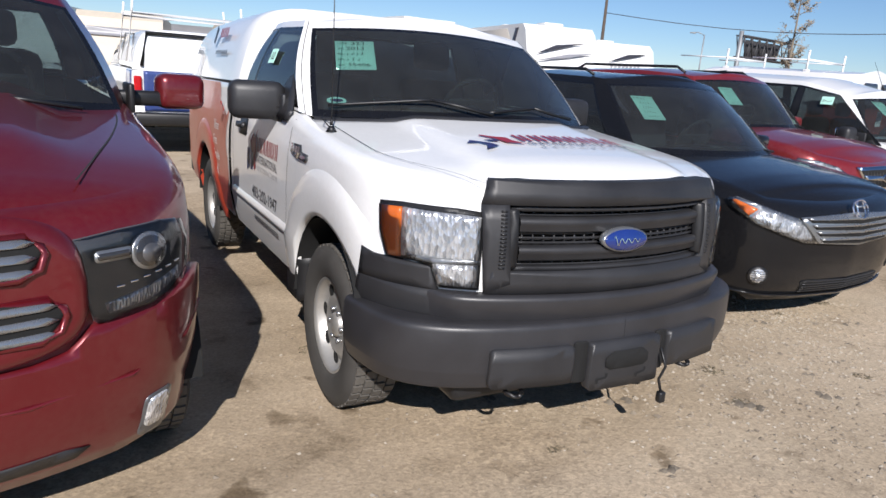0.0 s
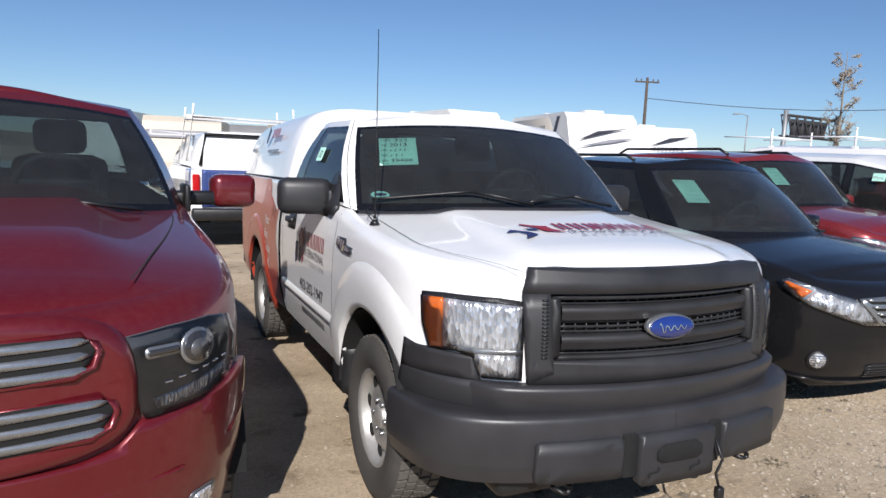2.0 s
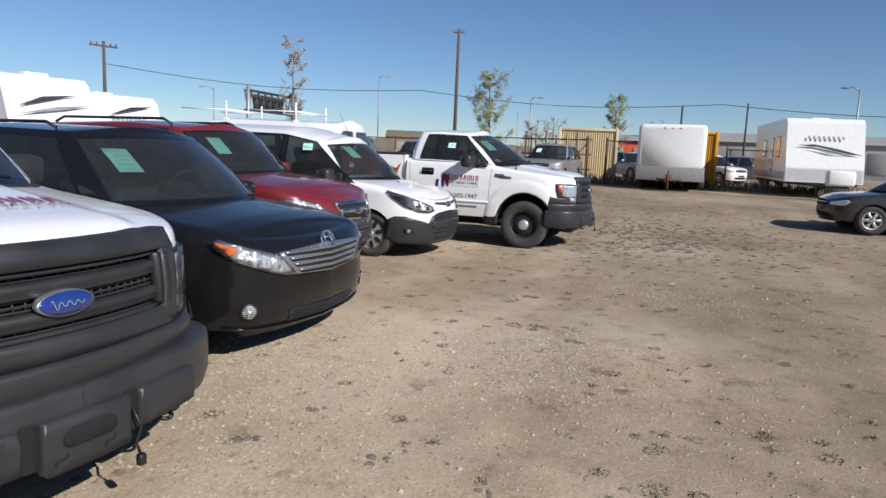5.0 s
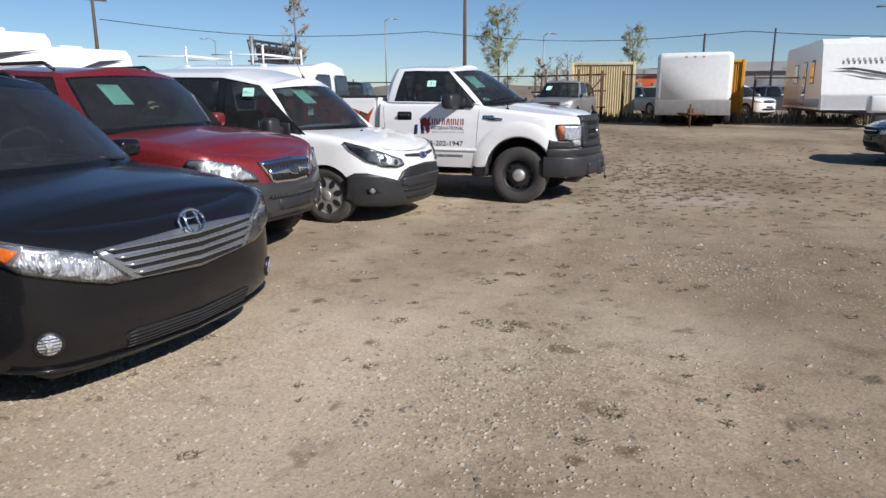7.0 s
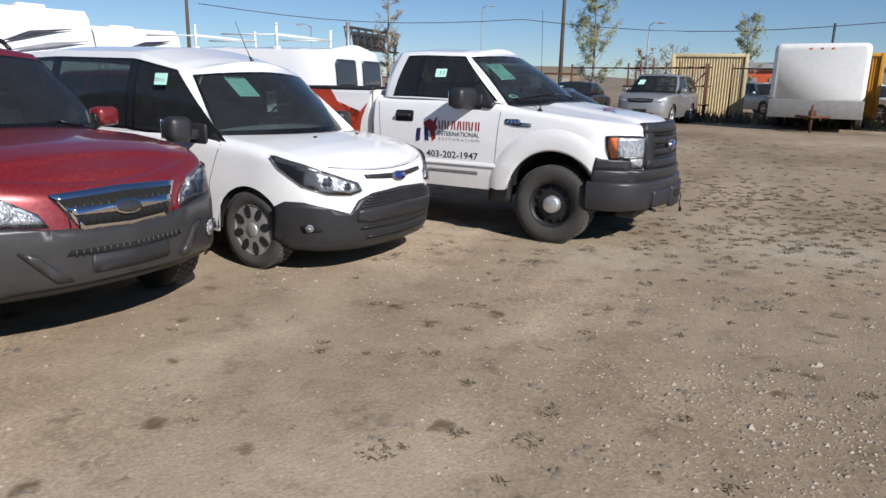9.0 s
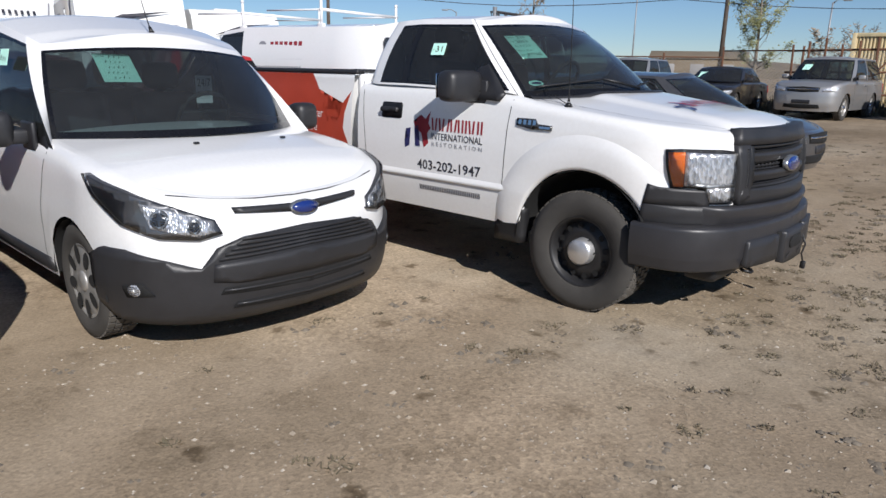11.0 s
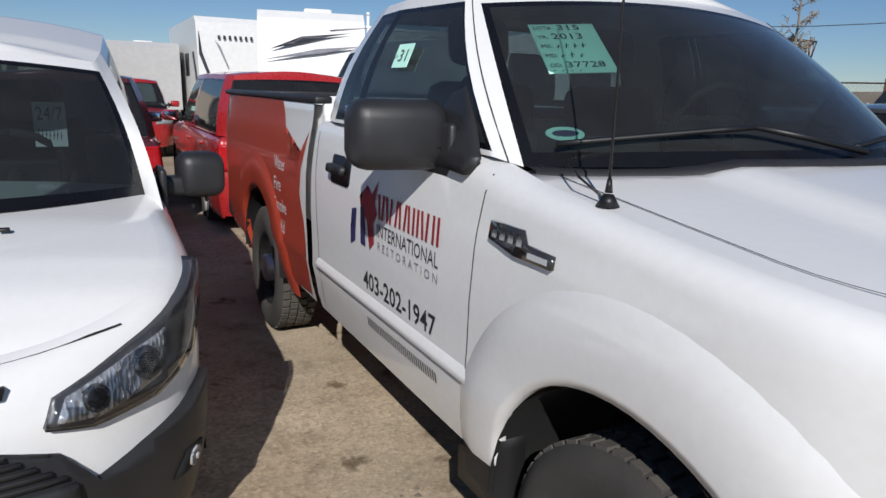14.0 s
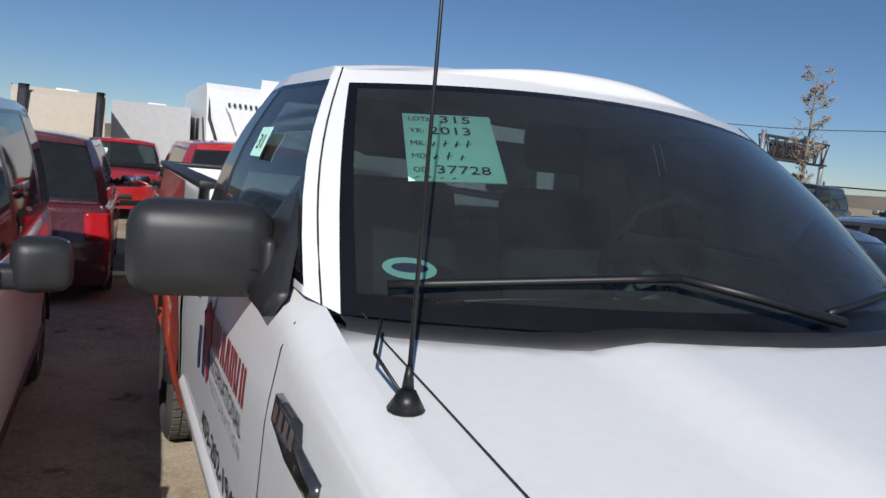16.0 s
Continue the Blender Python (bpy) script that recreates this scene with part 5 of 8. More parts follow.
def patch(car, name, sh, poly, mat, off=0.012, depth=0.02, label="", both=True, parent=None, step=0.06):
    """A shaped piece on the shell, by (distance from the nose's middle, height); both: one on each side."""
    obs, n = [], len(poly)
    mid = [i for i in range(n) if poly[i][0] == 0 and poly[(i + 1) % n][0] == 0]
    if both and mid:
        path = [poly[(mid[0] + 1 + k) % n] for k in range(n)]
        poly, both = path + [(-u, v) for u, v in reversed(path) if u != 0], False
    for side in ((1, -1) if both else (1,)):
        bm = bmesh.new()
        slab(bm, [(side * u, v) for u, v in poly], sh.warp(off), depth, step)
        obs.append(part(name, bm, mat, parent or car, label))
    return obs


def head_lamp(car, sh, out, refl, amber=None, bulbs=(), housing="chrome"):
    for side in (1, -1):
        lamp = new("headlight")
        lamp.parent = car
        f = lambda poly: [(side * u, v) for u, v in poly]
        bm = bmesh.new()
        slab(bm, f(out), sh.warp(0.006), 0.03, 0.04)
        part("lamp_housing", bm, M["lamp_grey"] if housing == "dark" else M["satin"], lamp)
        bm = bmesh.new()
        slab(bm, f(refl), sh.warp(0.010), 0.01, 0.03)
        part("reflector", bm, M["reflector"], lamp)
        if amber:
            bm = bmesh.new()
            slab(bm, f(amber), sh.warp(0.013), 0.01, 0.03)
            part("turn_lens", bm, M["amber"], lamp, "amber turn signal lens")
        for u, v, r in bulbs:
            bm = bmesh.new()
            slab(bm, f(ellipse(u, v, r, r)), sh.warp(0.016), 0.012)
            bowl = part("bowl", bm, M["satin"] if housing == "dark" else M["reflector"], lamp)
            bm = bmesh.new()
            slab(bm, f(ellipse(u, v, r * 0.72, r * 0.72)), sh.warp(0.019), 0.004)
            part("projector", bm, M["reflector"] if housing != "dark" else M["lamp_dark"], bowl)
        bm = bmesh.new()
        slab(bm, f(out), sh.warp(0.024), 0.016, 0.05)
        part("lens", bm, M["lens"], lamp)


def fog_lamp(car, sh, u, z, r, ring=True, off=0.012):
    for side in (1, -1):
        fl = new("fog_lamp")
        fl.parent = car
        if ring:
            bm = bmesh.new()
            slab(bm, ellipse(side * u, z, r * 1.25, r * 1.2), sh.warp(off), 0.02)
            part("bezel", bm, M["black_trim"], fl)
        bm = bmesh.new()
        slab(bm, ellipse(side * u, z, r * 0.92, r * 0.90), sh.warp(off + 0.004), 0.02)
        slab(bm, ellipse(side * u, z, r * 0.30, r * 0.30), sh.warp(off + 0.010), 0.01)
        part("lamp", bm, M["reflector"], fl)
        bm = bmesh.new()
        for k in range(5):
            v = z - r * 0.6 + r * 0.3 * k
            h = r * 0.88 * math.sqrt(max(0, 1 - ((v - z) / (r * 0.9)) ** 2))
            slab(bm, [(side * u - h, v - 0.0025), (side * u + h, v - 0.0025), (side * u + h, v + 0.0025), (side * u - h, v + 0.0025)], sh.warp(off + 0.007), 0.003)
        part("lens_rib", bm, M["lamp_grey"], fl)


def slip_on_glass(m, spot, right, up, label="pale green lot slip behind the windscreen glass", size=(0.216, 0.279), seed=1):
    rot = m.to_3x3()
    r, u = Vector(right).normalized(), Vector(up)
    n = r.cross(u)
    u = n.cross(r)
    return paper_slip("lot_slip", m @ Vector(spot), rot @ r, rot @ u, size, label,
                      [("LOT#", 0.06, 0.87, 0.24, 0.07), (None, 0.4, 0.84, 0.4, 0.1), (None, 0.25, 0.66, 0.5, 0.1), (None, 0.25 + seed * 0.01, 0.47, 0.5, 0.1), (None, 0.2, 0.28, 0.6, 0.08), (None, 0.3, 0.1, 0.5, 0.1)])


# black crossover with a slatted grille
def crossover(m):
    sh = Shell(plan_outline(-3.83, 0.90, 0.95, [(0.25, 0.945), (0.52, 0.915), (0.72, 0.815), (0.82, 0.61), (0.872, 0.35)]),
               [(-3.9, 1.02), (-2.5, 1.05), (-0.9, 1.03), (-0.45, 1.02), (0.0, 0.985), (0.45, 0.93), (0.75, 0.875), (0.92, 0.84)],
               0.24, [(0.0, 0.375, 0.34), (-2.775, 0.375, 0.34)], [(0.2, 0.05), (0.4, 0.012), (0.6, 0.0), (0.85, 0.008), (1.0, 0.03)], [(0.18, 0.10), (0.3, 0.02), (0.45, 0.0), (0.62, 0.01), (0.74, 0.02), (0.86, 0.07)], None, 0.10, (0.19, 0.25))
    keys = [((-3.55, 0, 1.10), (-3.15, 0, 1.53)), ((-3.45, 0.78, 1.08), (-3.05, 0.60, 1.52)), ((-3.2, 0.86, 1.06), (-2.85, 0.66, 1.53)), ((-2.05, 0.88, 1.05), (-2.05, 0.69, 1.56)), ((-1.98, 0.88, 1.05), (-1.98, 0.69, 1.565)),
            ((-0.62, 0.86, 1.02), (-1.12, 0.69, 1.55)), ((-0.42, 0.84, 1.02), (-1.02, 0.66, 1.545)), ((-0.06, 0, 1.03), (-0.88, 0, 1.57))]
    car = car_parts("car", m, "black crossover car with a silver slatted grille", "car", sh, keys, {0: ("rear_window", M["glass"], ""), 2: ("rear_door_window", M["glass"], ""), 4: ("door_window", M["glass"], ""), 6: ("windscreen", M["ws_glass"], "")},
                    M["navy"], (0, -2.775), 0.36, 0.245, "alloy", -0.55, 0.05)
    head_lamp(car, sh, [(0.40, 0.60), (0.47, 0.715), (0.62, 0.77), (0.86, 0.83), (1.02, 0.865), (1.07, 0.85), (1.02, 0.80), (0.86, 0.71), (0.66, 0.645), (0.52, 0.605)],
              [(0.44, 0.615), (0.49, 0.70), (0.64, 0.75), (0.86, 0.805), (0.90, 0.745), (0.66, 0.66), (0.52, 0.615)], [(0.87, 0.805), (1.02, 0.85), (1.04, 0.84), (0.92, 0.76)], [(0.60, 0.69, 0.05), (0.76, 0.735, 0.05)])
    gr = new("grille")
    gr.parent = car
    patch(car, "grille_back", sh, [(0, 0.575), (0.40, 0.60), (0.545, 0.735), (0.555, 0.765), (0.0, 0.79)], M["satin"], 0.026, 0.02, parent=gr)
    for k in range(4):
        z = 0.592 + 0.044 * k
        patch(car, "grille_slot", sh, [(0.0, z - 0.002), (0.36 + 0.042 * k, z + 0.012), (0.385 + 0.042 * k, z + 0.030), (0.0, z + 0.022)], M["dark"], 0.029, 0.004, parent=gr)
        patch(car, "grille_slat", sh, [(0.0, z + 0.024), (0.385 + 0.042 * k, z + 0.031), (0.40 + 0.042 * k, z + 0.042), (0.0, z + 0.039)], M["satin"], 0.040, 0.014, parent=gr)
    bm = bmesh.new()
    n = 28
    for a, b in ((0.088, 0.060), (0.045, 0.060)):
        tube(bm, [sh.on(a * math.cos(q), 0.815 + b * math.sin(q), 0.035) for q in (2 * math.pi * k / n for k in range(n + 1))], 0.007, 6)
    tube(bm, [sh.on(0.06 * math.cos(q), 0.85 + 0.02 * math.sin(q), 0.035) for q in (2 * math.pi * k / n for k in range(n + 1))], 0.006, 6)
    part("badge", bm, M["chrome"], car, "chrome ring badge")
    patch(car, "lower_grille", sh, [(0.0, 0.235), (0.42, 0.245), (0.46, 0.33), (0.40, 0.345), (0.0, 0.33)], M["dark"], 0.006, 0.01)
    for k in range(5):
        z = 0.25 + 0.019 * k
        patch(car, "lower_grille_bar", sh, [(0.0, z), (0.44, z + 0.004), (0.44, z + 0.010), (0.0, z + 0.006)], M["plastic"], 0.012, 0.006)
    fog_lamp(car, sh, 0.80, 0.375, 0.052)
    patch(car, "bumper_gap", sh, [(0.0, 0.565), (0.40, 0.585), (0.40, 0.588), (0.0, 0.568)], M["seam"], 0.003, 0)
    patch(car, "bumper_lip", sh, [(0.0, 0.205), (0.7, 0.225), (1.0, 0.25), (1.0, 0.265), (0.7, 0.24), (0.0, 0.22)], M["navy"], 0.022, 0.02)
    side_gaps(car, sh, [[(-0.55, 1.0), (-0.58, 0.6), (-0.55, 0.35)], [(-1.95, 1.03), (-1.98, 0.6), (-1.95, 0.32)]])
    handles(car, sh, [(-1.75, 0.9), (-2.75, 0.92)], M["navy"])
    for side in (1, -1):
        door_mirror(car, -0.72, 0.90, 1.08, (0.15, 0.20, 0.13), M["navy"], side, 0.06)
        bm = bmesh.new()
        tube(bm, [(-1.2, side * 0.62, 1.575), (-1.3, side * 0.625, 1.615), (-2.8, side * 0.61, 1.605), (-2.9, side * 0.60, 1.56)], 0.014, 6)
        part("roof_rail", bm, M["black_trim"], car)
    wiper(car, [(-0.12, 0.05, 1.05), (-0.2, -0.1, 1.08), (-0.28, -0.25, 1.09), (-0.40, -0.72, 1.06)])
    wiper(car, [(-0.25, 0.62, 1.05), (-0.22, 0.5, 1.06), (-0.22, 0.4, 1.08), (-0.18, 0.02, 1.09)])
    slip_on_glass(m, (-0.68, -0.47, 1.34), (0.12, 1, 0), (-0.72, 0, 0.55))
    return car


# red sport utility with grey cladding
def red_suv(m):
    sh = Shell(plan_outline(-3.75, 0.85, 0.93, [(0.25, 0.915), (0.45, 0.87), (0.60, 0.77), (0.71, 0.56), (0.80, 0.33)]),
               [(-3.9, 1.08), (-0.9, 1.10), (-0.6, 1.12), (-0.2, 1.11), (0.3, 1.06), (0.6, 1.0), (0.85, 0.93)],
               0.33, [(0.0, 0.41, 0.37), (-2.71, 0.41, 0.37)], [(0.25, 0.04), (0.45, 0.01), (0.7, 0.0), (0.95, 0.01), (1.12, 0.04)], [(0.3, 0.08), (0.42, 0.0), (0.62, 0.0), (0.75, 0.02), (0.93, 0.07)], None, 0.09, (0.40, 0.4))
    keys = [((-3.72, 0, 1.10), (-3.45, 0, 1.66)), ((-3.65, 0.80, 1.10), (-3.38, 0.62, 1.65)), ((-3.5, 0.86, 1.10), (-3.25, 0.67, 1.66)), ((-1.95, 0.88, 1.11), (-1.95, 0.70, 1.70)), ((-1.85, 0.88, 1.11), (-1.85, 0.70, 1.70)),
            ((-0.78, 0.86, 1.12), (-1.22, 0.69, 1.67)), ((-0.60, 0.83, 1.13), (-1.12, 0.67, 1.66)), ((-0.33, 0, 1.16), (-1.0, 0, 1.69))]
    car = car_parts("car", m, "cherry red sport utility vehicle with grey bumper cladding", "car", sh, keys, {0: ("rear_window", M["glass"], ""), 2: ("rear_door_window", M["glass"], ""), 4: ("door_window", M["glass"], ""), 6: ("windscreen", M["ws_glass"], "")},
                    M["kia_red"], (0, -2.71), 0.37, 0.225, "alloy", -0.75, 0.06)
    patch(car, "front_bumper", sh, [(0, 0.42), (0, 0.695), (0.42, 0.715), (0.60, 0.74), (1.05, 0.77), (1.16, 0.775), (1.18, 0.60), (1.16, 0.38), (0.9, 0.36), (0.6, 0.40)], M["cladding"], 0.030, 0.06, "grey two-tone front bumper")
    patch(car, "bumper_intake", sh, [(0, 0.555), (0.36, 0.57), (0.34, 0.60), (0, 0.595)], M["dark"], 0.034, 0.01)
    patch(car, "plate_base", sh, rounded(-0.24, 0.46, 0.24, 0.56, 0.02), M["plastic"], 0.040, 0.02, both=False)
    for k in range(9):
        patch(car, "intake_rib", sh, [(0.02 + 0.036 * k, 0.56), (0.03 + 0.036 * k, 0.56), (0.03 + 0.036 * k, 0.60), (0.02 + 0.036 * k, 0.60)], M["plastic"], 0.038, 0.006)
    patch(car, "bumper_rib", sh, [(0.34, 0.44), (0.50, 0.60), (0.58, 0.62), (0.42, 0.44)], M["cladding"], 0.05, 0.02)
    patch(car, "skid_lip", sh, [(0, 0.37), (0.95, 0.34), (0.95, 0.375), (0.5, 0.42), (0, 0.42)], M["plastic"], 0.01, 0.04)
    head_lamp(car, sh, [(0.42, 0.735), (0.46, 0.80), (0.62, 0.89), (0.82, 0.935), (1.02, 0.945), (1.06, 0.90), (1.02, 0.79), (0.80, 0.765)],
              [(0.46, 0.75), (0.50, 0.80), (0.64, 0.875), (0.84, 0.915), (0.94, 0.92), (0.94, 0.80), (0.78, 0.78)], [(0.80, 0.775), (1.01, 0.795), (1.04, 0.86), (0.94, 0.82)], [(0.62, 0.83, 0.055), (0.80, 0.865, 0.055)])
    gr = new("grille")
    gr.parent = car
    patch(car, "grille_frame", sh, [(0, 0.69), (0.26, 0.70), (0.40, 0.895), (0, 0.915)], M["chrome"], 0.030, 0.03, "chrome grille frame", parent=gr)
    patch(car, "grille_hollow", sh, [(0, 0.715), (0.25, 0.722), (0.365, 0.868), (0, 0.885)], M["dark"], 0.034, 0.002, parent=gr)
    patch(car, "grille_bar", sh, [(0, 0.775), (0.30, 0.785), (0.33, 0.825), (0, 0.82)], M["chrome"], 0.042, 0.01, parent=gr)
    for k in range(7):
        patch(car, "grille_rib", sh, [(0.05 + 0.045 * k, 0.722), (0.057 + 0.045 * k, 0.722), (0.06 + 0.045 * k, 0.86), (0.053 + 0.045 * k, 0.86)], M["black_trim"], 0.038, 0.004, parent=gr)
    patch(car, "badge", sh, ellipse(0, 0.80, 0.085, 0.042), M["chrome"], 0.052, 0.012, both=False, parent=gr)
    patch(car, "badge_face", sh, ellipse(0, 0.80, 0.074, 0.033), M["lamp_dark"], 0.055, 0.004, both=False, parent=gr)
    fog_lamp(car, sh, 0.74, 0.53, 0.06, True, 0.034)
    for xc in (0, -2.71):
        for side in (1, -1):
            bm = bmesh.new()
            rows = []
            for k in range(29):
                a = math.pi * (-0.05 + 1.1 * k / 28)
                row = []
                for dr, off in ((-0.004, -0.02), (-0.002, 0.02), (0.03, 0.03), (0.09, 0.026), (0.105, 0.0)):
                    x, z = xc + (0.41 + dr) * math.cos(a), 0.37 + (0.41 + dr) * math.sin(a)
                    p = sh.on(sh.s_of(x) * side, max(0.3, z), off)
                    row.append((p.x, p.y, z))
                rows.append(row)
            sheet(bm, rows)
            part("arch_cladding", bm, M["cladding"], car)
    side_gaps(car, sh, [[(-0.72, 1.08), (-0.74, 0.6), (-0.7, 0.42)], [(-1.88, 1.08), (-1.9, 0.6), (-1.88, 0.4)]])
    handles(car, sh, [(-1.68, 0.97), (-2.7, 0.98)], M["kia_red"])
    for side in (1, -1):
        door_mirror(car, -0.88, 0.88, 1.20, (0.15, 0.20, 0.15), M["kia_red"], side, 0.07, M["black_trim"])
        bm = bmesh.new()
        tube(bm, [(-1.3, side * 0.60, 1.70), (-1.42, side * 0.61, 1.76), (-3.0, side * 0.60, 1.75), (-3.15, side * 0.59, 1.69)], 0.017, 6)
        part("roof_rail", bm, M["black_trim"], car)
        bm = bmesh.new()
        slab(bm, [(-2.3, 0.38), (-0.42, 0.38), (-0.42, 0.50), (-2.3, 0.50)], sh.warp(0.02, side), 0.03, 0.1)
        part("sill_cladding", bm, M["cladding"], car)
    wiper(car, [(-0.36, 0.05, 1.17), (-0.44, -0.1, 1.20), (-0.5, -0.2, 1.21), (-0.58, -0.68, 1.17)])
    wiper(car, [(-0.46, 0.6, 1.16), (-0.44, 0.5, 1.18), (-0.43, 0.42, 1.2), (-0.4, 0.04, 1.2)])
    slip_on_glass(m, (-0.79, -0.40, 1.47), (0.10, 1, 0), (-0.6, 0, 0.5), seed=2)
    return car


# white compact van
def compact_van(m):
    sh = Shell(plan_outline(-3.54, 0.87, 0.905, [(0.20, 0.90), (0.43, 0.865), (0.62, 0.775), (0.765, 0.58), (0.84, 0.33)]),
               [(-3.6, 1.08), (-0.75, 1.08), (-0.45, 1.06), (0.0, 1.02), (0.35, 0.965), (0.65, 0.89), (0.87, 0.82)],
               0.27, [(0.0, 0.365, 0.32), (-2.66, 0.365, 0.32)], [(0.2, 0.05), (0.4, 0.012), (0.65, 0.0), (0.9, 0.01), (1.08, 0.03)], [(0.15, 0.10), (0.28, 0.02), (0.5, 0.0), (0.68, 0.01), (0.82, 0.06)], [(0.2, 0.02), (1.1, 0.02)], 0.09, (0.21, 0.3))
    keys = [((-3.52, 0, 1.06), (-3.40, 0, 1.74)), ((-3.50, 0.80, 1.06), (-3.38, 0.64, 1.72)), ((-3.42, 0.85, 1.06), (-3.3, 0.70, 1.73)), ((-2.72, 0.86, 1.05), (-2.68, 0.715, 1.75)), ((-2.62, 0.86, 1.05), (-2.58, 0.715, 1.75)),
            ((-1.50, 0.865, 1.04), (-1.50, 0.715, 1.73)), ((-1.42, 0.865, 1.03), (-1.42, 0.715, 1.72)), ((-0.22, 0.855, 0.99), (-1.02, 0.69, 1.63)), ((-0.42, 0.80, 1.055), (-0.86, 0.66, 1.58)), ((0.00, 0, 1.07), (-0.70, 0, 1.62))]
    car = car_parts("van", m, "white compact van with dark grey bumper", "van", sh, keys, {0: ("rear_window", M["glass"], ""), 2: ("rear_side_window", M["glass"], ""), 3: ("window_pillar", M["black_trim"], ""), 4: ("sliding_door_window", M["glass"], ""), 5: ("window_pillar", M["black_trim"], ""), 6: ("door_window", M["glass"], ""), 8: ("windscreen", M["ws_glass"], "")},
                    M["white"], (0, -2.66), 0.325, 0.205, "cover", -0.6, 0.04, 0.205, roof_crown=0.07)
    patch(car, "front_bumper", sh, [(0, 0.20), (0, 0.665), (0.36, 0.645), (0.50, 0.60), (0.58, 0.50), (0.72, 0.545), (0.95, 0.60), (1.10, 0.60), (1.20, 0.55), (1.21, 0.30), (1.05, 0.22), (0.6, 0.20)], M["plastic"], 0.028, 0.05, "dark grey plastic bumper")
    patch(car, "upper_grille", sh, [(0, 0.555), (0.52, 0.53), (0.47, 0.615), (0.34, 0.64), (0, 0.655)], M["dark"], 0.026, 0.01)
    for k in range(5):
        z = 0.562 + 0.019 * k
        patch(car, "grille_bar", sh, [(0, z), (0.50 - 0.03 * k, z - 0.02 + 0.004 * k), (0.50 - 0.03 * k, z - 0.010 + 0.004 * k), (0, z + 0.010)], M["plastic"], 0.040, 0.012)
    patch(car, "plate_panel", sh, [(0, 0.42), (0, 0.545), (0.52, 0.525), (0.53, 0.44), (0.40, 0.42)], M["plastic"], 0.044, 0.03)
    for z0, z1, u in ((0.345, 0.395, 0.50), (0.265, 0.31, 0.44)):
        patch(car, "lower_slot", sh, [(0, z0), (u, z0 + 0.015), (u - 0.02, z1), (0, z1)], M["dark"], 0.031, 0.004)
        patch(car, "slot_bar", sh, [(0, (z0 + z1) / 2), (u - 0.02, (z0 + z1) / 2 + 0.006), (u - 0.02, (z0 + z1) / 2 + 0.016), (0, (z0 + z1) / 2 + 0.01)], M["plastic"], 0.037, 0.006)
    patch(car, "upper_bar", sh, [(0, 0.735), (0.395, 0.765), (0.405, 0.79), (0, 0.775)], M["plastic"], 0.014, 0.02)
    patch(car, "badge", sh, ellipse(0, 0.757, 0.090, 0.036), M["satin"], 0.030, 0.02, both=False)
    patch(car, "badge_face", sh, ellipse(0, 0.757, 0.080, 0.029), M["oval_blue"], 0.034, 0.004, "blue enamel oval badge", both=False)
    head_lamp(car, sh, [(0.47, 0.675), (0.50, 0.74), (0.70, 0.81), (0.95, 0.89), (1.22, 0.95), (1.14, 0.86), (0.95, 0.73), (0.76, 0.665), (0.58, 0.65)],
              [(0.50, 0.68), (0.53, 0.735), (0.72, 0.795), (0.86, 0.83), (0.80, 0.71), (0.60, 0.665)], None, [(0.60, 0.715, 0.035), (0.76, 0.755, 0.045)], "dark")
    for side in (1, -1):
        bm = bmesh.new()
        slab(bm, [(side * 0.80, 0.375), (side * 0.95, 0.36), (side * 0.97, 0.42), (side * 0.86, 0.44)], sh.warp(0.034), 0.01)
        part("fog_recess", bm, M["dark"], car)
    fog_lamp(car, sh, 0.90, 0.40, 0.034, False, 0.034)
    side_gaps(car, sh, [[(-0.30, 1.0), (-0.42, 0.7), (-0.46, 0.36)], [(-1.46, 1.03), (-1.48, 0.6), (-1.46, 0.3)], [(-2.66, 1.03), (-2.68, 0.6), (-2.66, 0.3)]])
    handles(car, sh, [(-1.28, 0.92), (-1.66, 0.92)], M["plastic"])
    for side in (1, -1):
        door_mirror(car, -0.60, 0.87, 1.11, (0.17, 0.20, 0.20), M["plastic"], side, 0.07)
        bm = bmesh.new()
        slab(bm, [(-2.6, 0.30), (-0.40, 0.30), (-0.40, 0.38), (-2.6, 0.38)], sh.warp(0.012, side), 0.02, 0.1)
        part("sill_trim", bm, M["plastic"], car)
        bm = bmesh.new()
        slab(bm, [(-0.44, 0.98), (-0.24, 0.98), (-0.55, 1.28)], lambda u, v, o: Vector((u - 0.04, side * (0.868 - (v - 0.98) * 0.23 + o), v)), 0.02)
        part("mirror_sail", bm, M["black_trim"], car)
    c = Vector((-0.80, 0, 1.675))
    bm = bmesh.new()
    tube(bm, [c, c + Vector((-0.03, 0, 0.04))], 0.018, 8, 0.008)
    tube(bm, [c + Vector((-0.03, 0, 0.04)), c + Vector((-0.20, 0, 0.36))], 0.004, 6, 0.002)
    part("roof_antenna", bm, M["black_trim"], car)
    bm = bmesh.new()
    edge = [(-0.74, 0.862), (-0.5, 0.835), (-0.25, 0.815), (0.0, 0.81), (0.25, 0.815), (0.5, 0.835), (0.74, 0.862)]
    for (a, b), (c, d) in zip(edge, edge[1:]):
        for k in range(5):
            q = [(lerp(a, c, (k + i) / 5), lerp(b, d, (k + i) / 5) + w) for i, w in ((0, -0.002), (1, -0.002), (1, 0.002), (0, 0.002))]
            bm.faces.new([bm.verts.new(sh.on(u, min(v, sh.top(sh.at(u)[0]) - 0.008), 0.002, True)) for u, v in q])
    part("hood_gap", bm, M["seam"], car)
    for y in (-0.22, 0.36):
        bm = bmesh.new()
        box(bm, (0.13, y, 1.045), (0.025, 0.03, 0.012), 0.004)
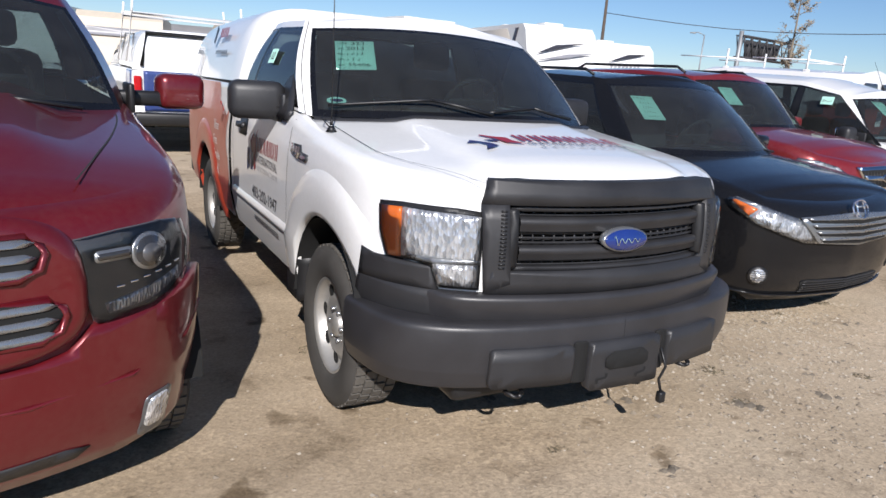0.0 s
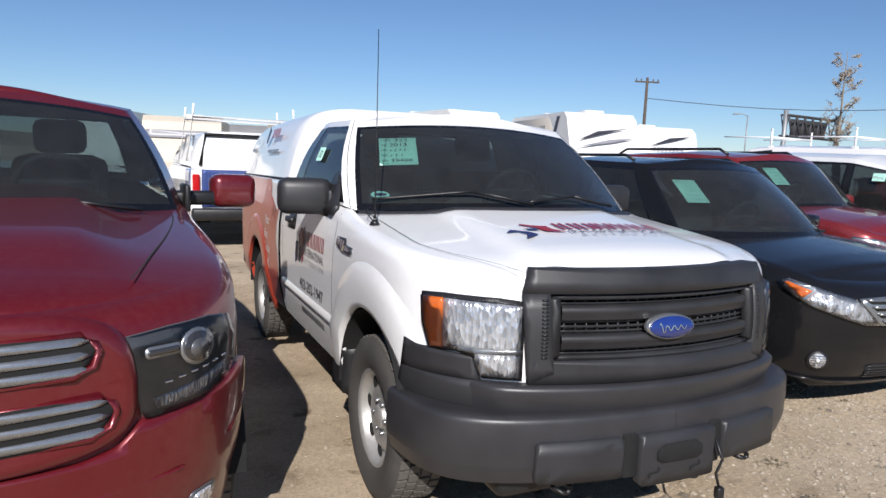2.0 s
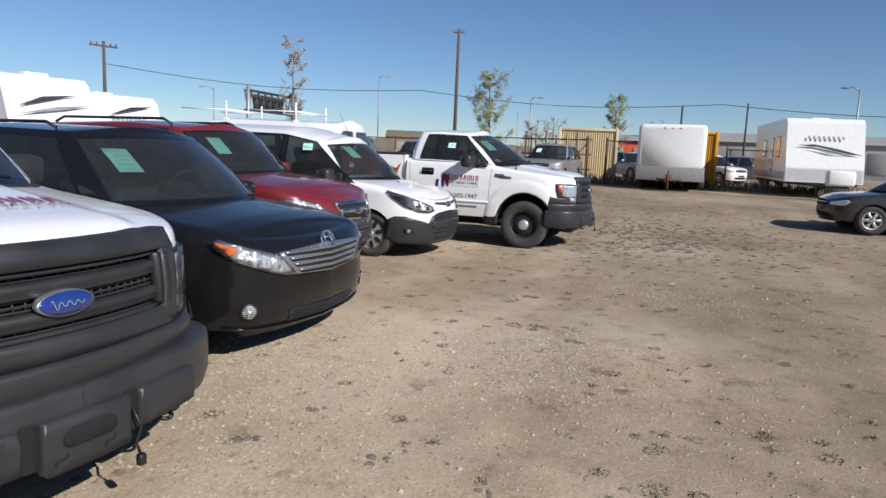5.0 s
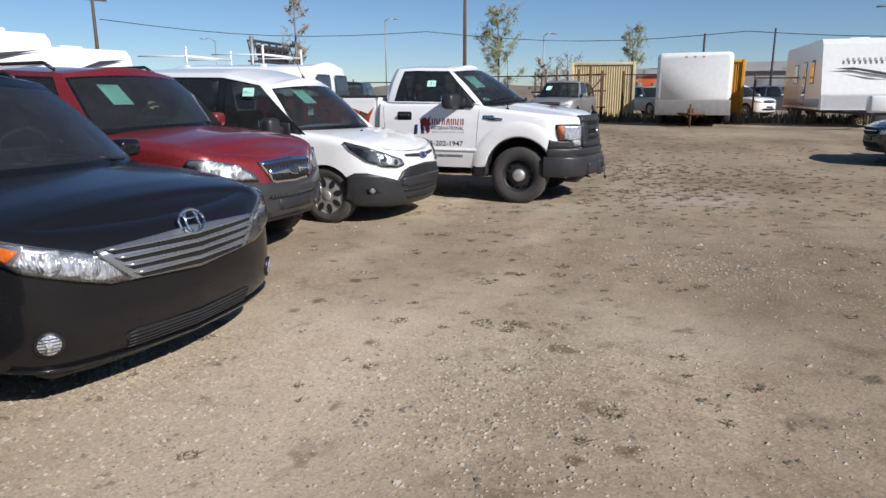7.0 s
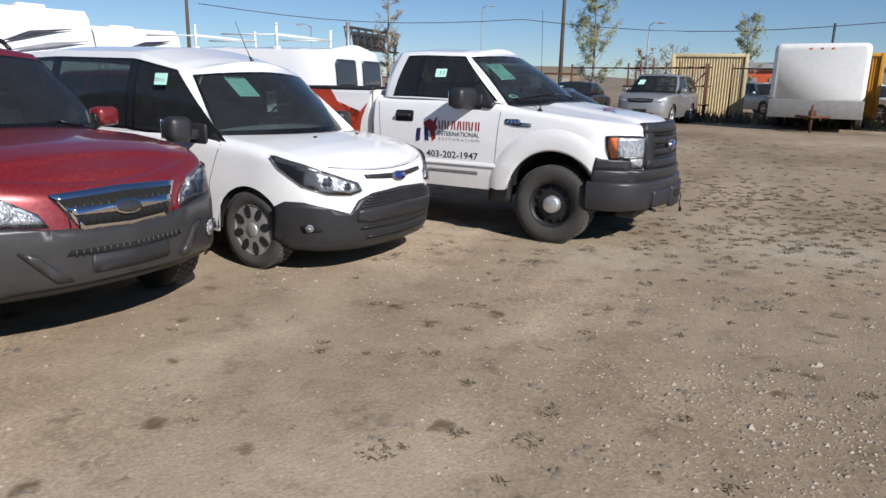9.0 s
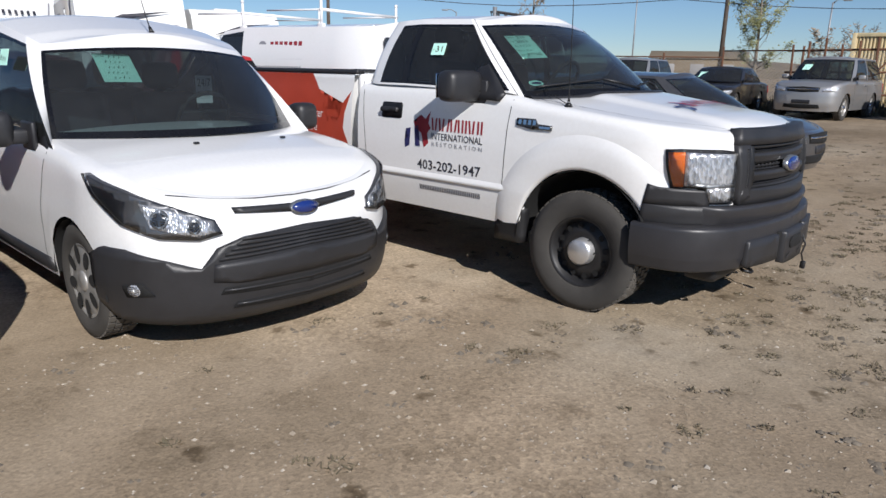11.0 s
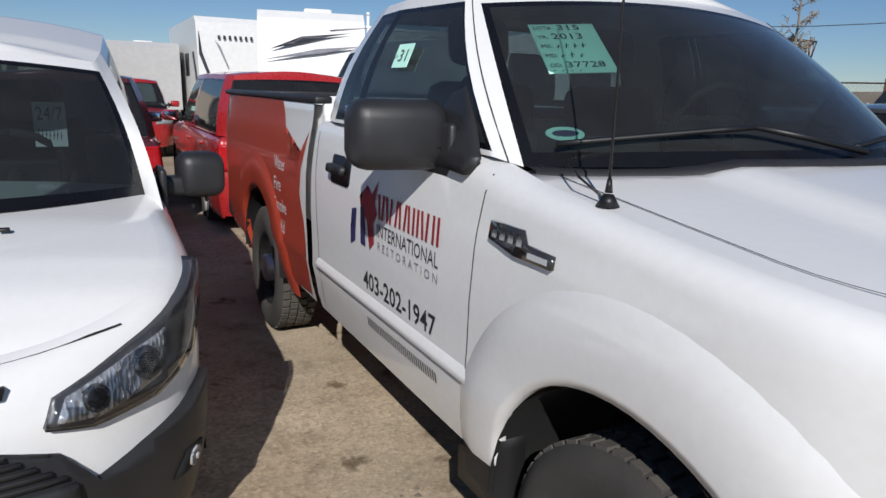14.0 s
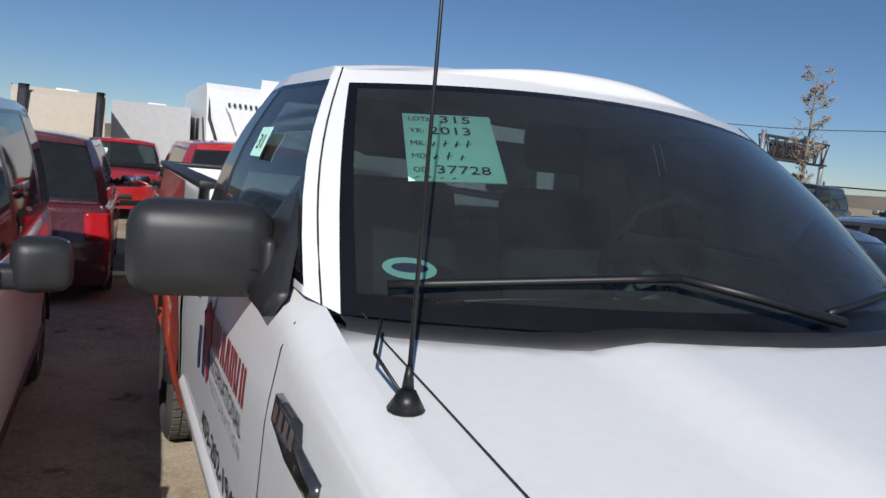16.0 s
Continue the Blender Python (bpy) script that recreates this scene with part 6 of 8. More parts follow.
        part("washer_jet", bm, M["black_trim"], car)
    slip_on_glass(m, (-0.60, -0.33, 1.45), (0.10, 1, 0), (-0.72, 0, 0.52), seed=3)
    rot = m.to_3x3()
    sg = paper_slip("window_sign", m @ Vector((-1.02, 0.46, 1.30)), rot @ Vector((0, 1, 0)), rot @ Vector((0, 0, 1)), (0.13, 0.20), "small white sign reading 24/7", [("24/7", 0.1, 0.6, 0.8, 0.3), (None, 0.1, 0.15, 0.8, 0.3)])
    sg.children[0].data.materials[0] = M["decal_white"]
    paper_slip("window_slip", m @ Vector((-1.05, -0.815, 1.50)), rot @ Vector((1, 0, 0)), rot @ Vector((0, 0.25, 1)), (0.16, 0.10), "small pale green lot slip on the door glass", [("LOT#", 0.08, 0.3, 0.3, 0.3), (None, 0.45, 0.25, 0.45, 0.4)])
    return car


# deep red pickup with a twin-slat grille
RED_PICKUP = Shell([(-4.75, 0), (-4.75, 0.6), (-4.72, 0.90), (-4.6, 0.975), (-3.6, 0.995), (-2.0, 0.995), (-0.6, 0.995), (-0.1, 0.995), (0.30, 0.975), (0.52, 0.92), (0.69, 0.79), (0.80, 0.58), (0.87, 0.30), (0.89, 0)],
                   [(-4.8, 1.42), (-2.6, 1.42), (-2.55, 1.37), (-0.75, 1.36), (-0.5, 1.31), (-0.2, 1.275), (0.3, 1.215), (0.6, 1.17), (0.9, 1.135)],
                   0.45, [(0.0, 0.47, 0.42), (-3.57, 0.46, 0.42)], [(0.4, 0.06), (0.55, 0.02), (0.75, 0.0), (1.0, 0.0), (1.2, 0.02), (1.4, 0.05)], [(0.28, 0.12), (0.40, 0.05), (0.55, 0.01), (0.70, 0.0), (1.0, 0.005), (1.12, 0.03)], [(0.4, 0.02), (1.4, 0.02)], 0.09, (0.34, 0.5))


def red_pickup(m):
    sh = RED_PICKUP
    keys = [((-2.52, 0, 1.37), (-2.40, 0, 1.84)), ((-2.50, 0.82, 1.37), (-2.38, 0.66, 1.83)), ((-2.42, 0.92, 1.37), (-2.3, 0.73, 1.83)), ((-1.95, 0.93, 1.37), (-1.9, 0.74, 1.84)), ((-1.87, 0.93, 1.37), (-1.83, 0.74, 1.84)),
            ((-0.78, 0.92, 1.345), (-1.28, 0.73, 1.83)), ((-0.56, 0.88, 1.31), (-1.16, 0.70, 1.815)), ((-0.22, 0, 1.345), (-1.02, 0, 1.87))]
    dome = lambda x, y: 0.05 * smooth(0.62, 0.42, abs(y)) * smooth(0.62, 0.2, x)
    car = car_parts("pickup_truck", m, "deep red pickup truck with smoked headlights", "pickup truck", sh, keys, {0: ("rear_window", M["glass"], ""), 2: ("rear_door_window", M["glass"], ""), 4: ("door_window", M["glass"], ""), 6: ("windscreen", M["ws_glass"], "")},
                    M["red"], (0, -3.57), 0.395, 0.26, "alloy", -0.62, 0.06, 0.26, deck=-2.6, dome=dome, seats=2)
    head_lamp(car, sh, [(0.60, 0.80), (0.545, 1.045), (0.56, 1.055), (0.70, 1.068), (0.86, 1.072), (0.955, 1.06), (0.985, 1.0), (0.975, 0.875), (0.93, 0.84), (0.80, 0.805), (0.64, 0.79)],
              [(0.645, 0.815), (0.635, 0.85), (0.80, 0.872), (0.94, 0.90), (0.94, 0.87), (0.80, 0.828)], None, (), "dark")
    patch(car, "projector_ring", sh, ellipse(0.785, 0.99, 0.066, 0.060), M["satin"], 0.027, 0.012)
    patch(car, "projector_bowl", sh, ellipse(0.785, 0.99, 0.055, 0.049), M["lamp_dark"], 0.031, 0.004)
    patch(car, "projector_lens", sh, ellipse(0.785, 0.985, 0.034, 0.030), M["lamp_grey"], 0.035, 0.006)
    patch(car, "running_light", sh, rounded(0.605, 0.982, 0.725, 1.018, 0.014), M["satin"], 0.026, 0.004)
    patch(car, "running_light_core", sh, rounded(0.612, 0.990, 0.715, 1.010, 0.008), M["lamp_dark"], 0.029, 0.002)
    for k in range(6):
        patch(car, "led_dot", sh, rounded(0.665 + 0.045 * k, 0.896 + 0.006 * k, 0.690 + 0.045 * k, 0.902 + 0.006 * k, 0.002), M["chrome"], 0.027, 0.002)
    gr = new("grille")
    gr.parent = car
    for z0, z1, ur in ((0.965, 1.088, 0.475), (0.775, 0.905, 0.515)):
        zm = (z0 + z1) / 2
        patch(car, "grille_hollow", sh, [(0.035, z0), (ur - 0.07, z0 + 0.004), (ur, zm + 0.01), (ur - 0.01, z1 - 0.03), (ur - 0.05, z1), (0.035, z1)], M["dark"], 0.036, 0.02, parent=gr)
        for k in range(3):
            z = lerp(z0, z1, (k + 0.22) / 3)
            patch(car, "grille_slat", sh, [(0.04, z), (ur - 0.05, z + 0.004), (ur - 0.022, z + 0.014), (ur - 0.05, z + 0.026), (0.04, z + 0.024)], M["satin"], 0.042, 0.012, "satin metal grille slat", parent=gr)
        bm = bmesh.new()
        for side in (1, -1):
            tube(bm, [sh.on(side * u, v, 0.036) for u, v in ((0.03, z0), (ur - 0.07, z0 + 0.004), (ur - 0.02, z0 + 0.03), (ur, zm + 0.01), (ur - 0.008, z1 - 0.03), (ur - 0.045, z1), (0.03, z1))], 0.011, 8)
        part("grille_rim", bm, M["red"], gr)
    bm = bmesh.new()
    rows = []
    for k in range(61):
        a = 2 * math.pi * k / 60
        c, d = math.cos(a), math.sin(a)
        cu, cv = math.copysign(abs(c) ** 0.5, c), math.copysign(abs(d) ** 0.5, d)
        rows.append([sh.on(cu * (ru - 0.03 * (cv > 0) * cv), 0.93 + cv * rv, o) for ru, rv, o in ((0.590, 0.225, 0.006), (0.575, 0.215, 0.030), (0.550, 0.190, 0.038), (0.535, 0.172, 0.034), (0.30, 0.10, 0.032), (0.0, 0.0, 0.032))])
    sheet(bm, rows)
    part("grille_surround", bm, M["red"], gr, "body-coloured grille surround")
    patch(car, "front_bumper", sh, [(0, 0.28), (0, 0.70), (0.42, 0.705), (0.52, 0.725), (0.59, 0.79), (0.80, 0.80), (0.97, 0.86), (1.08, 0.87), (1.18, 0.83), (1.20, 0.55), (1.12, 0.36), (0.7, 0.29)], M["red"], 0.030, 0.06, "body-coloured front bumper")
    patch(car, "bumper_slot", sh, [(0, 0.335), (0, 0.385), (0.50, 0.390), (0.58, 0.375), (0.54, 0.338)], M["plastic"], 0.036, 0.01)
    bm = bmesh.new()
    for side in (1, -1):
        tube(bm, [sh.on(side * u, v, 0.032) for u, v in ((0.0, 0.585), (0.4, 0.585), (0.7, 0.60), (0.95, 0.64), (1.10, 0.72))], 0.007, 6)
    part("bumper_crease", bm, M["red"], car)
    for side in (1, -1):
        fl = new("fog_lamp")
        fl.parent = car
        bm = bmesh.new()
        slab(bm, rounded(min(side * 0.76, side * 0.895), 0.315, max(side * 0.76, side * 0.895), 0.485, 0.03), sh.warp(0.034), 0.01, 0.04)
        part("bezel", bm, M["lamp_grey"], fl)
        bm = bmesh.new()
        slab(bm, rounded(min(side * 0.775, side * 0.88), 0.35, max(side * 0.775, side * 0.88), 0.472, 0.03), sh.warp(0.040), 0.01, 0.04)
        part("lamp", bm, M["reflector"], fl)
    side_gaps(car, sh, [[(-0.58, 1.3), (-0.6, 0.8), (-0.6, 0.5)], [(-1.9, 1.35), (-1.92, 0.8), (-1.9, 0.5)]])
    handles(car, sh, [(-1.7, 1.16), (-2.2, 1.16)], M["red"])
    for side in (1, -1):
        bm = bmesh.new()
        pts = [(lerp(-0.45, 0.62, k / 16), side * lerp(0.84, 0.58, (k / 16) ** 1.4)) for k in range(17)]
        for (a, b), (c, d) in zip(pts, pts[1:]):
            zz = lambda u, v: sh.top(u) + 0.06 * (1 - min(1, abs(v) / (0.84 if u < 0.3 else 0.84 - 0.3 * (u - 0.3))) ** 2.2) + dome(u, v) + 0.006
            bm.faces.new([bm.verts.new((u, v, zz(u, v))) for u, v in ((a, b - 0.003), (c, d - 0.003), (c, d + 0.003), (a, b + 0.003))])
        part("hood_gap", bm, M["seam"], car)
    for side in (1, -1):
        door_mirror(car, -0.90, 0.95, 1.40, (0.14, 0.24, 0.18), M["red"], side, 0.14, M["black_trim"])
    wiper(car, [(-0.24, 0.05, 1.36), (-0.3, -0.1, 1.38), (-0.38, -0.2, 1.39), (-0.52, -0.75, 1.35)])
    wiper(car, [(-0.36, 0.7, 1.34), (-0.32, 0.5, 1.37), (-0.33, 0.42, 1.38), (-0.3, 0.02, 1.39)])
    return car


VENZA = at_ground(2.32, 5.255, -59, 0.0)
SORENTO = at_ground(3.87, 7.431, -58)
TRANSIT = at_ground(6.004, 8.459, -58)
RAM = at_ground(-1.967, 2.235, -56.4, -0.10)
crossover(VENZA)
red_suv(SORENTO)
compact_van(TRANSIT)
red_pickup(RAM)


# ---- parked vehicles behind and beyond ----
def common_car(m, label, paint, H=1.7, L=4.6, w=0.9, kind="suv", category="car", style="alloy", inner=False, lamps=True):
    """A parked car or sport utility vehicle of everyday shape, with lamps, grille, mirrors and handles."""
    wb = L * 0.58
    xf, xr = 0.88, 0.88 - L
    belt = H * (0.62 if kind == "suv" else 0.66)
    hood = belt * (0.97 if kind == "suv" else 0.92)
    R = 0.36 if kind == "suv" else 0.32
    top = [(xr, belt), (-0.9, belt), (-0.5, belt - 0.02), (0.0, hood), (0.5, hood - 0.05), (xf, hood - 0.14)]
    if kind == "sedan":
        top = [(xr, belt - 0.06), (xr + 0.8, belt)] + top[1:]
    sh = Shell(plan_outline(xr, xf, w, [(0.3, w * 0.98), (0.52, w * 0.92), (0.70, w * 0.78), (0.80, w * 0.55), (0.86, w * 0.3)]), top, 0.27,
               [(0.0, R + 0.04, R), (-wb, R + 0.04, R)], [(0.2, 0.05), (0.45, 0.01), (0.7, 0.0), (1.1, 0.03)], [(0.2, 0.08), (0.45, 0.0), (0.7, 0.01), (0.95, 0.06)], None, 0.09, (0.25, 0.3))
    rb = xr + (0.12 if kind == "suv" else 0.85)
    rt = xr + (0.38 if kind == "suv" else 1.45)
    keys = [((rb, 0, belt), (rt, 0, H - 0.05)), ((rb + 0.04, w * 0.84, belt), (rt + 0.04, w * 0.68, H - 0.07)), ((rb + 0.2, w * 0.92, belt), (rt + 0.2, w * 0.73, H - 0.06)), ((-1.95, w * 0.94, belt), (-1.95, w * 0.76, H - 0.05)), ((-1.86, w * 0.94, belt), (-1.86, w * 0.76, H - 0.05)),
            ((-0.68, w * 0.92, belt - 0.02), (-1.25, w * 0.74, H - 0.06)), ((-0.48, w * 0.88, belt - 0.02), (-1.13, w * 0.71, H - 0.07)), ((-0.15, 0, belt + 0.01), (-1.0, 0, H - 0.05))]
    car = car_parts("car", m, label, category, sh, keys, {0: ("rear_window", M["glass"], ""), 2: ("rear_door_window", M["glass"], ""), 4: ("door_window", M["glass"], ""), 6: ("windscreen", M["ws_glass"], "")},
                    paint, (0, -wb), R, R * 0.63, style, -0.55, 0.04, 0.21, deck=rb + 0.3 if kind == "sedan" else None, inner=inner)
    zl = hood - 0.2
    for side in (1, -1):
        bm = bmesh.new()
        slab(bm, [(side * u, v) for u, v in ((0.50, zl - 0.08), (0.55, zl), (0.95, zl + 0.06), (1.02, zl + 0.02), (0.90, zl - 0.07))], sh.warp(0.012), 0.02)
        part("headlight", bm, M["reflector"], car)
        bm = bmesh.new()
        e = sh.pts[0][4]
        zt = belt - (0.18 if kind == "suv" else 0.2)
        slab(bm, rounded(-0.13, zt - 0.16, 0.13, zt + 0.10, 0.03), lambda u, v, o: sh.on((e - w * 0.86 + u) * side, v, 0.014 + o), 0.02)
        part("tail_light", bm, M["red_lens"], car, "red tail lamp lens")
        door_mirror(car, -0.72, w * 0.95, belt + 0.08, (0.14, 0.19, 0.14), paint, side, 0.05, M["black_trim"])
    patch(car, "grille", sh, [(0, zl - 0.10), (0.42, zl - 0.08), (0.45, zl + 0.03), (0, zl + 0.05)], M["dark"], 0.012, 0.02)
    patch(car, "grille_bar", sh, [(0, zl - 0.03), (0.42, zl - 0.02), (0.42, zl), (0, zl - 0.01)], M["chrome"], 0.02, 0.01)
    patch(car, "lower_intake", sh, [(0, 0.32), (0.5, 0.34), (0.46, 0.44), (0, 0.44)], M["dark"], 0.010, 0.01)
    patch(car, "plate_pad", sh, rounded(-0.24, 0.46, 0.24, 0.56, 0.01), M["plastic"], 0.012, 0.01, both=False)
    side_gaps(car, sh, [[(-0.6, belt - 0.06), (-0.62, 0.4)], [(-1.9, belt - 0.04), (-1.92, 0.4)]], w=0.01)
    handles(car, sh, [(-1.7, belt - 0.14), (-2.7, belt - 0.12)], paint)
    return car


def on_lot(x, y, heading):
    return at_ground(x, y, heading, ground_z(x, y))


common_car(on_lot(3.87, 16.76, 122), "bright red sport utility vehicle parked facing away", M["bright_red"], 1.78, 4.65)
common_car(on_lot(1.85, 15.95, 121), "burgundy sport utility vehicle parked facing away", M["burgundy"], 1.72, 4.6)
common_car(on_lot(-0.2, 21.0, -60), "red crossover car facing the lot lane", M["bright_red"], 1.68, 4.4)
common_car(on_lot(10.75, 10.75, -57), "steel blue sedan parked beside the pickup", M["steel_blue"], 1.46, 4.8, 0.91, "sedan")
common_car(on_lot(12.9, 12.2, -56), "dark grey sedan in the parked row", M["grey_car"], 1.45, 4.7, 0.9, "sedan")
suv = common_car(on_lot(21.6, 20.6, -150), "silver sport utility vehicle with dark grille by the fence", M["silver"], 1.78, 4.7, 0.93)
common_car(on_lot(19.9, 23.0, -143), "black sedan by the fence", M["black"], 1.45, 4.7, 0.9, "sedan")
common_car(on_lot(18.0, 25.4, -140), "silver grey sport utility vehicle by the fence", M["silver"], 1.72, 4.6)
common_car(on_lot(15.3, 26.8, -130), "black sport utility vehicle by the fence", M["black"], 1.8, 4.8, 0.95)
common_car(on_lot(12.6, 27.5, -125), "black pickup-size vehicle by the fence", M["black"], 1.85, 5.0, 0.97)
common_car(on_lot(17.7, 6.5, 128), "black sedan standing apart on the lane", M["black"], 1.46, 4.7, 0.9, "sedan")
for (x, y, h), z in (((21.6, 20.6, -150), 1.52), ((19.9, 23.0, -143), 1.24), ((-0.2, 21.0, -60), 1.42), ((10.75, 10.75, -57), 1.24)):
    slip_on_glass(on_lot(x, y, h), (-0.62, -0.42, z - 0.06), (0.1, 1, 0), (-0.72, 0, 0.5), seed=4)


def cargo_van(m):
    """A full-size white work van with two ladder racks; its left side carries a red mark."""
    sh = Shell(plan_outline(-4.5, 0.95, 1.0, [(0.3, 0.98), (0.55, 0.92), (0.75, 0.76), (0.86, 0.5), (0.92, 0.25)], 0.95),
               [(-4.6, 1.30), (-0.9, 1.28), (-0.4, 1.22), (0.3, 1.16), (0.95, 1.05)], 0.36, [(0.0, 0.42, 0.37), (-3.5, 0.42, 0.37)],
               [(0.3, 0.04), (0.6, 0.0), (1.0, 0.0), (1.3, 0.02)], [(0.3, 0.05), (0.6, 0.0), (1.1, 0.04)], [(0.3, 0.02), (1.3, 0.02)], 0.06, (0.4, 0.45))
    keys = [((-4.47, 0, 1.30), (-4.40, 0, 2.08)), ((-4.46, 0.88, 1.30), (-4.38, 0.80, 2.02)), ((-4.38, 0.97, 1.30), (-4.3, 0.86, 2.02)), ((-1.75, 0.97, 1.29), (-1.70, 0.86, 2.05)), ((-1.66, 0.97, 1.29), (-1.62, 0.86, 2.05)),
            ((-0.55, 0.95, 1.26), (-1.1, 0.84, 2.0)), ((-0.35, 0.9, 1.25), (-1.0, 0.80, 1.98)), ((0.0, 0, 1.27), (-0.85, 0, 2.04))]
    van = car_parts("van", m, "white work van with white ladder racks on the roof", "van", sh, keys, {4: ("door_window", M["glass"], ""), 6: ("windscreen", M["ws_glass"], "")}, M["white"], (0, -3.5), 0.37, 0.2, "steel", -0.5, 0.04, 0.23, roof_crown=0.07, inner=False)
    for y in (0.42, -0.42):
        bm = bmesh.new()
        slab(bm, rounded(y - 0.30, 1.42, y + 0.30, 1.88, 0.06), lambda u, v, o: Vector((-4.535 + (v - 1.3) * 0.09 - o, u, v)), 0.02)
        part("rear_window", bm, M["lamp_dark"], van)
    side = lambda u, v, o: Vector((-u, 0.985 - (v - 1.3) * 0.15 + 0.012, v))
    bm = bmesh.new()
    bars(bm, side, 2.3, 1.66, 0.75, 0.17, 7, 21)
    part("side_bars_red", bm, M["decal_crimson"], van)
    bm = bmesh.new()
    bars(bm, side, 2.5, 1.57, 0.55, 0.05, 11, 22)
    bars(bm, side, 1.95, 1.42, 1.1, 0.05, 20, 23)
    slab(bm, ellipse(2.13, 1.75, 0.10, 0.09), side, 0)
    part("side_bars_dark", bm, M["decal_grey"], van)
    for x in (-1.55, -3.35):
        rack = new("ladder_rack")
        rack.parent = van
        bm = bmesh.new()
        tube(bm, [(x, -0.85, 2.27), (x, 0.85, 2.27)], 0.022, 6)
        part("crossbar", bm, M["decal_white"], rack)
        for y in (-0.82, 0.82):
            bm = bmesh.new()
            tube(bm, [(x, y, 2.02), (x, y, 2.42)], 0.022, 6)
            tube(bm, [(x, y, 2.42), (x, y, 2.46)], 0.026, 6)
            box(bm, (x, y, 2.05), (0.12, 0.06, 0.06), 0.01)
            part("upright", bm, M["decal_white"], rack)
        for y in (-0.82, 0.82):
            bm = bmesh.new()
            tube(bm, [(x, y, 2.27), (x + 1.2, y, 2.29)], 0.014, 5)
            part("side_rail", bm, M["decal_white"], rack)
    for s in (1, -1):
        door_mirror(van, -0.72, 0.97, 1.42, (0.14, 0.22, 0.28), M["black_trim"], s, 0.1)
    return van


cargo_van(on_lot(5.76, 17.65, 128))


def cap_pickup(m):
    """A blue pickup, parked tail to the lane, under a white bed cap with glazed flap and a ladder rack."""
    sh = Shell([(-4.7, 0), (-4.7, 0.6), (-4.67, 0.90), (-4.55, 0.965), (-3.6, 0.985), (-2.0, 0.985), (-0.1, 0.985), (0.30, 0.96), (0.52, 0.90), (0.70, 0.77), (0.82, 0.5), (0.88, 0)],
               [(-4.8, 1.36), (-0.75, 1.34), (-0.4, 1.26), (0.3, 1.2), (0.9, 1.08)], 0.45, [(0.0, 0.46, 0.40), (-3.5, 0.45, 0.40)], [(0.4, 0.05), (0.7, 0.0), (1.36, 0.04)], [(0.40, 0.06), (0.7, 0.0), (1.1, 0.05)], [(0.4, 0.01), (1.4, 0.02)], 0.07, (0.42, 0.62))
    keys = [((-2.52, 0, 1.34), (-2.40, 0, 1.84)), ((-2.50, 0.82, 1.34), (-2.38, 0.66, 1.83)), ((-2.42, 0.92, 1.34), (-2.3, 0.73, 1.83)), ((-1.95, 0.93, 1.34), (-1.9, 0.74, 1.84)), ((-1.87, 0.93, 1.34), (-1.83, 0.74, 1.84)),
            ((-0.78, 0.92, 1.32), (-1.28, 0.73, 1.83)), ((-0.56, 0.88, 1.29), (-1.16, 0.70, 1.815)), ((-0.22, 0, 1.32), (-1.02, 0, 1.87))]
    car = car_parts("pickup_truck", m, "white and blue pickup truck with white bed cap", "pickup truck", sh, keys, {2: ("rear_door_window", M["glass"], ""), 4: ("door_window", M["glass"], ""), 6: ("windscreen", M["ws_glass"], "")}, M["white"], (0, -3.5), 0.39, 0.24, "steel", -0.62, 0.05, 0.25, inner=False)
    bm = bmesh.new()
    slab(bm, [(-0.78, 0.72), (0.78, 0.72), (0.78, 1.33), (-0.78, 1.33)], lambda u, v, o: Vector((-4.715 - o, u, v)), 0.03)
    part("tailgate", bm, M["blue"], car, "blue tailgate")
    for s in (1, -1):
        bm = bmesh.new()
        slab(bm, [(-4.5, 0.75), (-3.96, 0.80), (-3.9, 1.32), (-4.5, 1.32)], sh.warp(0.006, s), 0.01)
        part("blue_flank", bm, M["blue"], car)
        bm = bmesh.new()
        slab(bm, rounded(-0.06, 0.85, 0.08, 1.25, 0.02), lambda u, v, o: Vector((-4.72 - o, s * (0.86 + u * 0.8), v)), 0.03)
        part("tail_light", bm, M["red_lens"], car)
    bm = bmesh.new()
    box(bm, (-4.78, 0, 0.60), (0.18, 1.9, 0.2), 0.04)
    part("rear_bumper", bm, M["black_trim"], car)
    cap = new("bed_cap")
    cap.parent = car
    bm = bmesh.new()
    rows = []
    for k in range(21):
        a = math.pi * k / 20
        y = 0.93 * math.copysign(abs(math.cos(a)) ** 0.25, math.cos(a))
        z = 1.37 + 0.60 * abs(math.sin(a)) ** 0.5
        y *= 1 - 0.12 * (z - 1.37) / 0.6
        rows.append([(x, y, z - d) for x, d in ((-2.5, 0.02), (-2.6, 0), (-4.55, 0.0), (-4.66, 0.03))])
    g = sheet(bm, rows)
    bm.faces.new([r[0] for r in g])
    bm.faces.new([r[-1] for r in g])
    part("cap_shell", bm, M["white"], cap)
    bm = bmesh.new()
    pts = [(-4.68, -0.80, 1.40), (-4.68, -0.72, 1.90), (-4.68, 0.72, 1.90), (-4.68, 0.80, 1.40)]
    tube(bm, pts, 0.03, 6)
    part("flap_frame", bm, M["black_trim"], cap)
    bm = bmesh.new()
    pts = [(-4.3, 0.90, 1.45), (-4.2, 0.84, 1.88), (-3.0, 0.84, 1.90), (-2.8, 0.90, 1.45), (-4.3, 0.90, 1.45)]
    for s in (1, -1):
        tube(bm, [(a, b * s, c) for a, b, c in pts], 0.016, 5)
    part("side_flap_frame", bm, M["satin"], cap)
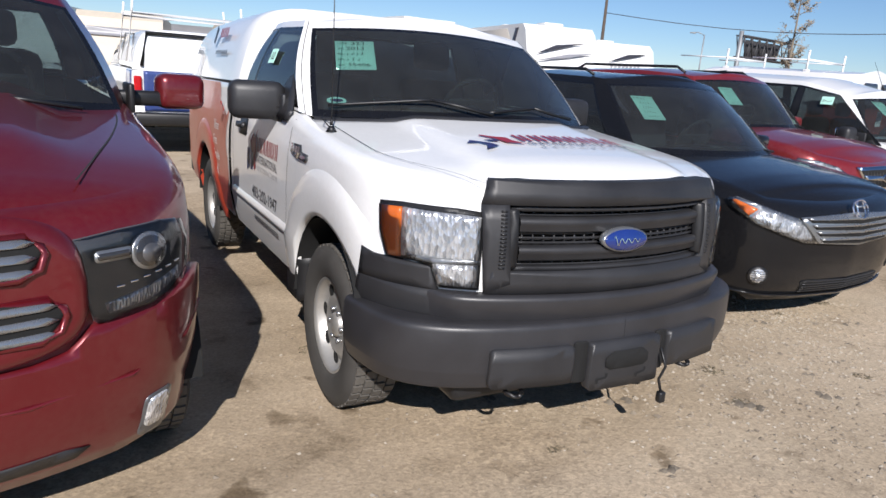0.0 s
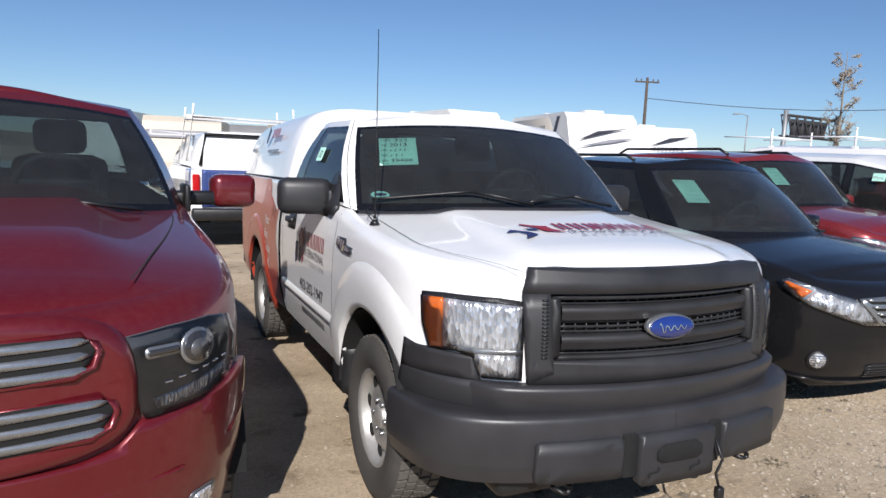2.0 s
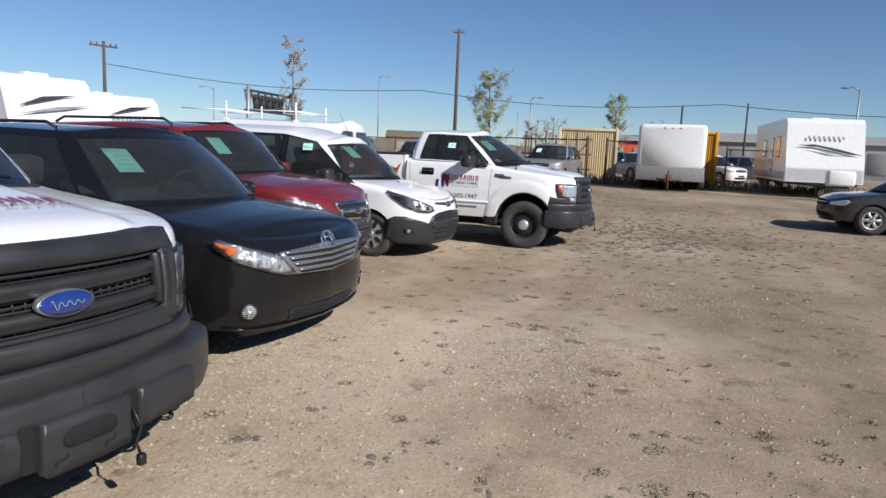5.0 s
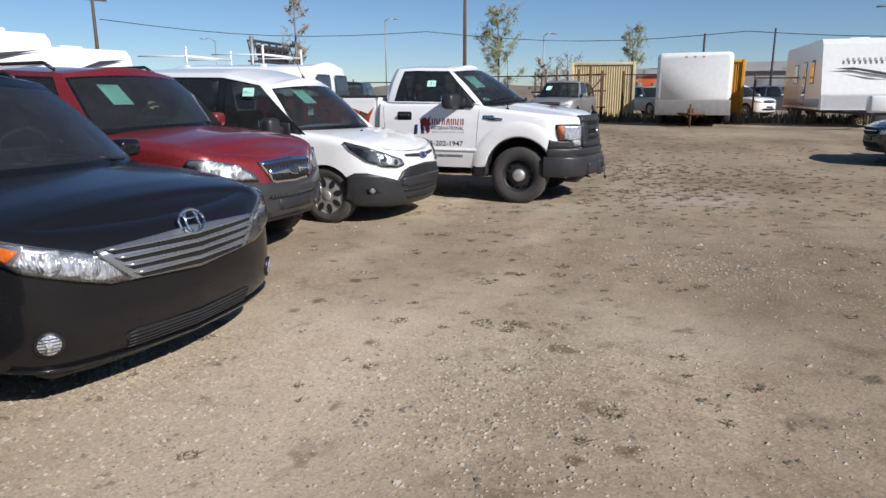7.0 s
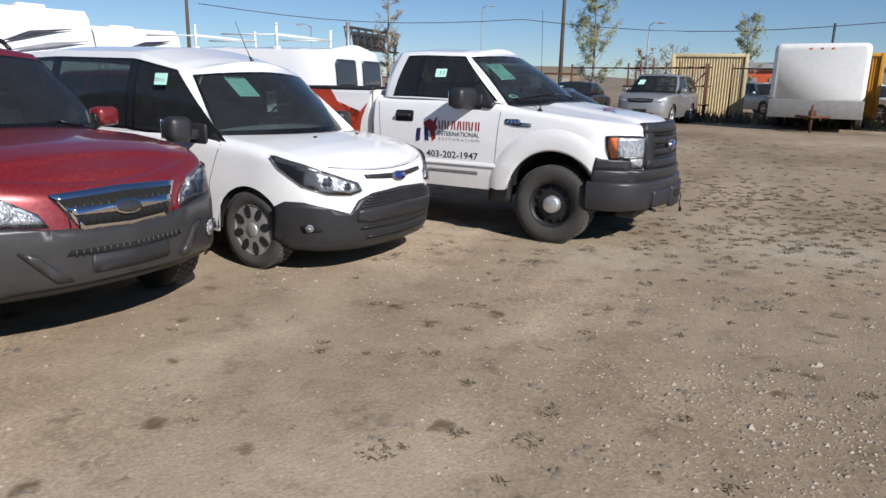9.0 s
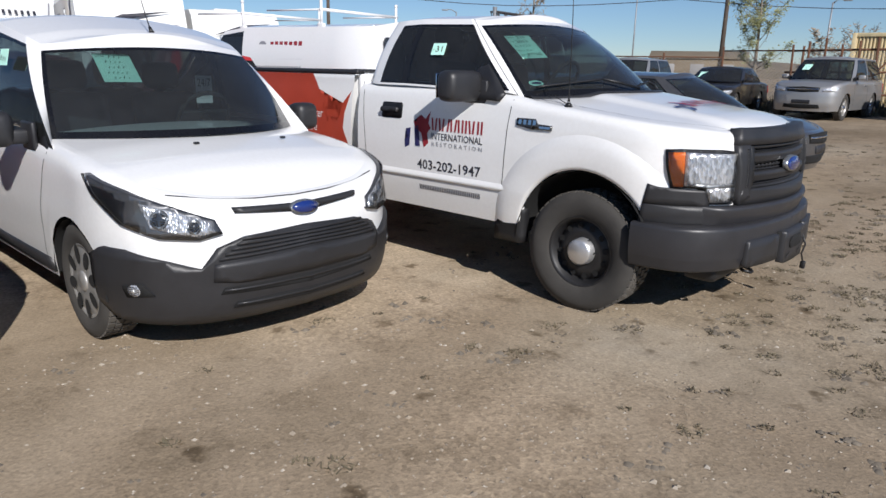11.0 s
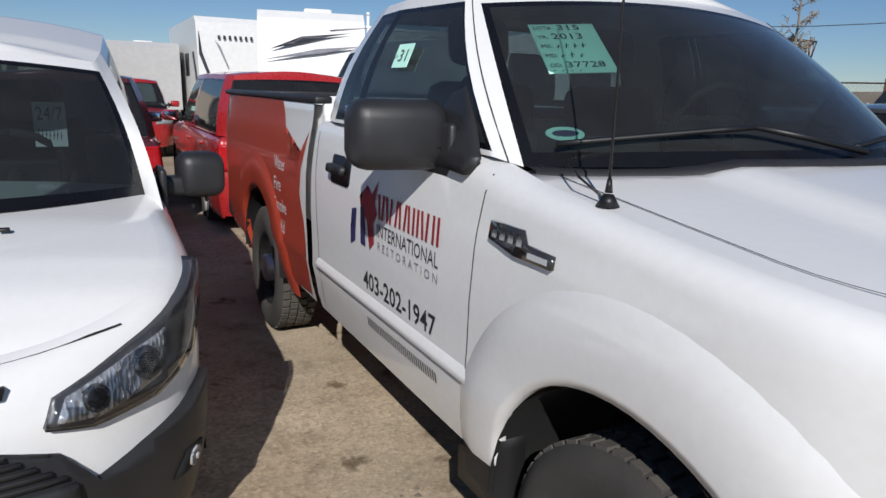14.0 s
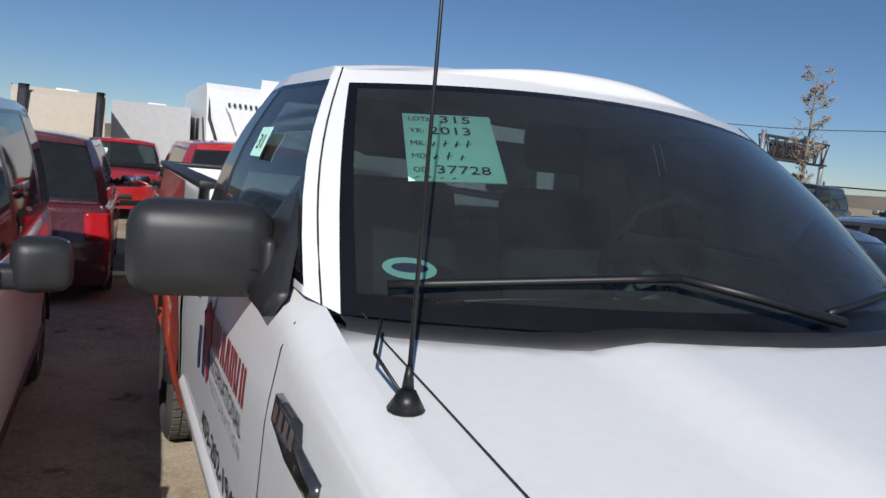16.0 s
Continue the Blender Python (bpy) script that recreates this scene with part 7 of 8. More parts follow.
    for x in (-2.9, -4.2):
        bm = bmesh.new()
        tube(bm, [(x, -0.95, 1.45), (x, -0.86, 2.2), (x, 0.86, 2.2), (x, 0.95, 1.45)], 0.024, 6)
        for s in (1, -1):
            tube(bm, [(x, s * 0.86, 2.2), (x, s * 0.84, 2.42)], 0.02, 6)
        part("ladder_rack", bm, M["decal_white"], car)
    return car


cap_pickup(on_lot(-6.6, 15.2, 121))


# ---- trailers ----
def camper(x, y, heading, size, label, body, slope=0.0, stripes=(), windows=(), swoosh=None, script=None, name="camper_trailer", cap=None):
    """A travel trailer: bevelled body with raked nose, trim, windows, wheels, roof vents. Heading is that of its nose."""
    L, W, H = size
    m = on_lot(x, y, heading)
    t = thing(name, m, label, "trailer")
    prof = [(0.0, 0.62), (-slope * 0.15, 1.2), (-slope * 0.6, H * 0.62), (-slope - 0.05, H - 0.22), (-slope - 0.3, H - 0.03), (-L + 0.25, H), (-L, H - 0.12), (-L, 0.62)]
    bm = bmesh.new()
    sheet(bm, [[(px, s * W / 2 * k, pz) for s, k in ((-1, 1.0), (-1, 0.985), (-0.4, 1), (0.4, 1), (1, 0.985), (1, 1.0))] for px, pz in prof])
    for s in (1, -1):
        bm.faces.new([bm.verts.new((px, s * W / 2, pz)) for px, pz in prof])
    bmesh.ops.remove_doubles(bm, verts=bm.verts, dist=0.001)
    part("shell", bm, body, t, smooth=False)
    if cap:
        bm = bmesh.new()
        slab(bm, [(-W / 2 + 0.02, 0.66), (W / 2 - 0.02, 0.66), (W / 2 - 0.02, 1.15), (-W / 2 + 0.02, 1.15)], lambda u, v, o: Vector((0.012 - slope * 0.15 * (v - 0.62) / 0.58, u, v)), 0.01)
        part("nose_guard", bm, cap, t)
    side = lambda s: (lambda u, v, o: Vector((-u, s * (W / 2 + 0.015 + o), v)))
    for s in (1, -1):
        for poly, mat in stripes:
            bm = bmesh.new()
            slab(bm, poly, side(s), 0.012, 9)
            part("side_stripe", bm, mat, t)
        for u, v, a, b in windows:
            bm = bmesh.new()
            slab(bm, rounded(u - a / 2 - 0.04, v - b / 2 - 0.04, u + a / 2 + 0.04, v + b / 2 + 0.04, 0.05), side(s), 0.014, 9)
            fr = part("window_frame", bm, M["black_trim"], t)
            bm = bmesh.new()
            slab(bm, rounded(u - a / 2, v - b / 2, u + a / 2, v + b / 2, 0.04), lambda p, q, o: Vector((-p, s * (W / 2 + 0.02), q)), 0, 9)
            part("pane", bm, M["lamp_dark"], fr)
        for u in (L * 0.60, L * 0.60 + 0.85):
            wheel(t, "wheel", -u, s * (W / 2 - 0.14), 0.34, 0.2, "steel", 0.19)
    nose = lambda u, v, o: Vector((lerp(0, -slope, min(1, max(0, (v - 1.0) / (H - 1.2)))) + 0.03, u, v))
    if swoosh:
        for poly, mat in swoosh:
            bm = bmesh.new()
            slab(bm, [(u * W / 2, v) for u, v in poly], nose, 0.01, 0.2)
            part("nose_graphic", bm, mat, t)
    if script:
        v, n, mat = script
        for k in range(n):
            bm = bmesh.new()
            bars(bm, nose, -W * 0.25 + W * 0.5 / n * k, v, W * 0.5 / n, 0.13, 1, 31 + k, 0.45)
            part("nose_letter", bm, mat, t)
    bm = bmesh.new()
    for s in (1, -1):
        tube(bm, [(-0.1, s * 0.8, 0.55), (1.2, 0, 0.52)], 0.05, 6)
    tube(bm, [(1.0, 0, 0.9), (1.0, 0, 0.0)], 0.035, 6)
    part("tongue", bm, M["dark_steel"], t)
    for k, px in enumerate((-L * 0.35, -L * 0.7)):
        bm = bmesh.new()
        box(bm, (px, 0.2 - 0.5 * k, H + 0.05), (0.75 - 0.3 * k, 0.7, 0.16), 0.05)
        part("roof_vent", bm, M["rv_white"], t)
    bm = bmesh.new()
    box(bm, (-L / 2, 0, 0.58), (L - 0.3, W - 0.3, 0.14), 0.02)
    part("chassis", bm, M["dark_steel"], t)
    return t


dark, grey, tan = M["decal_dark"], M["decal_grey"], M["rv_beige"]
swirl = [([(-0.6, 1.6), (0.2, 1.9), (0.75, 2.5), (0.3, 2.15), (-0.5, 1.75)], dark), ([(-0.8, 1.35), (0.0, 1.5), (0.5, 1.75), (-0.1, 1.62)], grey)]
camper(3.6, 22.2, -72, (6.5, 2.5, 3.35), "white and beige fifth-wheel camper with dark graphics", M["rv_white"], 0.9, [([(2.2, 0.7), (6.4, 0.7), (6.4, 3.2), (2.5, 3.2), (1.9, 2.6)], M["rv_greige"]), ([(1.5, 3.2), (1.75, 3.2), (2.25, 2.3), (2.6, 1.9), (2.0, 2.2)], dark)], [(3.1, 2.6, 0.55, 0.6), (5.0, 2.4, 0.9, 0.9)], swirl[1:] + [([(-0.8, 2.40), (-0.2, 2.72), (0.75, 2.85), (0.3, 2.74), (-0.4, 2.52)], dark), ([(-0.95, 2.15), (0.1, 2.45), (0.95, 2.55), (0.2, 2.36)], grey)], None, "camper_trailer")
camper(5.95, 24.0, -72, (7.5, 2.4, 2.95), "low white camper trailer with dark graphics", M["rv_white"], 0.6, (), [(2.0, 1.9, 0.9, 0.6)], swirl[1:] + [([(-0.6, 2.25), (0.1, 2.55), (0.8, 2.62), (0.2, 2.45)], dark)], (2.1, 8, grey))
camper(-0.85, 29.1, -58, (8.5, 2.45, 3.75), "tall white fifth-wheel camper with dark swoosh graphics", M["rv_white"], 0.5, [([(0.2, 1.2), (1.2, 2.6), (1.6, 2.6), (0.7, 1.2)], dark)], [(3.0, 2.2, 0.9, 0.7)], [([(-0.95, 3.3), (-0.90, 2.6), (-0.70, 1.8), (-0.78, 1.8), (-0.97, 2.5)], dark), ([(-0.55, 3.0), (-0.40, 2.75), (-0.22, 2.1), (-0.26, 2.1)], grey), ([(0.80, 3.4), (0.83, 3.4), (0.65, 2.0), (0.60, 2.0)], grey)], (3.0, 7, dark))
camper(2.05, 29.7, -72, (8, 2.4, 3.15), "white toy-hauler camper with dark script", M["rv_white"], 0.7, (), [(3.0, 2.2, 0.9, 0.7)], swirl[1:], (2.45, 9, dark))
camper(-5.7, 26.6, -55, (8, 2.5, 2.98), "beige camper trailer with dark curved stripes", M["rv_beige"], 0.15, [([(0.1, 0.9), (0.5, 0.9), (1.0, 3.0), (0.6, 3.0)], dark)], [(3.0, 2.2, 0.9, 0.7)], [([(-0.95, 1.0), (-0.75, 1.0), (-0.62, 3.0), (-0.85, 3.0)], dark), ([(0.7, 0.9), (0.9, 0.9), (0.98, 3.0), (0.8, 3.0)], dark)], None)
# its overall grey holds the shade of the side turned from the sun
camper(-4.9, 30.4, -60, (9, 2.6, 3.0), "box trailer coloured in the grey of its shaded side", M["rv_grey"], 0.1)
camper(-10.6, 22.0, -70, (7, 2.5, 2.75), "cream camper trailer with a grey band", M["rv_beige"], 0.2, [([(0.2, 1.9), (6.8, 1.9), (6.8, 2.15), (0.2, 2.15)], grey)], [(2.0, 1.6, 1.0, 0.5)], [([(-0.9, 2.0), (0.9, 2.0), (0.9, 2.25), (-0.9, 2.25)], grey)], None)
camper(-15.0, 24.0, -75, (7, 2.5, 3.0), "white camper trailer in the far row", M["rv_white"], 0.3, (), [(2.0, 2.0, 1.0, 0.7)])
camper(28.1, 11.9, 216, (8.5, 2.75, 3.15), "white travel trailer with dark swoosh on its nose", M["rv_white"], 0.55, [([(0.3, 0.7), (8.3, 0.7), (8.3, 1.0), (0.3, 1.0)], M["rv_grey"])], [(2.0, 2.0, 0.6, 0.8), (3.6, 1.6, 0.7, 1.6), (5.6, 2.0, 0.9, 0.7)],
       [([(-0.75, 2.05), (-0.2, 2.0), (0.6, 1.75), (0.95, 1.72), (0.3, 1.95), (-0.3, 2.1)], dark), ([(-0.5, 1.98), (0.3, 1.78), (0.7, 1.72), (0.1, 1.75)], grey)], (2.3, 8, grey), "travel_trailer", M["rv_grey"])
tank = thing("tongue_box", on_lot(26.4, 10.6, 216), "white moulded tongue box on the trailer hitch", "box")
bm = bmesh.new()
box(bm, (0, 0, 0.85), (0.5, 0.9, 0.55), 0.08)
part("moulding", bm, M["rv_white"], tank)
bm = bmesh.new()
box(bm, (0, 0, 0.40), (0.3, 0.5, 0.42), 0.02)
box(bm, (0, 0, 0.1), (0.12, 0.12, 0.3), 0.01)
part("stand", bm, M["dark_steel"], tank)


def cargo_trailer(x, y, heading):
    m = on_lot(x, y, heading)
    t = thing("cargo_trailer", m, "white enclosed cargo trailer with grey lower panel", "trailer")
    L, W, H = 5.5, 2.65, 2.7
    bm = bmesh.new()
    rows = []
    for px, r in ((0.0, 0.14), (-0.03, 0.05), (-0.12, 0.0), (-L, 0.0)):
        rows.append([(px, u, v) for u, v in rounded(-W / 2 + r, 0.95, W / 2 - r, H - r, 0.18 - r * 0.5, 3)])
    g = sheet(bm, [r + r[:1] for r in rows])
    bm.faces.new([v for v in g[0][:-1]])
    bm.faces.new([v for v in g[-1][:-1]])
    bmesh.ops.remove_doubles(bm, verts=bm.verts, dist=0.001)
    part("shell", bm, M["rv_white"], t)
    bm = bmesh.new()
    box(bm, (-L / 2, 0, 0.70), (L + 0.03, W + 0.02, 0.56), 0.02)
    part("lower_panel", bm, M["guard_grey"], t, "bare grey stone guard")
    bm = bmesh.new()
    for s in (1, -1):
        tube(bm, [(-0.1, s * 0.5, 0.48), (1.1, 0, 0.48)], 0.04, 6)
    tube(bm, [(0.9, 0, 0.85), (0.9, 0, 0.02)], 0.04, 8)
    box(bm, (0.5, 0, 0.58), (0.35, 0.22, 0.2), 0.03)
    part("rusty_hitch", bm, M["rust"], t)
    for u in (-0.3, 0, 0.3):
        bm = bmesh.new()
        box(bm, (0.0, u, H - 0.16), (0.03, 0.09, 0.04), 0.01)
        part("marker_light", bm, M["amber"], t)
    for s in (1, -1):
        for px in (-2.7, -3.5):
            wheel(t, "wheel", px, s * (W / 2 - 0.05), 0.33, 0.2, "steel", 0.19)


cargo_trailer(24.5, 16.35, 212)


# ---- containers, fence, poles, lamps, sign gantry ----
def container(x, y, heading, mat, label, L=6.0, W=2.5, H=2.6):
    m = on_lot(x, y, heading)
    t = thing("shipping_container", m, label, "container")
    bm = bmesh.new()
    n = 26

    def ribbed(p, q, out):
        rows = []
        for k in range(n * 4 + 1):
            f = k / (n * 4)
            d = 0.05 if k % 4 in (0, 1) else 0.0
            c = p.lerp(q, f) - out * d
            rows.append([(c.x, c.y, 0.12), (c.x, c.y, H - 0.1)])
        sheet(bm, rows)

    a, b, c, d = (Vector(v) for v in ((0, -W / 2, 0), (0, W / 2, 0), (-L, W / 2, 0), (-L, -W / 2, 0)))
    for p, q, o in ((a, b, (1, 0, 0)), (b, c, (0, 1, 0)), (c, d, (-1, 0, 0)), (d, a, (0, -1, 0))):
        ribbed(p, q, Vector(o))
    part("ribbed_wall", bm, mat, t, smooth=False)
    bm = bmesh.new()
    for p in (a, b, c, d):
        box(bm, p + Vector((0, 0, H / 2)), (0.14, 0.14, H), 0.01)
    for z in (0.08, H - 0.06):
        for p, q in ((a, b), (b, c), (c, d), (d, a)):
            box(bm, (p + q) / 2 + Vector((0, 0, z)), (abs(p.x - q.x) + 0.1, abs(p.y - q.y) + 0.1, 0.14), 0.01)
    part("corner_frame", bm, mat, t)
    bm = bmesh.new()
    box(bm, (-L / 2, 0, H - 0.05), (L, W, 0.05), 0.01)
    part("roof", bm, mat, t)


container(28.6, 24.3, 222, M["container_yellow"], "faded yellow shipping container behind the fence", 6.0, 3.0, 2.75)
container(30.3, 19.3, 212, M["container_orange"], "orange-yellow shipping container behind the cargo trailer", 6.0, 2.5, 2.7)


def pole(x, y, h, r, mat, label, arm=0.0, lamp=0.0, name="utility_pole", turn=0.0):
    p = thing(name, pose(x, y, ground_z(x, y), 0, 0, turn), label, "pole")
    bm = bmesh.new()
    tube(bm, [(0, 0, -0.2), (0, 0, h * 0.5), (0, 0, h)], r, 10, r * 0.65)
    part("shaft", bm, mat, p)
    if arm:
        bm = bmesh.new()
        box(bm, (0, 0, h - 0.35), (arm, 0.12, 0.12), 0.01)
        for k in (-0.45, -0.25, 0.25, 0.45):
            box(bm, (arm * k, 0, h - 0.2), (0.08, 0.08, 0.2), 0.02)
        part("crossarm", bm, mat, p)
    if lamp:
        bm = bmesh.new()
        tube(bm, [(0, 0, h - 0.1), (lamp * 0.4, 0, h + 0.25), (lamp, 0, h + 0.2)], r * 0.5, 6)
        box(bm, (lamp + 0.25, 0, h + 0.17), (0.7, 0.25, 0.14), 0.05)
        part("lamp_head", bm, mat, p)


def bearing(x, y, deg, d):
    return x + d * math.sin(radians(deg)), y + d * math.cos(radians(deg))


pole(11.5, 57, 8.7, 0.16, M["pole_wood"], "wooden utility pole with crossarm", 2.0, turn=10)
pole(46.8, 59.0, 14.3, 0.22, M["pole_wood"], "tall dark wooden utility pole", 1.2, turn=-40)
for deg, d, h, lamp in ((18.8, 90, 8.0, -1.6), (31.8, 95, 11.0, 1.2), (44.4, 80, 7.6, 0.9), (68.2, 70, 8.0, -1.4), (56.3, 50, 5.0, 0.0), (61.0, 60, 6.0, 0.0)):
    x, y = bearing(0.24, -0.17, deg, d)
    pole(x, y, h, 0.10, M["galv"] if lamp else M["dark_steel"], "slim grey street lamp" if lamp else "slim dark steel pole", 0, lamp, "street_lamp" if lamp else "pole", -deg)
wire = thing("overhead_wire", pose(0, 0, 0), "dark overhead wire strung between poles", "wire")
bm = bmesh.new()
pts = []
for k in range(29):
    deg = 11.4 + 3 * k
    x, y = bearing(0, 0, deg, 75)
    sag = 0.8 * abs(math.sin(math.pi * k / 8))
    pts.append((x, y, 8.6 - sag - 0.025 * (deg - 10)))
tube(bm, pts, 0.035, 5)
part("strand", bm, M["dark_steel"], wire)

gantry = thing("sign_gantry", pose(42.3, 97.8, 0, 0, 0, 38.5), "back of a highway sign on a steel truss", "sign")
for x in (-6.8, 6.8):
    bm = bmesh.new()
    tube(bm, [(x, 0, -0.2), (x, 0, 9.5)], 0.3, 8)
    part("post", bm, M["galv"], gantry)
bm = bmesh.new()
for z in (6.2, 8.9):
    for y in (-0.5, 0.5):
        tube(bm, [(-7, y, z), (7, y, z)], 0.12, 6)
for k in range(14):
    for y in (-0.5, 0.5):
        tube(bm, [(-7 + k, y, 6.2 if k % 2 else 8.9), (-6 + k, y, 8.9 if k % 2 else 6.2)], 0.08, 5)
part("truss", bm, M["dark_steel"], gantry)
bm = bmesh.new()
box(bm, (0.5, 0.8, 7.4), (9, 0.12, 2.4), 0.02)
part("sign_board", bm, M["dark_steel"], gantry)


def fence_run(p, q, h=2.0, slats=False):
    p, q = Vector((*p, 0)), Vector((*q, 0))
    L = (q - p).length
    f = thing("fence", pose(p.x, p.y, ground_z(p.x, p.y) - 0.05, 0, 0, math.degrees(math.atan2(q.y - p.y, q.x - p.x))), "rusty chain-link fence with steel posts", "fence")
    n = max(1, round(L / 2.6))
    for k in range(n + 1):
        bm = bmesh.new()
        tube(bm, [(L * k / n, 0, -0.1), (L * k / n, 0, h + 0.15)], 0.04, 8)
        part("post", bm, M["rust"], f)
    for z in (0.1, h):
        bm = bmesh.new()
        tube(bm, [(0, 0, z), (L, 0, z)], 0.025, 6)
        part("rail", bm, M["rust"], f)
    bm = bmesh.new()
    step = 0.14
    for k in range(int((L + h) / step)):
        for s in (1, -1):
            x0 = k * step - (h if s > 0 else 0)
            a, b = Vector((x0, 0.0, 0.05)), Vector((x0 + h, 0, h)) if s > 0 else None
            if s < 0:
                a, b = Vector((x0, 0, h)), Vector((x0 + h, 0, 0.05))
            t0, t1 = max(0, -a.x / h), min(1, (L - a.x) / h)
            if t1 - t0 > 0.02:
                tube(bm, [a.lerp(b, t0), a.lerp(b, t1)], 0.005, 3)
    ob = part("wire_mesh", bm, M["galv"], f, "galvanised diamond wire mesh")
    ob["kind"] = "stuff"


fence_run((8.0, 34.0), (18.5, 31.5), 1.8)
fence_run((18.5, 31.5), (23.4, 27.2), 1.9)
fence_run((23.4, 27.2), (26.0, 22.0), 2.1)
fence_run((26.4, 21.2), (28.6, 19.2), 2.1)
fence_run((29.8, 17.0), (33.5, 13.5), 1.9)
gate = thing("steel_rack", on_lot(24.6, 22.8, -60), "rusty leaning steel rack by the fence", "rack")
for k in range(7):
    bm = bmesh.new()
    tube(bm, [(-1.5 + 0.5 * k, 0.1, 0), (-1.5 + 0.5 * k, -0.1, 2.2 + 0.1 * (k % 3))], 0.04, 6)
    part("upright", bm, M["rust"], gate)
for z in (0.6, 1.3, 2.0):
    bm = bmesh.new()
    tube(bm, [(-1.7, 0, z), (1.7, 0, z + 0.05)], 0.035, 6)
    part("crossbar", bm, M["rust"], gate)
for k in (0, 1):
    bm = bmesh.new()
    tube(bm, [(-1.5 + 1.5 * k, 0, 0.1), (0.0 + 1.5 * k, 0, 1.9)], 0.03, 6)
    part("brace", bm, M["rust"], gate)


# ---- trees and scrub ----
def tree(x, y, h, spread, leaves, leaf_mat, label, seed, leaf=0.16, trunk=0.16, base=0.25):
    r = random.Random(seed)
    t = thing("tree", pose(x, y, ground_z(x, y) - 0.1), label, "tree")
    bm = bmesh.new()
    tips = []
    lean = Vector((r.uniform(-0.3, 0.3), r.uniform(-0.3, 0.3), 0))
    axis = lambda z: lean * (z / h) ** 2 + Vector((0, 0, z))
    tube(bm, [axis(h * k / 8) for k in range(9)], trunk, 8, trunk * 0.12)
    for k in range(42):
        z = h * r.uniform(base, 0.95)
        a = r.uniform(0, 2 * math.pi)
        reach = spread * (1 - 0.75 * abs(z / h - 0.45)) * r.uniform(0.45, 1.0)
        up = reach * r.uniform(0.5, 1.2)
        p0 = axis(z)
        p2 = p0 + Vector((math.cos(a) * reach, math.sin(a) * reach, up))
        p1 = p0.lerp(p2, 0.5) + Vector((r.uniform(-0.1, 0.1), r.uniform(-0.1, 0.1), -0.12 * reach))
        tube(bm, [p0, p1, p2], trunk * 0.26 * (1.2 - z / h), 5, 0.012)
        tips.append((p0, p1, p2, reach))
        for j in range(3):
            s = p1.lerp(p2, r.random())
            e = s + Vector((r.uniform(-1, 1), r.uniform(-1, 1), r.uniform(0.2, 1))) * reach * 0.4
            tube(bm, [s, e], 0.018, 4, 0.006)
            tips.append((p0, s, e, reach * 0.5))
    part("trunk", bm, M["bark"], t, "pale trunk and limbs")
    bm = bmesh.new()
    for k in range(leaves):
        p0, p1, p2, reach = r.choice(tips)
        c = p1.lerp(p2, r.random() ** 0.6) + Vector((r.gauss(0, 1), r.gauss(0, 1), r.gauss(0, 1))) * 0.14 * max(0.6, reach)
        e = Vector((r.gauss(0, 1), r.gauss(0, 1), r.gauss(0, 1))).normalized()
        u = e.orthogonal().normalized()
        s = leaf * r.uniform(0.5, 1.2)
        v = [bm.verts.new(c + e * s), bm.verts.new(c + u * s * 0.5), bm.verts.new(c - e * s), bm.verts.new(c - u * s * 0.5 + e * s * 0.2)]
        bm.faces.new(v)
    part("crown", bm, leaf_mat, t, "sparse young leaves", flip=False)


tree(34.4, 39.0, 7.3, 1.9, 8000, M["leaf"], "young tree with sparse spring leaves", 3, 0.075, 0.13, 0.18)
tree(33.5, 71.5, 13.5, 2.0, 3000, M["dry_leaf"], "tall thin tree with sparse early leaves", 5, 0.13, 0.2, 0.15)
tree(43.3, 34.2, 6.2, 1.3, 3500, M["leaf"], "young tree with sparse spring leaves", 8, 0.075, 0.1, 0.2)
tree(43.9, 41.5, 4.4, 1.8, 500, M["dry_leaf"], "bare low tree beyond the fence", 9, 0.12, 0.1, 0.1)
tree(38.0, 38.0, 3.6, 1.2, 500, M["dry_leaf"], "bare low tree beyond the fence", 12, 0.12, 0.08, 0.1)
tree(50.0, 36.0, 4.2, 1.4, 500, M["dry_leaf"], "bare low tree beyond the fence", 15, 0.12, 0.08, 0.1)

bm = bmesh.new()
rr = random.Random(41)
for k in range(2600):
    f = rr.random()
    px, py = lerp(20.0, 33.0, f) + rr.gauss(0, 0.7), lerp(29.5, 12.5, f) + rr.gauss(0, 0.7)
    z = ground_z(px, py)
    hgt = rr.uniform(0.15, 0.55)
    a = rr.uniform(0, 6.28)
    d = Vector((math.cos(a), math.sin(a), 0)) * 0.05
    b = Vector((px, py, z))
    bm.faces.new([bm.verts.new(b - d), bm.verts.new(b + d), bm.verts.new(b + Vector((rr.uniform(-0.15, 0.15), rr.uniform(-0.15, 0.15), hgt)))])
scrub = part("scrub", bm, M["weed"], flip=False)
tagged(scrub, "dry dark scrub along the fence", "weeds", kind="stuff")

bm = bmesh.new()
rows = []
for k in range(60):
    f = k / 59
    px, py = lerp(21.5, 36.5, f), lerp(31.5, 11.0, f)
    n = Vector((0.80, 0.58, 0))
    row = []
    for d, hz in ((-1.3, -0.05), (-0.6, 0.12), (0.0, 0.22), (0.9, 0.16), (1.8, -0.05)):
        q = Vector((px, py, 0)) + n * d
        row.append((q.x, q.y, ground_z(q.x, q.y) + hz * (0.7 + 0.6 * noise.noise((px * 0.4, py * 0.4, d)))))
    rows.append(row)
sheet(bm, rows)
bank = part("bank", bm, M["soil"])
tagged(bank, "low dark soil bank along the fence", "ground", kind="structure")

# ---- distance ----
bm = bmesh.new()
rows = []
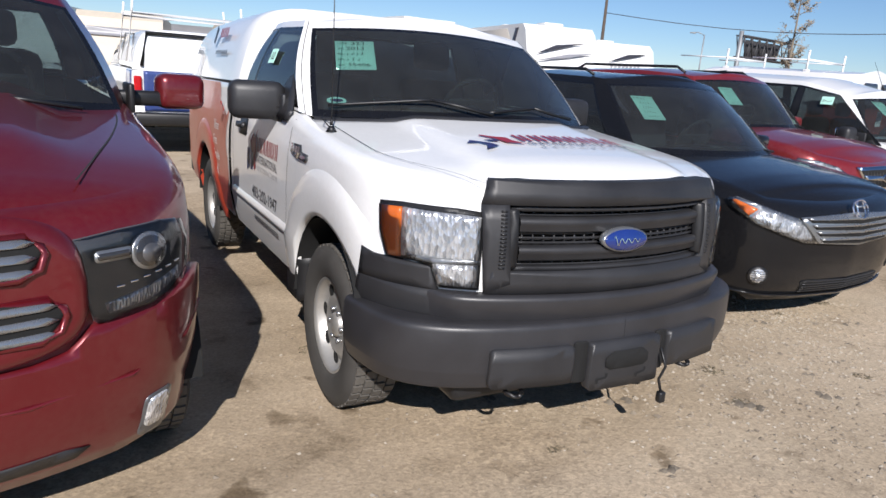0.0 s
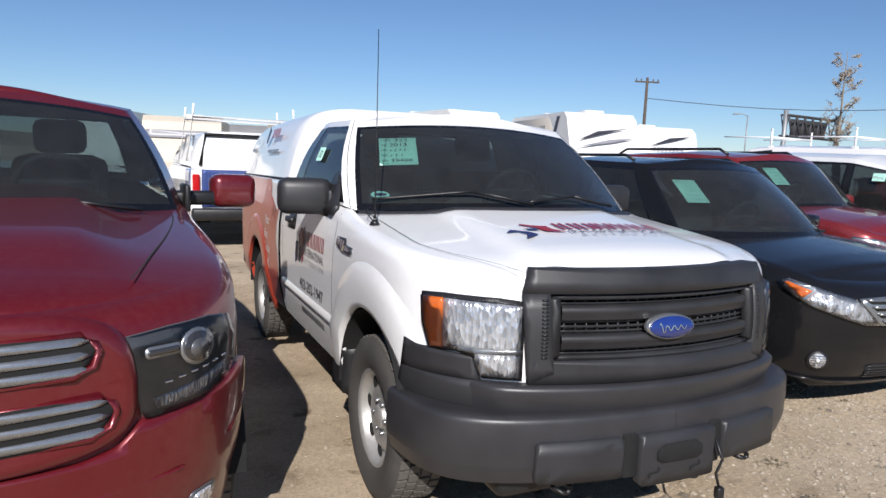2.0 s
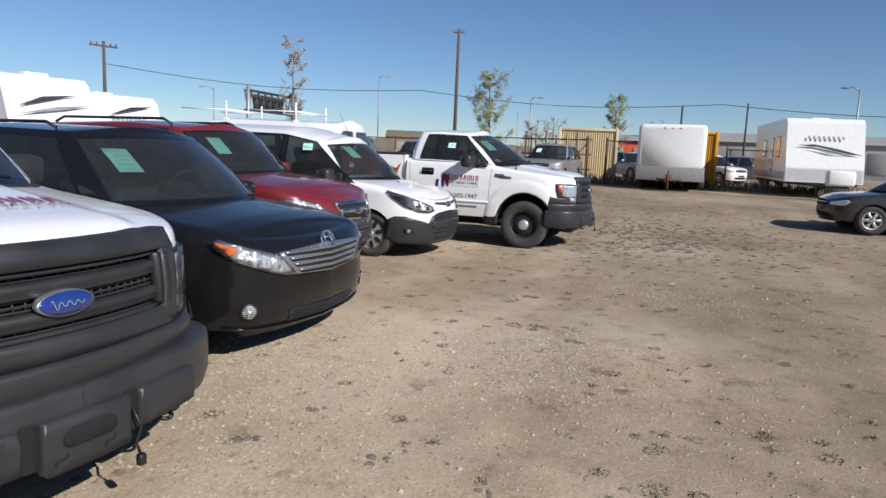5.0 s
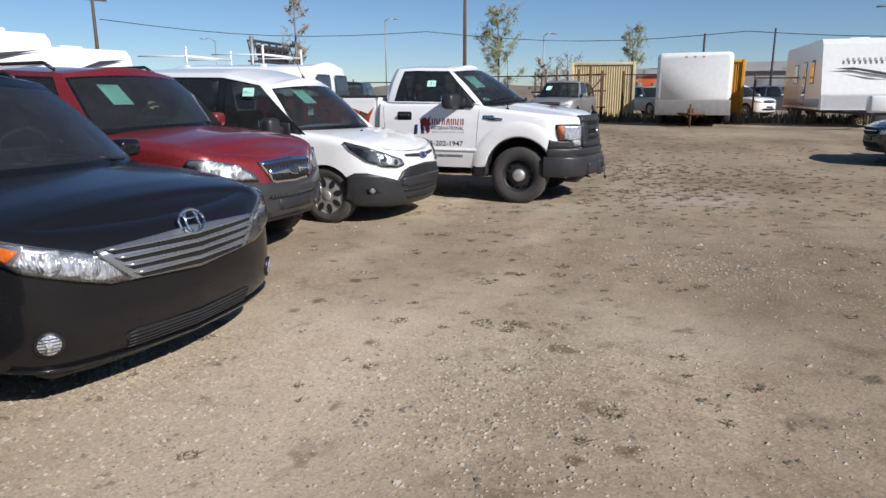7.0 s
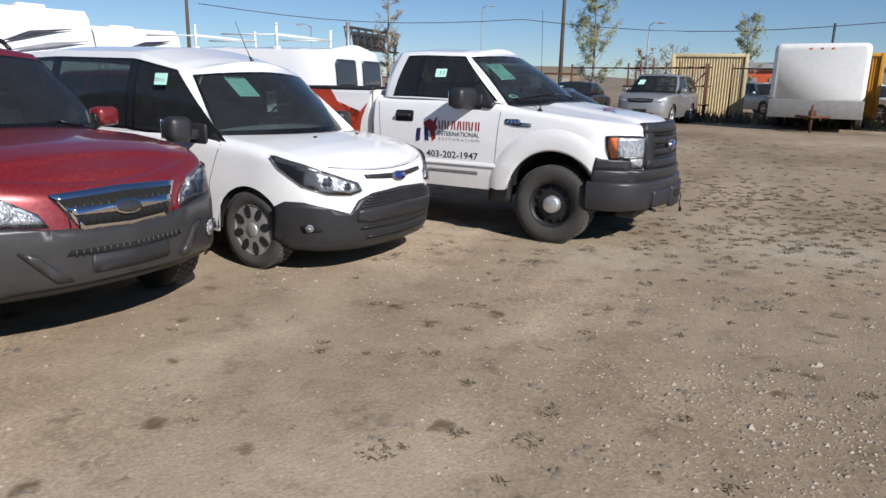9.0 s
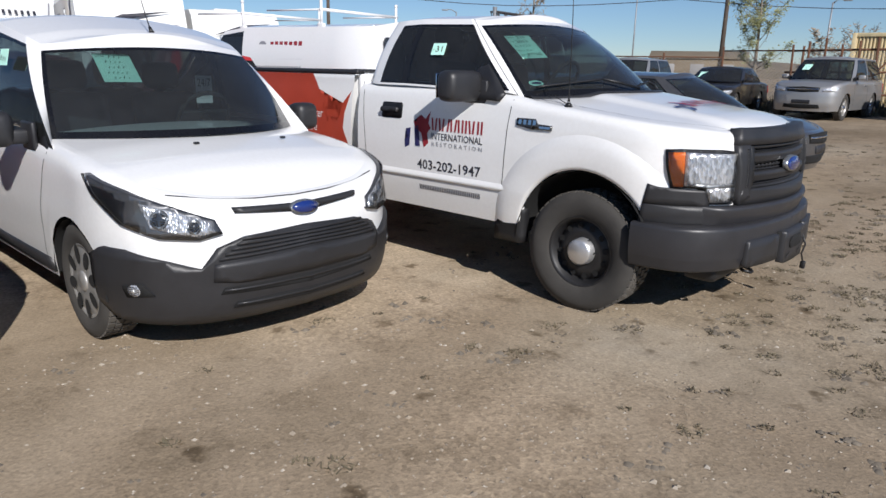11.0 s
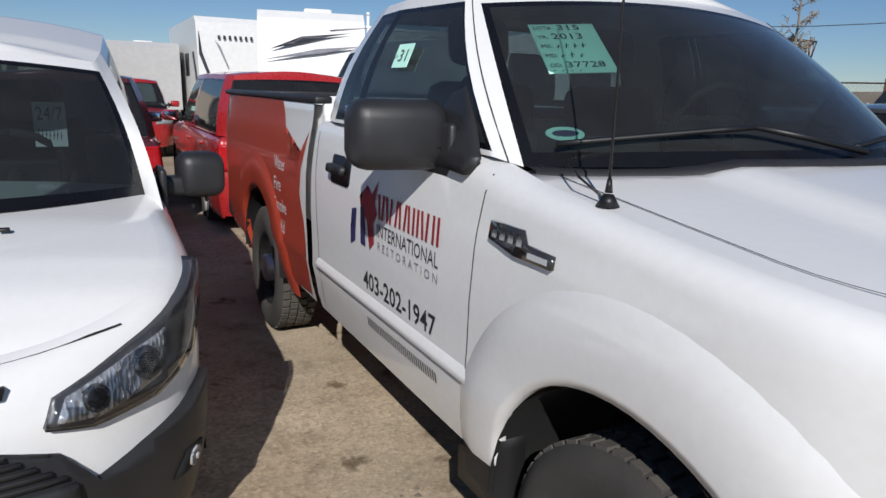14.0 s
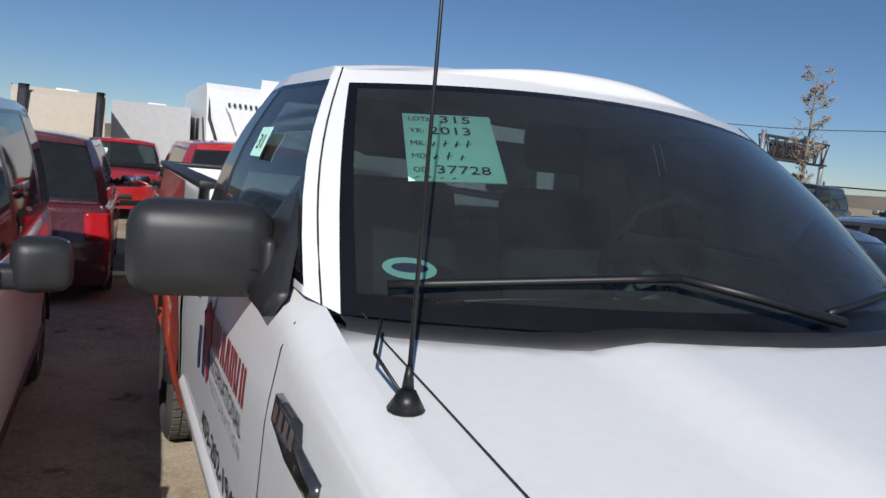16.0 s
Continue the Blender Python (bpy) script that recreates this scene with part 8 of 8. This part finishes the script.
for k in range(181):
    a = 2 * math.pi * k / 180
    hgt = 6 + 5 * noise.noise((math.cos(a) * 3, math.sin(a) * 3, 0)) + 1.5 * noise.noise((math.cos(a) * 15, math.sin(a) * 15, 4))
    rows.append([(d * math.cos(a), d * math.sin(a), z) for d, z in ((330, -1), (380, max(1, hgt)), (600, -1))])
sheet(bm, rows)
hills = part("backdrop", bm, M["brown_hill"])
tagged(hills, "low brown hills in the distance", "backdrop", kind="structure")


def far_shed(deg, d, L, W, H, mat, roof, label):
    x, y = bearing(0, 0, deg, d)
    t = thing("shed", pose(x, y, ground_z(x, y), 0, 0, -deg), label, "building")
    bm = bmesh.new()
    box(bm, (0, 0, H / 2 - 0.1), (L, W, H), 0.03)
    part("wall", bm, mat, t)
    bm = bmesh.new()
    g = [(-L / 2 - 0.2, -W / 2 - 0.2, H - 0.1), (-L / 2 - 0.2, 0, H + W * 0.14), (-L / 2 - 0.2, W / 2 + 0.2, H - 0.1)]
    sheet(bm, [g, [(L / 2 + 0.2, b, c) for a, b, c in g]])
    sheet(bm, [[(a, b, c - 0.08) for a, b, c in g], [(L / 2 + 0.2, b, c - 0.08) for a, b, c in g]])
    part("roof", bm, roof, t)
    for k in range(3):
        bm = bmesh.new()
        box(bm, (-L * 0.3 + L * 0.3 * k, -W / 2 - 0.02, H * 0.45), (L * 0.14, 0.08, H * 0.6), 0.01)
        part("door", bm, M["far_roof"], t)


far_shed(36, 140, 16, 9, 4, M["brown_hill"], M["brown_hill"], "low tan shed far beyond the fence")
far_shed(52, 62, 5, 3, 2.9, M["orange"], M["far_roof"], "orange site hut beyond the fence")
far_shed(61, 75, 12, 6, 3.4, M["far_roof"], M["far_roof"], "grey site building beyond the fence")
far_shed(70, 95, 14, 7, 4, M["rv_grey"], M["far_roof"], "pale grey building beyond the fence")
far_shed(-20, 120, 20, 10, 4.5, M["far_roof"], M["far_roof"], "long grey building beyond the far row")
far_shed(2, 150, 24, 10, 5, M["rv_grey"], M["far_roof"], "long pale building beyond the far row")
for deg, d, paint in ((49.5, 42, "white"), (54, 45, "silver"), (60.5, 44, "white"), (63.5, 47, "silver")):
    x, y = bearing(0, 0, deg, d)
    common_car(on_lot(x, y, 200 + deg), "parked car far beyond the fence", M[paint], 1.7, 4.6, inner=False)


# ---- loose stones and weeds on the lot ----
def rock(bm, c, s, r):
    """A crooked little stone."""
    vs = []
    for v in ((1, 0, 0), (0, 1, 0), (-1, 0, 0), (0, -1, 0)):
        q = r.uniform(0.7, 1.2)
        vs.append(bm.verts.new(c + Vector((v[0] * s * q, v[1] * s * q, s * r.uniform(-0.1, 0.15)))))
    t = bm.verts.new(c + Vector((r.uniform(-0.3, 0.3) * s, r.uniform(-0.3, 0.3) * s, s * r.uniform(0.45, 0.8))))
    for i in range(4):
        bm.faces.new((vs[i], vs[(i + 1) % 4], t))


def near_row(x, y):
    """Whether a spot lies on the open lane before the parked row."""
    return -3.5 < x < 20 and -2 < y < 16 and y < 0.62 * x + 4.6


bm = bmesh.new()
rr = random.Random(7)
patches = [(rr.uniform(-1, 14), rr.uniform(-1, 10), rr.uniform(0.5, 1.6)) for _ in range(26)] + [(2.9, 2.4, 1.0), (3.6, 3.2, 0.9), (1.4, 1.6, 0.8), (4.2, 2.0, 0.9), (12.5, 9.5, 1.6), (11.5, 8.2, 1.4), (6.6, 5.9, 0.8)]
count = 0
while count < 30000:
    if rr.random() < 0.75:
        cx, cy, cr = rr.choice(patches)
        px, py = rr.gauss(cx, cr), rr.gauss(cy, cr)
    else:
        px, py = rr.uniform(-3, 18), rr.uniform(-2, 14)
    if not near_row(px, py):
        count += 0.2
        continue
    s = min(0.03, 0.006 * math.exp(rr.gauss(0, 0.45)))
    rock(bm, Vector((px, py, ground_z(px, py))), s, rr)
    count += 1
for _ in range(6000):
    cx, cy, cr = rr.choice(((3.55, 3.15, 0.42), (4.0, 3.5, 0.4), (1.7, 3.2, 0.5), (2.2, 3.9, 0.45), (6.9, 4.1, 0.5), (2.4, 4.7, 0.25)))
    px, py = rr.gauss(cx, cr), rr.gauss(cy, cr)
    rock(bm, Vector((px, py, ground_z(px, py))), min(0.022, 0.008 * math.exp(rr.gauss(0, 0.4))), rr)
gravel = part("gravel", bm, M["stones"], smooth=False, flip=False)
tagged(gravel, "loose pale gravel scattered over the dirt", "gravel", kind="stuff")

bm = bmesh.new()
rr = random.Random(19)
spots = []
while len(spots) < 620:
    px, py = rr.uniform(-1, 19), rr.uniform(-1, 15)
    along = (px * 0.8 + py * 0.6)
    across = -px * 0.6 + py * 0.8
    dens = 0.25 + 0.75 * smooth(2.6, 0.6, abs(across - 0.3)) + 0.6 * smooth(9, 13, along)
    if near_row(px, py) and rr.random() < dens * 0.7:
        spots.append((px, py))
while len(spots) < 1080:
    cx, cy, cr = rr.choice(((11.7, 8.2, 1.2), (10.6, 6.9, 0.9), (12.6, 7.6, 1.2), (12.6, 9.3, 0.9)))
    px, py = rr.gauss(cx, cr), rr.gauss(cy, cr)
    if near_row(px, py):
        spots.append((px, py))
for px, py in spots:
    sz = rr.choice((0.025, 0.035, 0.045, 0.06))
    for k in range(int(260 * sz * 10 / 4)):
        a = rr.uniform(0, 6.28)
        q = sz * math.sqrt(rr.random())
        b = Vector((px + q * math.cos(a) * 1.3, py + q * math.sin(a), ground_z(px, py)))
        d = Vector((rr.gauss(0, 1), rr.gauss(0, 1), 0)).normalized() * 0.006
        tip = Vector((rr.gauss(0, 0.018), rr.gauss(0, 0.018), rr.uniform(0.006, 0.020)))
        bm.faces.new([bm.verts.new(b - d), bm.verts.new(b + d), bm.verts.new(b + tip)])
clods = bmesh.new()
heaps = 0
while heaps < 900:
    px, py = rr.uniform(-0.5, 19), rr.uniform(-1, 15)
    dens = 0.22 + 0.8 * smooth(4.5, 1.0, math.hypot(px - 12, py - 8.5)) + 0.3 * smooth(1.8, 0.4, abs(-px * 0.6 + py * 0.8 - 0.6))
    if not near_row(px, py) or rr.random() > dens:
        continue
    heaps += 1
    size = rr.choice((0.014, 0.02, 0.028, 0.038))
    for k in range(rr.randint(3, 7)):
        c = Vector((px + rr.gauss(0, size * 1.3), py + rr.gauss(0, size), 0))
        c.z = ground_z(c.x, c.y) - size * 0.10
        rock(clods, c, size * rr.uniform(0.5, 1.0), rr)
clods = part("dirt_clods", clods, M["clod"], smooth=True, flip=False)
tagged(clods, "dark crumbled dirt clods dotted over the lot", "dirt clods", kind="stuff")
weeds = part("weeds", bm, M["weed"], smooth=False, flip=False)
tagged(weeds, "small dark weed tufts dotted over the dirt", "weeds", kind="stuff")
